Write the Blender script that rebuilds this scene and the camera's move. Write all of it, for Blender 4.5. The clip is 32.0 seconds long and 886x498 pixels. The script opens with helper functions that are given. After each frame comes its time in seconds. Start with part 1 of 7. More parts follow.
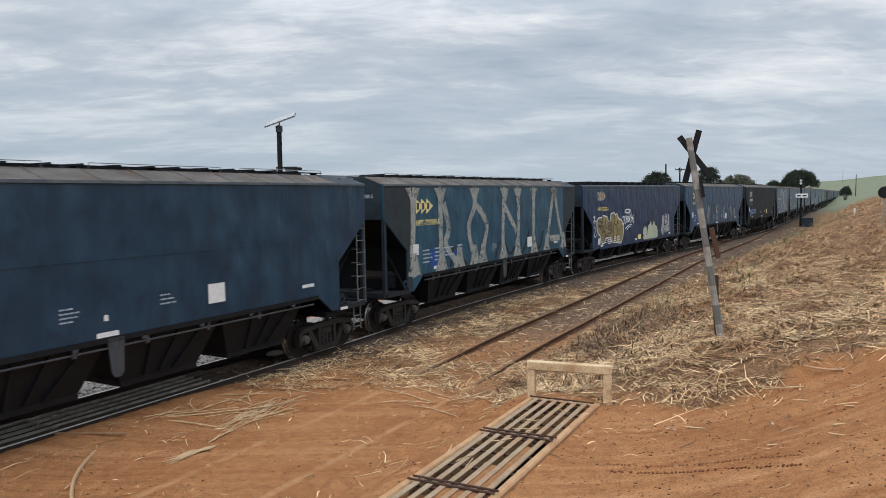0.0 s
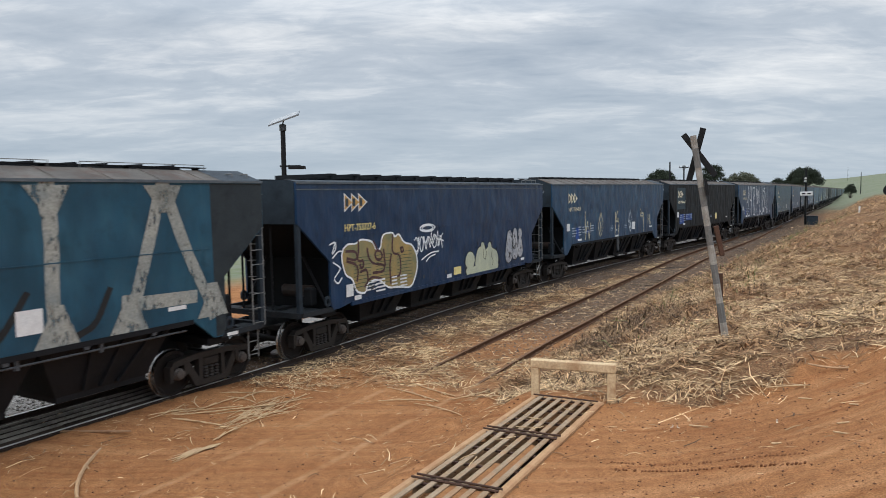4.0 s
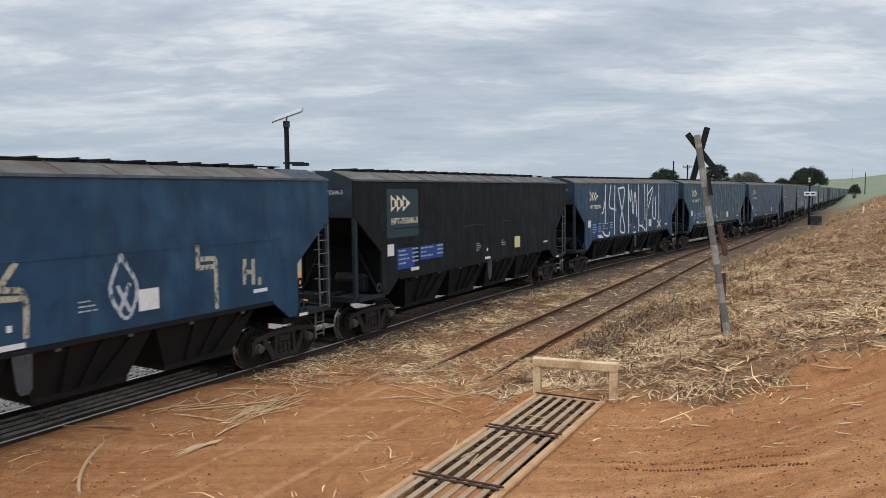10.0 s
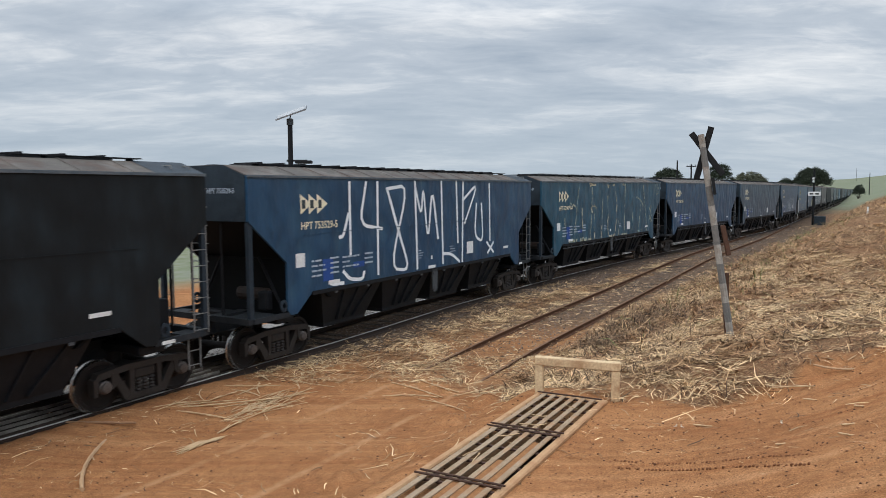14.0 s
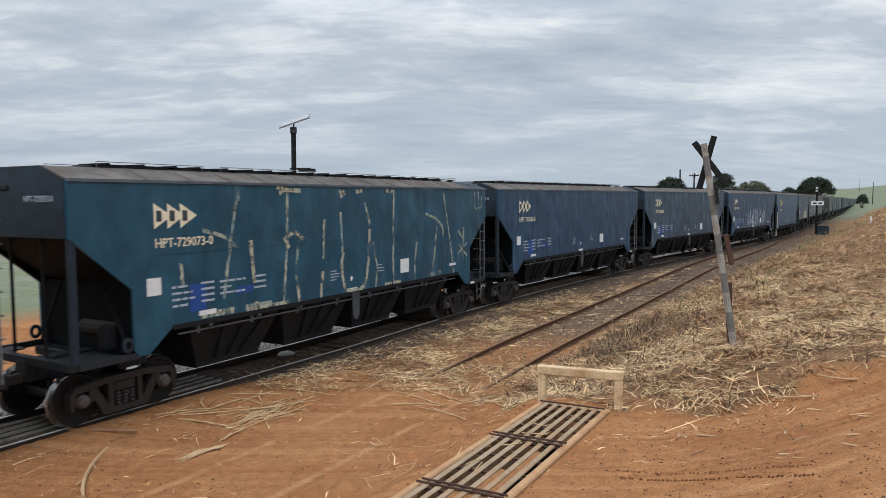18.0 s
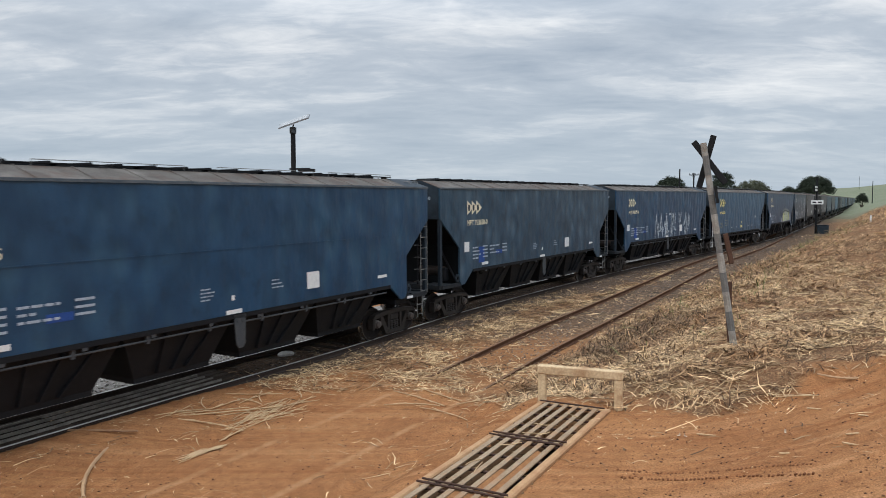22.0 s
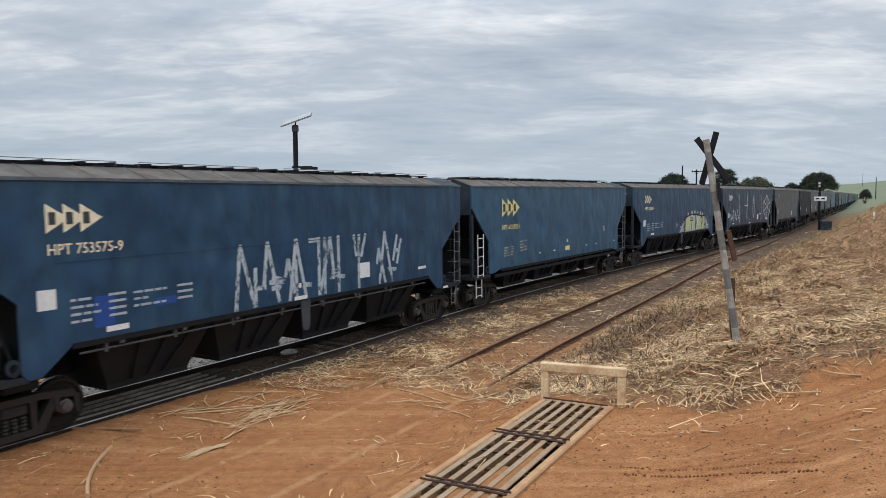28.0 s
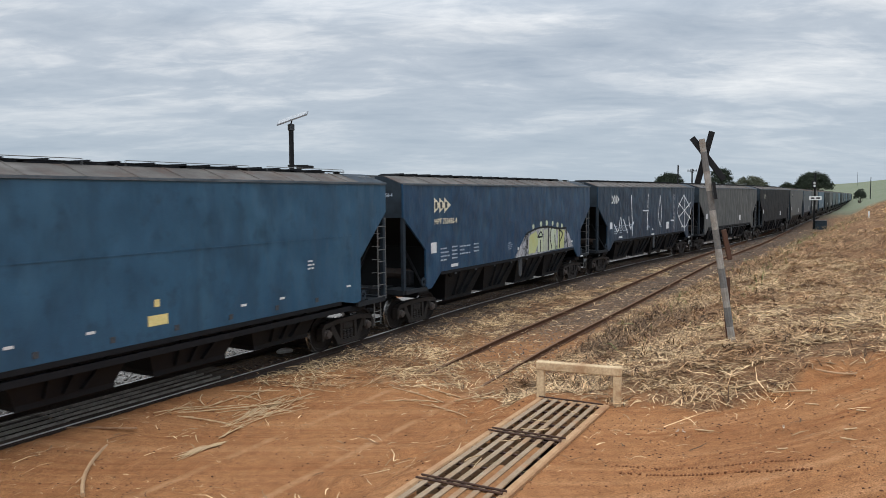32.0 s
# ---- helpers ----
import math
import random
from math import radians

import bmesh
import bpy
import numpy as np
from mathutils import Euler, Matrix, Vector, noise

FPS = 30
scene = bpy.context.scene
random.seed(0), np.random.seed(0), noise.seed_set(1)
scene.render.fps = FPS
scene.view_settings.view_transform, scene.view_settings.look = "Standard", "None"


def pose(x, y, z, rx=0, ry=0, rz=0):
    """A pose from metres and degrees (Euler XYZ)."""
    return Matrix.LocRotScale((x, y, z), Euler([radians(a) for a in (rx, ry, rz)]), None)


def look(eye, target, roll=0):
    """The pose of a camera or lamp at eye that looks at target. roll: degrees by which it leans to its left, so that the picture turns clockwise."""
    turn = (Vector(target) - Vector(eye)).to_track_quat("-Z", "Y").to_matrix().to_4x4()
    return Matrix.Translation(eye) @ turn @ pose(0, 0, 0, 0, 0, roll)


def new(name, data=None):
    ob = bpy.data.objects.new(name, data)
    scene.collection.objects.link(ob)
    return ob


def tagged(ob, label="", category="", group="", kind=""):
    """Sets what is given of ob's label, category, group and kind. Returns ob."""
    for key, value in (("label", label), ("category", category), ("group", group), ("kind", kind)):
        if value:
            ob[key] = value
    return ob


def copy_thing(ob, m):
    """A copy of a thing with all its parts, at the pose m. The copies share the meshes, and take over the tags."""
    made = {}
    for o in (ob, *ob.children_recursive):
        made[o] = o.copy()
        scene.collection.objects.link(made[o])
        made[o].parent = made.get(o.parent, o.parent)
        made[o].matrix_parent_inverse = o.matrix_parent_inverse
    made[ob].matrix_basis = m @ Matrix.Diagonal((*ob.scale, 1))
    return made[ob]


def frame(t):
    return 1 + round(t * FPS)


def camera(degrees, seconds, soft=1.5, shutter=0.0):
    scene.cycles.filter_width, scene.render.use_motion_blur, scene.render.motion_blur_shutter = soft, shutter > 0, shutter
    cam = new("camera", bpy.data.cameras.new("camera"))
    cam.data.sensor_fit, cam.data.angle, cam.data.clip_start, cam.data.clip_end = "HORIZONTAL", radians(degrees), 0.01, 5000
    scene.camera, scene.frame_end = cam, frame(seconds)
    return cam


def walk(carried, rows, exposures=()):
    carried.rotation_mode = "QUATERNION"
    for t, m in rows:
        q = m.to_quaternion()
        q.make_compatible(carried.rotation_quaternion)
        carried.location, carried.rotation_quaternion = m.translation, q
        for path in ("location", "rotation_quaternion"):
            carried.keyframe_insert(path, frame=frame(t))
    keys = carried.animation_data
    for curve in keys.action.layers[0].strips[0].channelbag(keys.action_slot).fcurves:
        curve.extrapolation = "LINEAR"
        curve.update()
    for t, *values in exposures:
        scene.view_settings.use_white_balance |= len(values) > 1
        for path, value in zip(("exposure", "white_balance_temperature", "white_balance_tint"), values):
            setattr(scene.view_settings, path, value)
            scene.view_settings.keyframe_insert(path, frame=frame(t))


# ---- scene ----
# the camera stands on the slope above the level crossing and is held by hand
EYE = Vector((0.0, 0.0, 4.05))


def aim(yaw, down, roll):
    """A pose at EYE, turned yaw degrees right of +y and down degrees below the horizon."""
    a, b = radians(yaw), radians(down)
    way = Vector((math.sin(a) * math.cos(b), math.cos(a) * math.cos(b), -math.sin(b)))
    return look(EYE, EYE + way * 10, roll)


cam = camera(63.93, 32.0, soft=0.6, shutter=0.3)
walk(cam, [(0, aim(0.488, 4.144, -0.880)), (0.5, aim(0.365, 4.167, -0.848)), (1, aim(0.335, 4.187, -0.901)), (1.5, aim(0.336, 4.191, -0.918)),
          (2, aim(0.326, 4.208, -0.905)), (2.5, aim(0.284, 4.223, -0.884)), (3, aim(0.264, 4.254, -0.946)), (3.5, aim(0.224, 4.261, -0.955)),
          (5.5, aim(0.128, 4.325, -0.949)), (6, aim(0.111, 4.326, -0.928)), (6.5, aim(0.060, 4.342, -0.553)), (7, aim(0.036, 4.363, -0.375)),
          (7.5, aim(0.034, 4.376, -0.360)), (8, aim(0.015, 4.410, -0.389)), (8.5, aim(0.007, 4.434, -0.512)), (9, aim(0.000, 4.443, -0.539)),
          (9.5, aim(-0.002, 4.447, -0.561)), (10, aim(-0.034, 4.450, -0.572)), (10.5, aim(-0.053, 4.460, -0.596)), (11, aim(-0.091, 4.484, -0.585)),
          (11.5, aim(-0.121, 4.480, -0.545)), (12, aim(-0.178, 4.505, -0.506)), (12.5, aim(-0.202, 4.506, -0.432)), (13, aim(-0.233, 4.530, -0.374)),
          (13.5, aim(-0.264, 4.578, -0.373)), (14, aim(-0.271, 4.578, -0.310)), (14.5, aim(-0.301, 4.586, -0.111)), (16.5, aim(-0.396, 4.258, -0.094)),
          (17, aim(-0.441, 4.140, -0.136)), (17.5, aim(-0.474, 3.921, -0.142)), (18, aim(-0.483, 3.903, -0.155)), (18.5, aim(-0.511, 3.818, -0.187)),
          (19, aim(-0.560, 3.820, -0.213)), (19.5, aim(-0.598, 3.839, -0.238)), (20, aim(-0.630, 3.859, -0.226)), (20.5, aim(-0.635, 3.860, -0.270)),
          (21, aim(-0.678, 3.879, -0.256)), (21.5, aim(-0.620, 3.892, -0.296)), (22, aim(-0.465, 3.912, -0.264)), (22.5, aim(-0.502, 3.931, -0.304)),
          (23, aim(-0.513, 3.941, -0.321)), (23.5, aim(-0.510, 3.965, -0.368)), (24, aim(-0.546, 3.994, -0.367)), (24.5, aim(-0.582, 4.000, -0.353)),
          (25, aim(-0.616, 4.015, -0.368)), (25.5, aim(-0.621, 4.028, -0.402)), (27.5, aim(-0.650, 4.102, -0.453)), (28, aim(-0.675, 4.105, -0.466)),
          (28.5, aim(-0.675, 4.105, -0.466)), (29, aim(-0.383, 4.129, -0.516)), (29.5, aim(-0.229, 4.138, -0.517)), (30, aim(-0.256, 4.155, -0.482)),
          (30.5, aim(-0.288, 4.166, -0.490)), (31, aim(-0.322, 4.175, -0.521)), (31.5, aim(-0.346, 4.174, -0.429)), (32, aim(-0.352, 4.186, -0.393))],
     exposures=[(0.0, 0.1), (32.0, 0.1)])

# ---- sky and sun: a closed layer of cloud with brighter and darker bands ----
SUN_EL, SUN_AZ = radians(52), radians(215)
world = bpy.data.worlds.new("sky")
scene.world = world
world.use_nodes = True
wn, wl = world.node_tree.nodes, world.node_tree.links
wn.clear()


def wnode(kind, **values):
    n = wn.new(kind)
    for k, v in values.items():
        n.inputs[k].default_value = v
    return n


def wmath(op, a, b=None, clamp=False):
    n = wn.new("ShaderNodeMath")
    n.operation, n.use_clamp = op, clamp
    for i, v in enumerate((a, b)):
        if v is None:
            continue
        if isinstance(v, (int, float)):
            n.inputs[i].default_value = v
        else:
            wl.new(v, n.inputs[i])
    return n.outputs[0]


coord = wn.new("ShaderNodeTexCoord")
sep = wn.new("ShaderNodeSeparateXYZ")
wl.new(coord.outputs["Generated"], sep.inputs[0])
up = wmath("MAXIMUM", sep.outputs[2], 0.0)
deep = wmath("ADD", up, 0.16)
flat = wn.new("ShaderNodeCombineXYZ")
wl.new(wmath("DIVIDE", sep.outputs[0], deep), flat.inputs[0])
wl.new(wmath("DIVIDE", sep.outputs[1], deep), flat.inputs[1])
turn = wn.new("ShaderNodeMapping")
turn.inputs["Rotation"].default_value = (0, 0, radians(-8))
turn.inputs["Scale"].default_value = (0.55, 1.0, 1.0)
wl.new(flat.outputs[0], turn.inputs[0])
broad = wnode("ShaderNodeTexNoise", Scale=1.15, Detail=6.0, Roughness=0.52, Distortion=0.4)
wl.new(turn.outputs[0], broad.inputs["Vector"])
fine = wnode("ShaderNodeTexNoise", Scale=3.6, Detail=7.0, Roughness=0.58, Distortion=0.6)
wl.new(turn.outputs[0], fine.inputs["Vector"])
wisps = wnode("ShaderNodeTexNoise", Scale=9.0, Detail=8.0, Roughness=0.62, Distortion=0.8)
wl.new(turn.outputs[0], wisps.inputs["Vector"])
bands = wmath("ADD", wmath("MULTIPLY", broad.outputs[0], 0.56), wmath("MULTIPLY", fine.outputs[0], 0.30))
bands = wmath("ADD", bands, wmath("MULTIPLY", wisps.outputs[0], 0.14))
ramp = wn.new("ShaderNodeValToRGB")
ramp.color_ramp.elements[0].position, ramp.color_ramp.elements[0].color = 0.36, (0.34, 0.41, 0.50, 1)
ramp.color_ramp.elements[1].position, ramp.color_ramp.elements[1].color = 0.64, (0.90, 0.915, 0.93, 1)
mid = ramp.color_ramp.elements.new(0.50)
mid.color = (0.505, 0.565, 0.64, 1)
wl.new(bands, ramp.inputs[0])
# towards the horizon the bands melt into a pale blue-grey
low = wmath("SUBTRACT", 1.0, wmath("MULTIPLY", up, 5.5), True)
haze = wn.new("ShaderNodeMixRGB")
haze.inputs[2].default_value = (0.43, 0.515, 0.60, 1)
wl.new(wmath("MULTIPLY", low, 0.85), haze.inputs[0])
wl.new(ramp.outputs[0], haze.inputs[1])
# an overcast sky is brightest overhead
zenith = wmath("ADD", 1.0, wmath("MULTIPLY", wmath("SUBTRACT", up, 0.22, True), 3.0))
clear = wn.new("ShaderNodeTexSky")
clear.sky_type, clear.sun_disc = "NISHITA", False
clear.sun_elevation, clear.sun_rotation = SUN_EL, SUN_AZ
cloud = wnode("ShaderNodeBackground", Strength=1.0)
wl.new(haze.outputs[0], cloud.inputs[0])
wl.new(zenith, cloud.inputs[1])
blue = wnode("ShaderNodeBackground", Strength=0.05)
wl.new(clear.outputs[0], blue.inputs[0])
both = wnode("ShaderNodeMixShader", Fac=0.06)
wl.new(cloud.outputs[0], both.inputs[1])
wl.new(blue.outputs[0], both.inputs[2])
wl.new(both.outputs[0], wn.new("ShaderNodeOutputWorld").inputs[0])

sun = new("sun", bpy.data.lights.new("sun", "SUN"))
sun.data.energy, sun.data.angle, sun.data.color = 1.2, radians(25), (1.0, 0.96, 0.90)
sun.matrix_basis = look((60 * math.sin(SUN_AZ), 60 * math.cos(SUN_AZ), 75), (0, 0, 0))

# ---- materials ----
MATS = {}


def material(name, base, rough=0.7, metal=0.0, second=None, grain=8.0, spread=0.5, bump=0.15, fine=60.0, streak=None, dirt=None, per=0.0, gloss=0.3, dents=False, worn=0.0, quilt=0.0):
    """Paint or raw surface: two colours blotched at one scale, fine grain in brightness and relief, optional vertical streaks and dirt."""
    if name in MATS:
        return MATS[name]
    m = bpy.data.materials.new(name)
    m.use_nodes = True
    nt = m.node_tree
    n, l = nt.nodes, nt.links
    bs = n["Principled BSDF"]
    bs.inputs["Roughness"].default_value, bs.inputs["Metallic"].default_value = rough, metal
    bs.inputs["Specular IOR Level"].default_value = gloss
    tc = n.new("ShaderNodeTexCoord")

    def noisy(scale, detail=4.0, stretch=None):
        t = n.new("ShaderNodeTexNoise")
        t.inputs["Scale"].default_value, t.inputs["Detail"].default_value, t.inputs["Roughness"].default_value = scale, detail, 0.6
        if stretch:
            mp = n.new("ShaderNodeMapping")
            mp.inputs["Scale"].default_value = stretch
            l.new(tc.outputs["Object"], mp.inputs[0])
            l.new(mp.outputs[0], t.inputs["Vector"])
        else:
            l.new(tc.outputs["Object"], t.inputs["Vector"])
        return t.outputs[0]

    def band(value, lo, hi):
        r = n.new("ShaderNodeMapRange")
        r.inputs[1].default_value, r.inputs[2].default_value = lo, hi
        r.clamp = True
        l.new(value, r.inputs[0])
        return r.outputs[0]

    def mix(fac, a, b, kind="MIX"):
        x = n.new("ShaderNodeMixRGB")
        x.blend_type = kind
        for i, v in ((0, fac), (1, a), (2, b)):
            if isinstance(v, (int, float)):
                x.inputs[i].default_value = v
            elif isinstance(v, tuple):
                x.inputs[i].default_value = (*v[:3], 1)
            else:
                l.new(v, x.inputs[i])
        return x.outputs[0]

    second = second or tuple(c * 0.72 for c in base)
    colour = mix(band(noisy(grain), 0.5 - spread / 2, 0.5 + spread / 2), base, second)
    small = noisy(fine, 3.0)
    colour = mix(0.12 if dents else 0.35, colour, band(small, 0.2, 0.8), "OVERLAY")
    if streak:
        tint, amount = streak
        run = noisy(1.0, 3.0, (1.1, 1.1, 0.40))
        colour = mix(band(run, 0.52, 0.52 + 0.25 / amount), colour, tint)
    if dirt:
        tint, amount = dirt
        colour = mix(band(noisy(2.3, 6.0), 0.62 - 0.15 * amount, 0.80), colour, tint)
    if dents:
        # sheets buckled between their stiffeners: rows of leaning oval hollows
        cells = n.new("ShaderNodeTexVoronoi")
        cells.feature = "SMOOTH_F1"
        cells.inputs["Scale"].default_value, cells.inputs["Smoothness"].default_value, cells.inputs["Randomness"].default_value = 1.0, 0.6, 0.62
        lean = n.new("ShaderNodeMapping")
        lean.inputs["Scale"].default_value, lean.inputs["Rotation"].default_value = (0.3, 1.95, 1.05), (radians(10), 0, 0)
        l.new(tc.outputs["Object"], lean.inputs[0])
        l.new(lean.outputs[0], cells.inputs["Vector"])
        oval = cells.outputs["Distance"]
        grime = mix(1.0, band(noisy(1.0, 3.0, (0.7, 1.35, 0.50)), 0.50, 0.68), (0.75, 0.75, 0.75), "MULTIPLY")
        colour = mix(grime, colour, tuple(c * 0.62 for c in base))
        # pale ovals in the colour stand for sky shine on the buckles
        if quilt:
            where = band(noisy(0.55, 2.0), 0.36, 0.56)
            oval_shine = mix(1.0, band(oval, 0.52, 0.12), where, "MULTIPLY")
            colour = mix(mix(1.0, oval_shine, (quilt, quilt, quilt), "MULTIPLY"), colour, streak[0])
    if per:
        info = n.new("ShaderNodeObjectInfo")
        hv = n.new("ShaderNodeHueSaturation")
        mr = n.new("ShaderNodeMapRange")
        mr.inputs[3].default_value, mr.inputs[4].default_value = 1 - per, 1 + per
        l.new(info.outputs["Random"], mr.inputs[0])
        l.new(mr.outputs[0], hv.inputs["Value"])
        l.new(colour, hv.inputs["Color"])
        colour = hv.outputs[0]
    l.new(colour, bs.inputs["Base Color"])
    if worn:
        flakes = mix(0.5, noisy(3.5, 8.0), noisy(16.0, 6.0, (1.0, 1.0, 0.35)))
        l.new(band(flakes, 0.36 + 0.16 * worn, 0.48 + 0.16 * worn), bs.inputs["Alpha"])
    if dents:
        hollow = noisy(1.7, 2.0, (1.0, 1.6, 0.7))
        small = mix(0.97, small, mix(0.55, hollow, oval))
    if bump:
        b = n.new("ShaderNodeBump")
        b.inputs["Strength"].default_value, b.inputs["Distance"].default_value = bump, 0.12 if dents else 0.02
        l.new(small, b.inputs["Height"])
        l.new(b.outputs[0], bs.inputs["Normal"])
    MATS[name] = m
    return m


def paint(name, base, second, faded, rough=0.40, gloss=0.36, quilt=0.5):
    """Wagon side paint: sun-faded blotches, vertical rain streaks, pale ovals for sky shine on buckles, road dust
    towards brown.
    """
    return material(name, base, rough, 0.0, second, grain=0.9, spread=0.28, bump=0.85, fine=35.0, streak=(faded, 0.5), dirt=(tuple(c * 0.5 for c in base), 0.6), gloss=gloss, dents=True, quilt=quilt)


BLUE = paint("blue paint", (0.016, 0.060, 0.124), (0.012, 0.044, 0.093), (0.037, 0.098, 0.155))
DEEP_BLUE = paint("deep blue paint", (0.0095, 0.036, 0.090), (0.0075, 0.029, 0.074), (0.017, 0.054, 0.115), quilt=0.3)
PALE_BLUE = paint("faded blue paint", (0.031, 0.098, 0.170), (0.024, 0.078, 0.140), (0.052, 0.130, 0.200), quilt=0.08)
DUSTY_BLUE = paint("dusty faded blue paint", (0.026, 0.064, 0.104), (0.018, 0.046, 0.078), (0.068, 0.118, 0.165), quilt=0.85)
TEAL = paint("teal blue paint", (0.014, 0.076, 0.126), (0.012, 0.057, 0.097), (0.036, 0.118, 0.165), quilt=0.3)
DARK_BLUE = paint("dark blue paint", (0.0135, 0.042, 0.078), (0.010, 0.030, 0.058), (0.028, 0.070, 0.108))
SOOT = paint("sooty black paint", (0.0080, 0.0108, 0.0128), (0.0055, 0.0072, 0.0086), (0.018, 0.029, 0.036), 0.6, 0.2, 0.4)
GREY = paint("dusty grey paint", (0.10, 0.105, 0.10), (0.075, 0.08, 0.078), (0.15, 0.15, 0.14), 0.6)
BLACK = material("grimy black underframe", (0.0085, 0.0100, 0.0125), 0.6, 0.0, (0.012, 0.0135, 0.016), grain=4, dirt=((0.018, 0.019, 0.020), 0.5), gloss=0.16)
ROOF = material("weathered roof sheet", (0.125, 0.115, 0.105), 0.75, 0.0, (0.065, 0.057, 0.052), grain=1.5, streak=((0.20, 0.185, 0.17), 0.8), dirt=((0.085, 0.052, 0.040), 0.9), gloss=0.1)
STEEL = material("worn bright steel", (0.62, 0.61, 0.59), 0.45, 0.35, (0.45, 0.43, 0.41), grain=12)
WHEEL = material("rusty wheel", (0.012, 0.0112, 0.011), 0.6, 0.1, (0.021, 0.017, 0.0155), grain=9, gloss=0.2)
TREAD = material("polished tread", (0.40, 0.39, 0.38), 0.25, 0.9, (0.20, 0.19, 0.18), grain=9)
FRAME = material("oily truck frame", (0.019, 0.0175, 0.017), 0.6, 0.0, (0.032, 0.027, 0.024), grain=7, gloss=0.25)
RAIL_RUST = material("rusted rail", (0.125, 0.066, 0.040), 0.9, 0.0, (0.075, 0.042, 0.028), grain=10, gloss=0.03)
RAIL_DARK = material("dark rail flank", (0.055, 0.038, 0.030), 0.7, 0.3, (0.035, 0.026, 0.022), grain=10)
SLEEPER = material("old sleeper", (0.075, 0.058, 0.046), 0.9, 0.0, (0.045, 0.036, 0.030), grain=5, fine=30, bump=0.5, per=0.3, gloss=0.04)
YELLOW = material("yellow marking", (0.82, 0.71, 0.30), 0.6, 0.0, (0.68, 0.58, 0.25), grain=6)
IVORY = material("ivory marking", (0.84, 0.77, 0.58), 0.6, 0.0, (0.70, 0.63, 0.46), grain=6)
WHITE = material("white marking", (0.78, 0.79, 0.78), 0.6, 0.0, (0.62, 0.63, 0.63), grain=6)

# ---- small builders ----
def part(name, bm, mat, parent, label=""):
    """Link a bmesh as one mesh object under a thing or a part."""
    me = bpy.data.meshes.new(name)
    bm.to_mesh(me)
    bm.free()
    me.materials.append(mat)
    ob = new(name, me)
    ob.parent = parent
    if label:
        ob["label"] = label
    return ob


def again(ob, m, parent=None):
    """The same part once more, on the same mesh, at the pose m."""
    o = new(ob.name.split(".")[0], ob.data)
    o.parent = parent or ob.parent
    o.matrix_basis = m
    if "label" in ob:
        o["label"] = ob["label"]
    return o


def thing(name, label, category, m=None, group="", kind=""):
    ob = new(name)
    ob.empty_display_size = 0.2
    if m is not None:
        ob.matrix_basis = m
    return tagged(ob, label, category, group, kind)


def box(bm, x0, x1, y0, y1, z0, z1, bevel=0.0):
    v = [bm.verts.new((x, y, z)) for x in (x0, x1) for y in (y0, y1) for z in (z0, z1)]
    fs = [bm.faces.new([v[i] for i in q]) for q in ((0, 1, 3, 2), (4, 6, 7, 5), (0, 4, 5, 1), (2, 3, 7, 6), (0, 2, 6, 4), (1, 5, 7, 3))]
    if bevel:
        bmesh.ops.bevel(bm, geom=list({e for f in fs for e in f.edges}), offset=bevel, segments=1, affect="EDGES")
    return bm


def rod(bm, a, b, r, n=6, r2=None):
    """A round bar from a to b."""
    a, b = Vector(a), Vector(b)
    q = (b - a).to_track_quat("Z", "Y")
    r2 = r if r2 is None else r2
    ring = [[bm.verts.new(p + q @ Vector((rr * math.cos(2 * math.pi * i / n), rr * math.sin(2 * math.pi * i / n), 0))) for i in range(n)] for p, rr in ((a, r), (b, r2))]
    for i in range(n):
        bm.faces.new((ring[0][i], ring[0][(i + 1) % n], ring[1][(i + 1) % n], ring[1][i]))
    bm.faces.new(ring[0][::-1])
    bm.faces.new(ring[1])
    return bm


def bars(bm, pts, r, n=5):
    for a, b in zip(pts, pts[1:]):
        rod(bm, a, b, r, n)
    return bm


def slab(bm, poly, x0, x1):
    """A plate whose outline is given in (y, z), from x0 to x1."""
    a = [bm.verts.new((x0, y, z)) for y, z in poly]
    b = [bm.verts.new((x1, y, z)) for y, z in poly]
    bm.faces.new(a[::-1])
    bm.faces.new(b)
    for i in range(len(poly)):
        j = (i + 1) % len(poly)
        bm.faces.new((a[i], a[j], b[j], b[i]))
    bmesh.ops.recalc_face_normals(bm, faces=bm.faces)
    return bm


def lathe(bm, rings, n=24, axis="X"):
    """Rings (position along the axis, radius) turned round it."""
    rows = []
    for p, r in rings:
        row = []
        for i in range(n):
            c, s = r * math.cos(2 * math.pi * i / n), r * math.sin(2 * math.pi * i / n)
            row.append(bm.verts.new({"X": (p, c, s), "Y": (c, p, s), "Z": (c, s, p)}[axis]))
        rows.append(row)
    for a, b in zip(rows, rows[1:]):
        for i in range(n):
            bm.faces.new((a[i], a[(i + 1) % n], b[(i + 1) % n], b[i]))
    for row in (rows[0], rows[-1]):
        bm.faces.new(row)
    bmesh.ops.recalc_face_normals(bm, faces=bm.faces)
    return bm


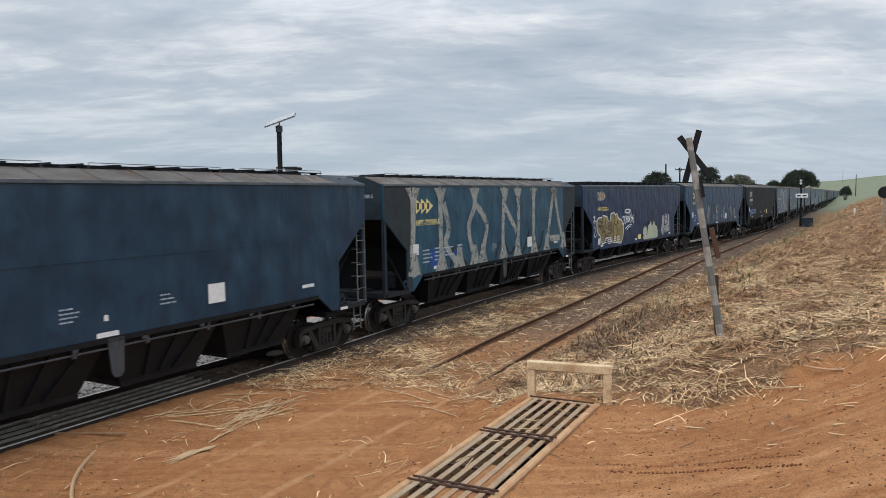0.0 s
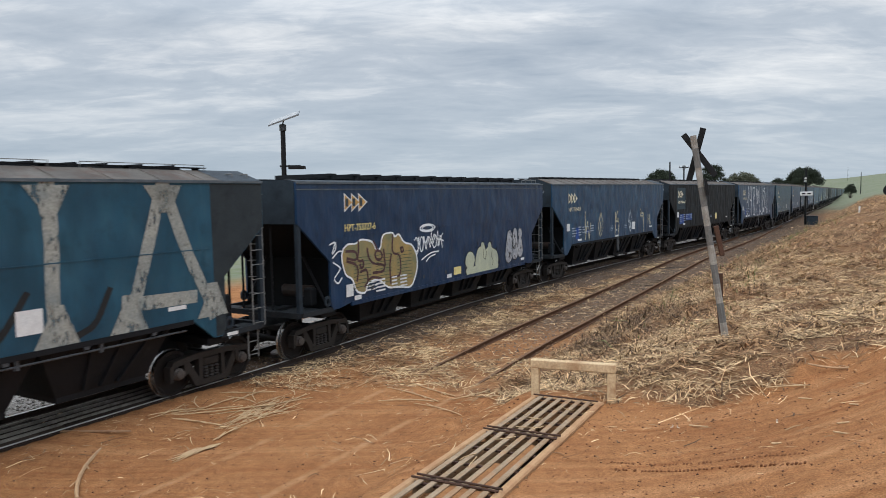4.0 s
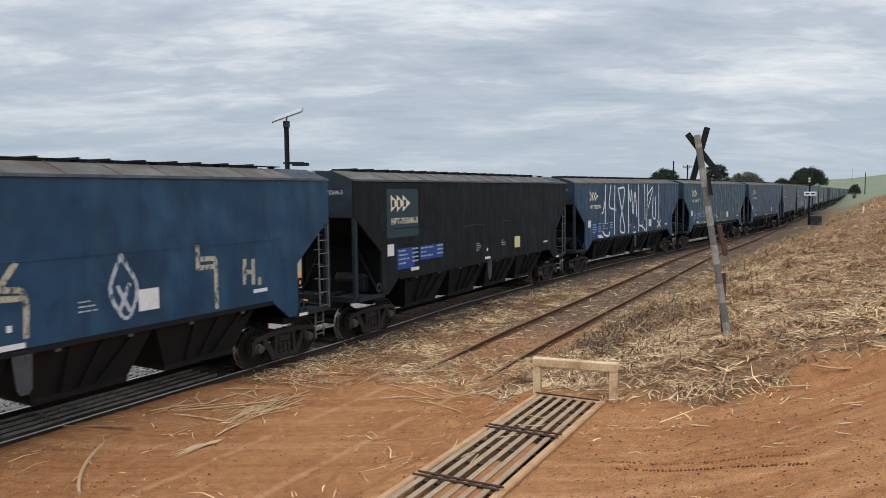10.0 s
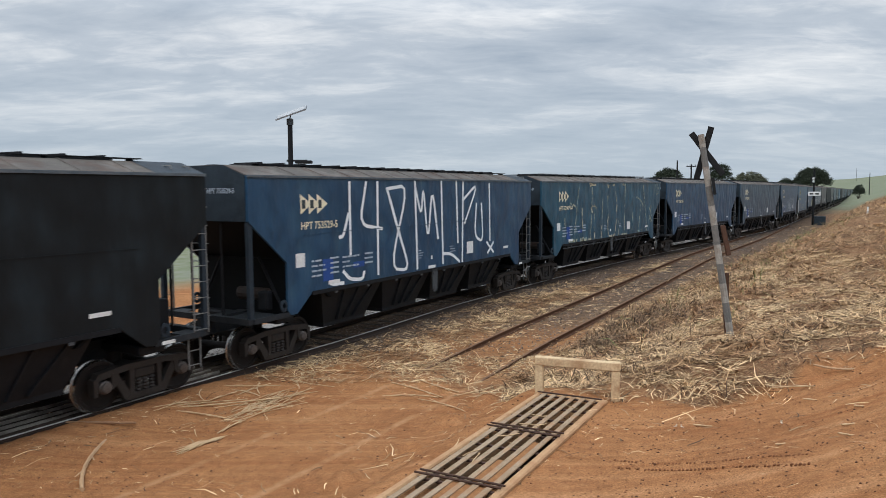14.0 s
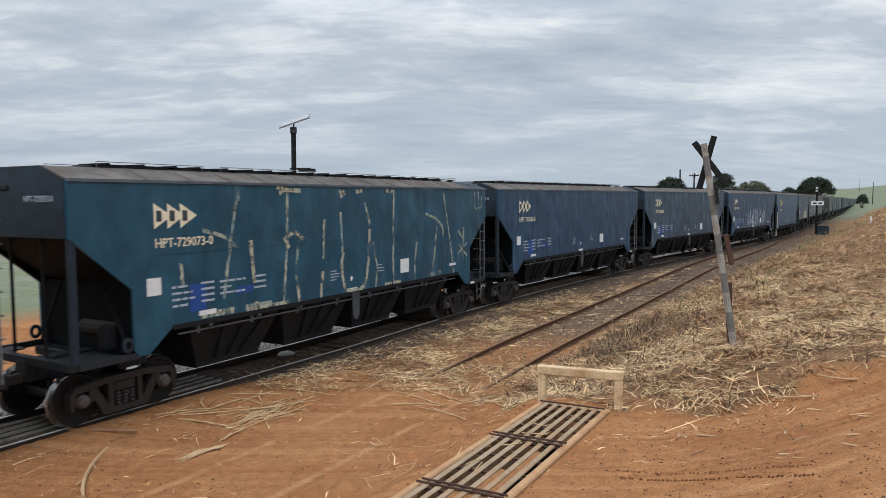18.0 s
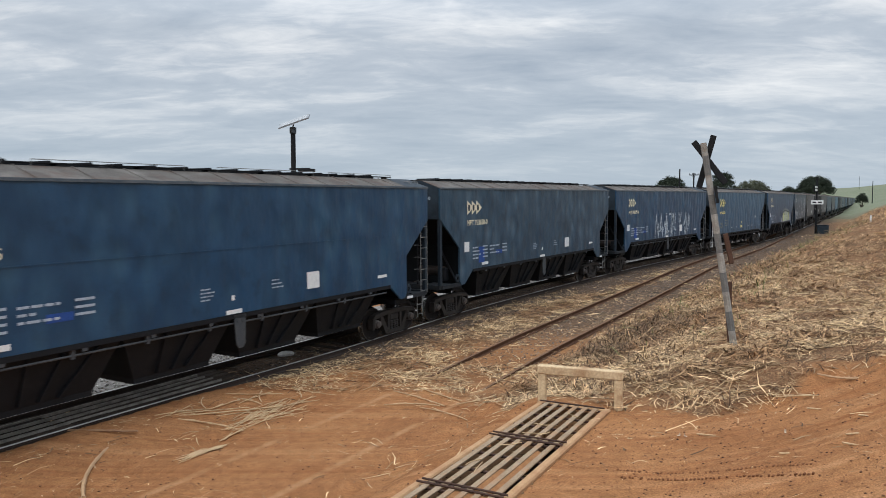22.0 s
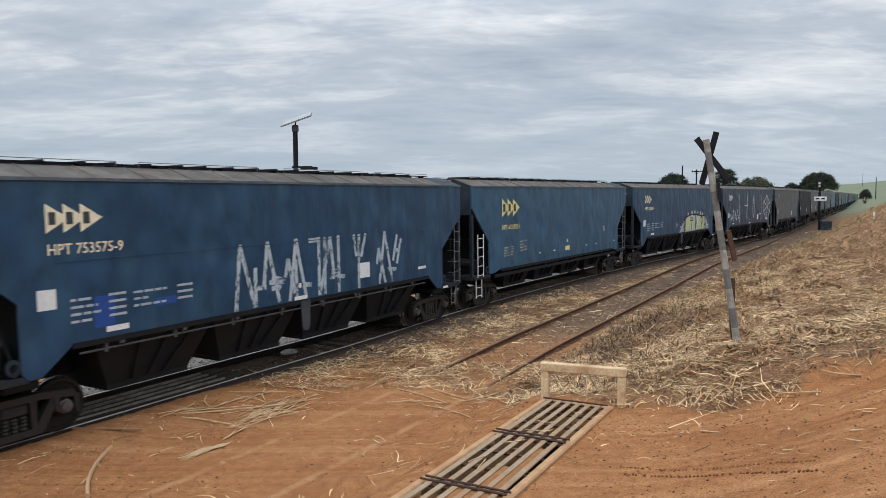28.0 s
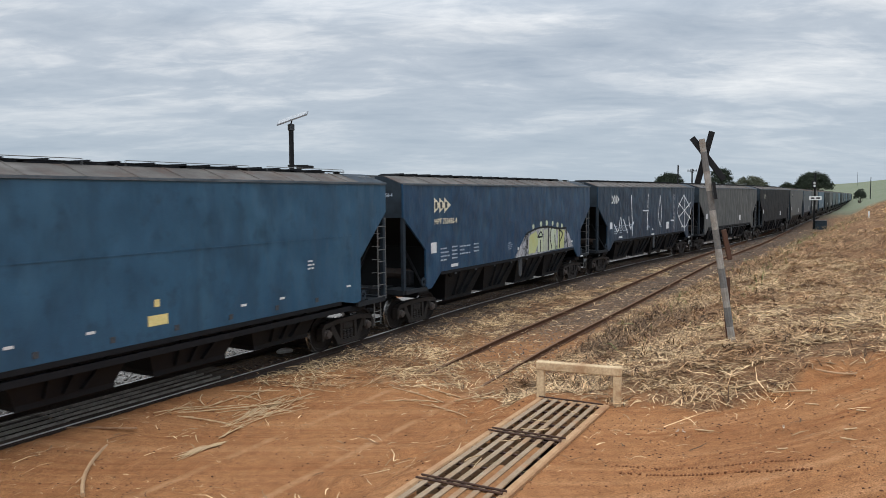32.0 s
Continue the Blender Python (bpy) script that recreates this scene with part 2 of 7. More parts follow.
def sheet(name, verts, faces, mat, attrs=None, smooth=False):
    """A mesh from arrays: verts (n, 3), faces (m, 3 or 4), point attributes by name."""
    me = bpy.data.meshes.new(name)
    verts, faces = np.asarray(verts, np.float32), np.asarray(faces, np.int32)
    k = faces.shape[1]
    me.vertices.add(len(verts))
    me.vertices.foreach_set("co", verts.ravel())
    me.loops.add(faces.size)
    me.loops.foreach_set("vertex_index", faces.ravel())
    me.polygons.add(len(faces))
    me.polygons.foreach_set("loop_start", np.arange(0, faces.size, k, dtype=np.int32))
    for key, values in (attrs or {}).items():
        at = me.attributes.new(key, "FLOAT", "POINT")
        at.data.foreach_set("value", np.asarray(values, np.float32))
    if smooth:
        me.polygons.foreach_set("use_smooth", np.ones(len(faces), bool))
    me.update(calc_edges=True)
    me.validate()
    me.materials.append(mat)
    return new(name, me)


# ---- the plan: the main line's curve, the siding, the bank ----
KNOTS = (-63.2, -33.2, -13.2, 6.8, 26.8, 46.8, 71.8, 96.8, 126.8, 176.8, 256.8, 396.8, 700)
HEADING = (29.7, 29.7, 29.7, 31.7, 36.7, 36.7, 30.6, 30.2, 31.0, 30.5, 30.4, 30.4, 30.3)
LEVEL = (-0.06, -0.06, -0.04, 0.0, 0.10, 0.105, 0.075, 0.05, 0.02, -0.03, -0.13, -0.28, -0.5)
ARC = np.arange(-260.0, 700.5, 1.0)
_soft = np.ones(15) / 15
_th = np.convolve(np.pad(np.radians(np.interp(ARC, KNOTS, HEADING)), 7, "edge"), _soft, "valid")
_x, _y = np.cumsum(np.sin(_th)), np.cumsum(np.cos(_th))
LINE_X, LINE_Y = _x - _x[260] - 1.99, _y - _y[260] + 23.23
# over the level crossing the line lies a little nearer the road
_lean = np.clip((4.5 - ARC) / 9.0, 0, 1)
_lean = 0.34 * _lean * _lean * (3 - 2 * _lean)
LINE_X, LINE_Y = LINE_X + _lean * np.cos(_th), LINE_Y - _lean * np.sin(_th)
_th = np.arctan2(np.gradient(LINE_X), np.gradient(LINE_Y))
LINE_Z = np.convolve(np.pad(np.interp(ARC, KNOTS, LEVEL), 7, "edge"), _soft, "valid")


def on_line(s, off=0.0, up=0.0):
    """The point of the main line s metres along it, off to its right."""
    x, y, z, th = (float(np.interp(s, ARC, a)) for a in (LINE_X, LINE_Y, LINE_Z, _th))
    return Vector((x + off * math.cos(th), y - off * math.sin(th), z + up)), th


SIDING = ((-24.3, -26.1), (0.72, 17.23), (7.03, 28.4), (15.2, 42.9), (25.8, 59.8), (33.6, 73.2), (41.5, 87.0))
_sx = np.interp(np.arange(0, 140), np.cumsum([0] + [math.dist(a, b) for a, b in zip(SIDING, SIDING[1:])]), [p[0] for p in SIDING])
_sy = np.interp(np.arange(0, 140), np.cumsum([0] + [math.dist(a, b) for a, b in zip(SIDING, SIDING[1:])]), [p[1] for p in SIDING])
_k9 = np.ones(9) / 9
SIDE_X = np.concatenate([_sx[:4], np.convolve(_sx, _k9, "valid"), _sx[-4:]])
SIDE_Y = np.concatenate([_sy[:4], np.convolve(_sy, _k9, "valid"), _sy[-4:]])
SIDE_TH = np.arctan2(np.gradient(SIDE_X), np.gradient(SIDE_Y))


# the foot of the bank: beside the siding first, then a little off the main line
_toe = [(SIDE_X[i] + 1.5 * math.cos(SIDE_TH[i]), SIDE_Y[i] - 1.5 * math.sin(SIDE_TH[i])) for i in range(0, 62, 2)]
_toe += [(LINE_X[260 + s] + 5.6 * math.cos(_th[260 + s]), LINE_Y[260 + s] - 5.6 * math.sin(_th[260 + s])) for s in range(34, 420, 4)]
_run = np.cumsum([0] + [math.dist(a, b) for a, b in zip(_toe, _toe[1:])])
TOE_X, TOE_Y = (np.interp(np.arange(0, _run[-1], 1.5), _run, [p[i] for p in _toe]) for i in (0, 1))
DRAIN, DRAIN_WAY = (2.08, 11.855), (0.467, 0.884)


def offset_from(px, py, cx, cy):
    """Signed distance of points to the right of a curve."""
    best, out = np.full(px.shape, 1e9), np.zeros(px.shape)
    tx, ty = np.gradient(cx), np.gradient(cy)
    ln = np.hypot(tx, ty)
    for i in range(len(cx)):
        dx, dy = px - cx[i], py - cy[i]
        d2 = dx * dx + dy * dy
        near = d2 < best
        best = np.where(near, d2, best)
        out = np.where(near, (dx * ty[i] - dy * tx[i]) / ln[i], out)
    return out, np.sqrt(best)


def fbm(x, y, scale, seed=0, octaves=3):
    """Smooth value noise from a few summed waves, for the lie of the land."""
    rng = np.random.RandomState(seed)
    out = np.zeros_like(x)
    for o in range(octaves):
        for _ in range(5):
            a, ph, f = rng.uniform(0, 2 * math.pi), rng.uniform(0, 6.3), rng.uniform(0.7, 1.5) * 2 ** o / scale
            out += np.sin((x * math.cos(a) + y * math.sin(a)) * f * 2 * math.pi + ph) / 2 ** o / 5
    return out


def bank(x, y):
    """Distance to the right of the foot of the bank."""
    u, d = offset_from(x, y, TOE_X, TOE_Y)
    return np.where(np.abs(u) < d * 0.5, d * np.sign(u), u)


STRAW_X = (-14, -8, -4.8, -3.4, -2.0, -0.6, 0.8, 2.0, 3.1, 4.5, 6.0, 7.0, 10, 20, 40)
STRAW_Y = (15.5, 15.0, 15.2, 16.6, 16.4, 15.2, 13.6, 12.3, 11.5, 10.9, 10.8, 10.4, 9.2, 8.0, 8.0)


def land(x, y):
    """Height of the ground and its cover: straw, ballast, green."""
    x, y = np.asarray(x, float), np.asarray(y, float)
    d, dist = offset_from(x, y, LINE_X[100:760:2], LINE_Y[100:760:2])
    u = bank(x, y)
    r = np.hypot(x, y)
    lump = fbm(x, y, 1.6, 3) * 0.05 + fbm(x, y, 6.0, 5) * 0.09
    z = np.full(x.shape, -0.16)
    along = np.interp(y, LINE_Y, LINE_Z)
    z = z + along
    uu = np.maximum(u, 0)
    along_bank = np.clip((y - 22) / 34, 0, 1)
    rise = (2.55 + 1.05 * along_bank) * (1 - np.exp(-(uu / (6.0 - 1.8 * along_bank)) ** 1.3))
    z = z + rise + lump * np.clip(uu / 1.5, 0.15, 1.0) * (1 + 1.2 * np.clip((y - 14) / 10, 0, 1))
    # the drain lies level across the slope
    v = (DRAIN[0] - x) * DRAIN_WAY[0] + (DRAIN[1] - y) * DRAIN_WAY[1]
    w = (x - DRAIN[0]) * DRAIN_WAY[1] - (y - DRAIN[1]) * DRAIN_WAY[0]
    across = np.where(w > 0.25, np.clip((6.2 - w) / 5.2, 0, 1), np.clip((w + 1.75) / 1.1, 0, 1))
    flat_w = across * across * (3 - 2 * across) * np.clip((v + 1.6) / 1.0, 0, 1) * np.clip((9 - v) / 2, 0, 1)
    z = z + (0.50 + 0.022 * np.clip(v, -1, 9) - z) * flat_w
    # the road is made up to the rail on the crossing
    z = z + 0.14 * np.clip((2.5 - d) / 1.4, 0, 1) * np.clip((d - 0.82) / 0.16, 0, 1) * np.clip((17.0 - y) / 2.0, 0, 1)
    # the trench of the cess behind the train, and the plain beyond
    z = np.where(d < -2.2, z - 0.25 * np.clip((-d - 2.2) / 2, 0, 1), z)
    far = np.clip((r - 180) / 700, 0, 1)
    hill = 22 * np.clip((x * 0.86 - y * 0.20 - 60) / 420, 0, 1) ** 1.2 + 9.0 * np.clip((r - 250) / 900, 0, 1)
    z = z + hill * far ** 0.7
    edge = np.interp(x, STRAW_X, STRAW_Y)
    straw = np.clip((y - edge + fbm(x, y, 2.5, 8) * 0.9) / 1.3, 0, 1)
    straw = straw * np.where((u < -0.1) & (u > -3.2), 0.8, 1.0)
    straw = straw * np.where(u < 0.3, 0.45 + 0.55 * np.clip((y - 20) / 5, 0, 1), 1.0)
    straw = np.where(d < 2.2, straw * np.clip((d + 0.2) / 2, 0, 1), straw)
    reach = np.where(d < 0, 4.6, 0.75 + 1.65 * np.clip((y - 15.0) / 4, 0, 1))
    stones = np.clip((reach - np.abs(d)) / 0.6, 0, 1) * np.where(y > 14, 1.0, 0.7)
    stones = np.maximum(stones, np.clip((2.0 - np.abs(u + 1.9)) / 0.8, 0, 1) * np.clip((y - 17) / 7, 0, 1) * 0.62)
    stones = np.where((y > 30) & (d > 0) & (u < 0.2), np.maximum(stones, 0.7), stones)
    green = np.clip((r - 130) / 90, 0, 1)
    green = np.where(d < -4, np.maximum(green, np.clip((-d - 13) / 4, 0, 1)), green)
    return z, straw, stones, green


def ground_z(x, y):
    return float(land(np.array([x]), np.array([y]))[0][0])


def axis_steps(lo, hi, step, reach, grow=1.10):
    inner = list(np.arange(lo, hi + step / 2, step))
    a, s = lo, step
    left = []
    while a > -reach:
        s *= grow
        a -= s
        left.append(a)
    b, s, right = inner[-1], step, []
    while b < reach:
        s *= grow
        b += s
        right.append(b)
    return np.array(left[::-1] + inner + right)


def ground_material():
    m = bpy.data.materials.new("red earth with straw and stones")
    m.use_nodes = True
    n, l = m.node_tree.nodes, m.node_tree.links
    bs = n["Principled BSDF"]
    bs.inputs["Roughness"].default_value = 0.95
    bs.inputs["Specular IOR Level"].default_value = 0.03
    tc = n.new("ShaderNodeTexCoord")

    def noisy(scale, detail=5.0, rough=0.6, stretch=None, turn=0.0):
        t = n.new("ShaderNodeTexNoise")
        for k, v in (("Scale", scale), ("Detail", detail), ("Roughness", rough)):
            t.inputs[k].default_value = v
        src = tc.outputs["Object"]
        if stretch:
            mp = n.new("ShaderNodeMapping")
            mp.inputs["Scale"].default_value, mp.inputs["Rotation"].default_value = stretch, (0, 0, turn)
            l.new(src, mp.inputs[0])
            src = mp.outputs[0]
        l.new(src, t.inputs["Vector"])
        return t.outputs[0]

    def band(v, lo, hi):
        r = n.new("ShaderNodeMapRange")
        r.inputs[1].default_value, r.inputs[2].default_value = lo, hi
        l.new(v, r.inputs[0])
        return r.outputs[0]

    def mix(f, a, b, kind="MIX"):
        x = n.new("ShaderNodeMixRGB")
        x.blend_type = kind
        for i, v in enumerate((f, a, b)):
            if isinstance(v, (int, float)):
                x.inputs[i].default_value = v
            elif isinstance(v, tuple):
                x.inputs[i].default_value = (*v, 1)
            else:
                l.new(v, x.inputs[i])
        return x.outputs[0]

    def attr(name):
        a = n.new("ShaderNodeAttribute")
        a.attribute_name = name
        return a.outputs["Fac"]

    def calc(op, a, b):
        x = n.new("ShaderNodeMath")
        x.operation, x.use_clamp = op, True
        for i, v in enumerate((a, b)):
            if isinstance(v, (int, float)):
                x.inputs[i].default_value = v
            else:
                l.new(v, x.inputs[i])
        return x.outputs[0]

    # tyre marks run along the line on one side of the drain and across it on the other
    place = n.new("ShaderNodeSeparateXYZ")
    l.new(tc.outputs["Object"], place.inputs[0])
    wheel_marks = mix(band(place.outputs[0], 1.2, 3.4), noisy(1.1, 5.0, 0.55, (0.07, 4.0, 1.0), radians(-60)), noisy(1.1, 5.0, 0.55, (0.12, 4.0, 1.0), radians(24)))
    red = mix(band(noisy(0.55), 0.35, 0.65), (0.308, 0.146, 0.064), (0.246, 0.110, 0.048))
    red = mix(band(wheel_marks, 0.52, 0.80), red, (0.385, 0.198, 0.096))
    red = mix(band(wheel_marks, 0.46, 0.30), red, (0.225, 0.092, 0.038))
    red = mix(band(noisy(3.5, 8.0, 0.7), 0.56, 0.85), red, (0.375, 0.195, 0.098))
    red = mix(band(noisy(12.0, 8.0, 0.75), 0.56, 0.74), red, (0.200, 0.082, 0.034))
    red = mix(band(noisy(26.0, 3.0, 0.6), 0.66, 0.70), red, (0.12, 0.050, 0.024))
    red = mix(0.8, red, band(noisy(55.0, 5.0, 0.75), 0.25, 0.75), "OVERLAY")
    red = mix(0.3, red, band(noisy(6.0, 7.0, 0.75), 0.25, 0.75), "OVERLAY")
    # the buried rails show as paler lines in the road
    rail_line = calc("MULTIPLY", band(attr("groove"), 0.45, 0.9), band(noisy(1.3, 5.0, 0.6), 0.35, 0.6))
    red = mix(calc("MULTIPLY", rail_line, 0.6), red, (0.43, 0.245, 0.13))
    litter = mix(band(noisy(1.2, 6.0), 0.38, 0.66), (0.190, 0.100, 0.054), (0.085, 0.045, 0.028))
    litter = mix(band(noisy(5.0, 6.0, 0.7), 0.52, 0.70), litter, (0.050, 0.029, 0.020))
    litter = mix(band(noisy(16.0, 5.0, 0.7, (1, 3, 1), 0.8), 0.48, 0.65), litter, (0.33, 0.215, 0.115))
    litter = mix(0.8, litter, band(noisy(45.0, 5.0, 0.75), 0.25, 0.75), "OVERLAY")
    gravel = mix(band(noisy(12.0, 6.0, 0.7), 0.35, 0.65), (0.055, 0.037, 0.027), (0.150, 0.100, 0.068))
    gravel = mix(band(noisy(30.0, 4.0, 0.7), 0.58, 0.66), gravel, (0.24, 0.175, 0.12))
    gravel = mix(attr("pale"), gravel, mix(band(noisy(14.0, 6.0, 0.7), 0.35, 0.65), (0.30, 0.285, 0.27), (0.13, 0.12, 0.11)))
    gravel = mix(0.7, gravel, band(noisy(45.0, 5.0, 0.75), 0.25, 0.75), "OVERLAY")
    # far fields: distance haze is mixed into this greyed green
    crop = mix(band(noisy(0.05, 5.0), 0.4, 0.6), (0.160, 0.178, 0.132), (0.200, 0.205, 0.158))
    crop = mix(band(noisy(0.9, 4.0), 0.4, 0.7), crop, (0.13, 0.15, 0.075))
    broken = noisy(3.2, 6.0, 0.7)
    soft = band(calc("ADD", calc("MULTIPLY", attr("straw"), 0.75), calc("MULTIPLY", broken, 0.5)), 0.40, 0.75)
    col = mix(soft, red, litter)
    col = mix(band(calc("ADD", calc("MULTIPLY", attr("stones"), 0.8), calc("MULTIPLY", broken, 0.4)), 0.45, 0.75), col, gravel)
    col = mix(attr("green"), col, crop)
    l.new(col, bs.inputs["Base Color"])
    bump = n.new("ShaderNodeBump")
    bump.inputs["Strength"].default_value, bump.inputs["Distance"].default_value = 0.8, 0.045
    l.new(mix(0.4, noisy(16.0, 7.0, 0.7), wheel_marks), bump.inputs["Height"])
    l.new(bump.outputs[0], bs.inputs["Normal"])
    return m


PIT = ((1.60, 12.03), (2.56, 11.68), (0.74, 7.94), (-0.50, 8.00))   # outline of the grate


def build_ground():
    xs = axis_steps(-12.0, 16.0, 0.14, 3200)
    ys = axis_steps(6.5, 27.0, 0.14, 3200)
    gx, gy = np.meshgrid(xs, ys)
    z, straw, stones, green = land(gx.ravel(), gy.ravel())
    nx, ny = len(xs), len(ys)
    idx = np.arange(nx * ny).reshape(ny, nx)
    quads = np.stack([idx[:-1, :-1], idx[:-1, 1:], idx[1:, 1:], idx[1:, :-1]], -1).reshape(-1, 4)
    co = np.stack([gx.ravel(), gy.ravel(), z], -1)
    # leave the drain open under its grate
    mid = co[quads].mean(1)
    hole = np.ones(len(mid), bool)
    for (ax, ay), (bx, by) in zip(PIT, PIT[1:] + PIT[:1]):
        hole &= ((bx - ax) * (mid[:, 1] - ay) - (by - ay) * (mid[:, 0] - ax)) < -0.10
    quads = quads[~hole]
    so, sd = offset_from(co[:, 0], co[:, 1], SIDE_X[20:70], SIDE_Y[20:70])
    groove = np.exp(-(np.abs(np.abs(so) - 0.835) / 0.11) ** 2) * (sd < 2)
    pale = np.clip((-offset_from(co[:, 0], co[:, 1], LINE_X[100:760:2], LINE_Y[100:760:2])[0] - 1.1) / 0.5, 0, 1)
    ob = sheet("ground", co, quads, ground_material(), {"straw": straw, "stones": stones, "green": green, "groove": groove, "pale": pale}, True)
    tagged(ob, "red earth crossing with straw-littered bank and fields beyond", "ground", kind="structure")


build_ground()

# ---- the two tracks ----
def rail_bm(points, width=0.07, height=0.15):
    """A flat-bottomed rail swept along points (position, heading)."""
    prof = ((-0.065, -height), (0.065, -height), (0.065, -height + 0.015), (0.012, -height + 0.04), (0.012, -0.045), (width / 2, -0.03), (width / 2, -0.004), (width / 2 - 0.01, 0),
            (-width / 2 + 0.01, 0), (-width / 2, -0.004), (-width / 2, -0.03), (-0.012, -0.045), (-0.012, -height + 0.04), (-0.065, -height + 0.015))
    bm = bmesh.new()
    rows = [[bm.verts.new((p.x + a * math.cos(th), p.y - a * math.sin(th), p.z + b)) for a, b in prof] for p, th in points]
    k = len(prof)
    top = []
    for r0, r1 in zip(rows, rows[1:]):
        for i in range(k):
            f = bm.faces.new((r0[i], r0[(i + 1) % k], r1[(i + 1) % k], r1[i]))
            if i in (6, 7, 8):
                f.material_index = 1
    bm.faces.new(rows[0])
    bm.faces.new(rows[-1][::-1])
    bmesh.ops.recalc_face_normals(bm, faces=bm.faces)
    return bm


def build_tracks():
    main = thing("railway_track", "main line of bright-topped rails on dark ballast", "railway track", kind="structure")
    for side in (-0.835, 0.835):
        pts = [on_line(s, side) for s in list(np.arange(-220, -40, 6.0)) + list(np.arange(-40, 120, 1.5)) + list(np.arange(120, 640, 6.0))]
        rail = part("rail", rail_bm(pts), RAIL_DARK, main, "steel rail with a polished head")
        rail.data.materials.append(STEEL)
    bm = box(bmesh.new(), -1.35, 1.35, -0.11, 0.11, -0.155 - 0.16, -0.155, 0.012)
    first = None
    rng = random.Random(4)
    far = bmesh.new()
    for s in np.arange(-46, 330, 0.62):
        p, th = on_line(s + rng.uniform(-0.03, 0.03), rng.uniform(-0.05, 0.05), -rng.uniform(0.0, 0.015))
        m = pose(p.x, p.y, p.z, 0, 0, -math.degrees(th) + rng.uniform(-1, 1))
        if s < 110:
            if first is None:
                first = part("sleeper", bm, SLEEPER, main)
                first.matrix_basis = m
            else:
                again(first, m)
        else:
            for v in box(far, -1.35, 1.35, -0.11, 0.11, -0.3, -0.155).verts[-8:]:
                v.co = m @ v.co
    tagged(part("far_sleepers", far, SLEEPER, main), kind="stuff")
    # boards of the level crossing, along the rails
    board = None
    for off, wide in ((0.50, 0.2), (0.22, 0.2), (-0.06, 0.2), (-0.34, 0.2), (-0.60, 0.2)):
        for k in range(7):
            p, th = on_line(-35.0 + k * 4.3 + rng.uniform(-0.1, 0.1), off + rng.uniform(-0.02, 0.02), -0.06 - rng.uniform(0, 0.04))
            m = pose(p.x, p.y, p.z, rng.uniform(-0.4, 0.4), rng.uniform(-2, 2), -math.degrees(th) + rng.uniform(-0.5, 0.5))
            if board is None:
                board = part("crossing_plank", box(bmesh.new(), -0.1, 0.1, -2.1, 2.1, -0.08, 0.0, 0.01), PLANK, main, "dark weathered crossing plank")
                board.matrix_basis = m
            else:
                again(board, m)
    # worn steel strips between the boards
    strip = None
    for off in (0.36, 0.08, -0.20, -0.47):
        for k in range(4):
            p, th = on_line(-34 + k * 7.52, off, -0.035)
            m = pose(p.x, p.y, p.z, 0, 0, -math.degrees(th))
            if strip is None:
                strip = part("crossing_strip", box(bmesh.new(), -0.014, 0.014, -3.75, 3.75, -0.06, 0.0, 0.004), STRIP, main, "worn steel strip between crossing planks")
                strip.matrix_basis = m
            else:
                again(strip, m)
    siding = thing("siding_track", "rusty siding track half buried in straw", "railway track", kind="structure")
    for side, start in ((-0.835, 48.1), (0.835, 47.5)):
        pts = []
        for k in np.arange(start, 126, 1.0):
            x, y, th = (float(np.interp(k, np.arange(len(SIDE_X)), a)) for a in (SIDE_X, SIDE_Y, SIDE_TH))
            sink = -0.02 - 0.19 * max(0.0, 1 - (k - start) / 6.0) ** 1.5
            pts.append((Vector((x + side * math.cos(th), y - side * math.sin(th), sink + 0.02 + float(np.interp(y, LINE_Y, LINE_Z)))), th))
        rail = part("rail", rail_bm(pts), RAIL_RUST, siding, "rusty worn rail")
        rail.data.materials.append(RAIL_TOP)
    for k in np.arange(52, 122, 0.66):
        x, y, th = (float(np.interp(k, np.arange(len(SIDE_X)), a)) for a in (SIDE_X, SIDE_Y, SIDE_TH))
        again(first, pose(x, y, 0.0 + float(np.interp(y, LINE_Y, LINE_Z)) - rng.uniform(0.0, 0.05) - 0.12 * max(0.0, 1 - (k - 52) / 10), rng.uniform(-1, 1), 0, -math.degrees(th) + rng.uniform(-2, 2)), siding)


STRIP = material("worn grey strip", (0.42, 0.38, 0.33), 0.6, 0.2, (0.12, 0.10, 0.085), grain=3)
PLANK = material("dark weathered plank", (0.085, 0.064, 0.050), 0.9, 0.0, (0.045, 0.034, 0.027), grain=3, bump=0.5, per=0.35, gloss=0.1)
RAIL_TOP = material("dull brown rail head", (0.20, 0.118, 0.074), 0.85, 0.0, (0.13, 0.075, 0.048), grain=10, gloss=0.05)
build_tracks()

# ---- hopper wagons ----
HALF, PITCH = 1.5, 17.0
SIDE = ((-7.93, 4.47), (-7.93, 3.45), (-6.72, 2.43), (-6.72, 1.30), (-6.62, 1.17), (-6.40, 1.17), (-5.80, 1.60),
        (5.80, 1.60), (6.40, 1.17), (6.62, 1.17), (6.72, 1.30), (6.72, 2.43), (7.93, 3.45), (7.93, 4.47))
PAINT = material("wagon paint", (0.03, 0.06, 0.12))


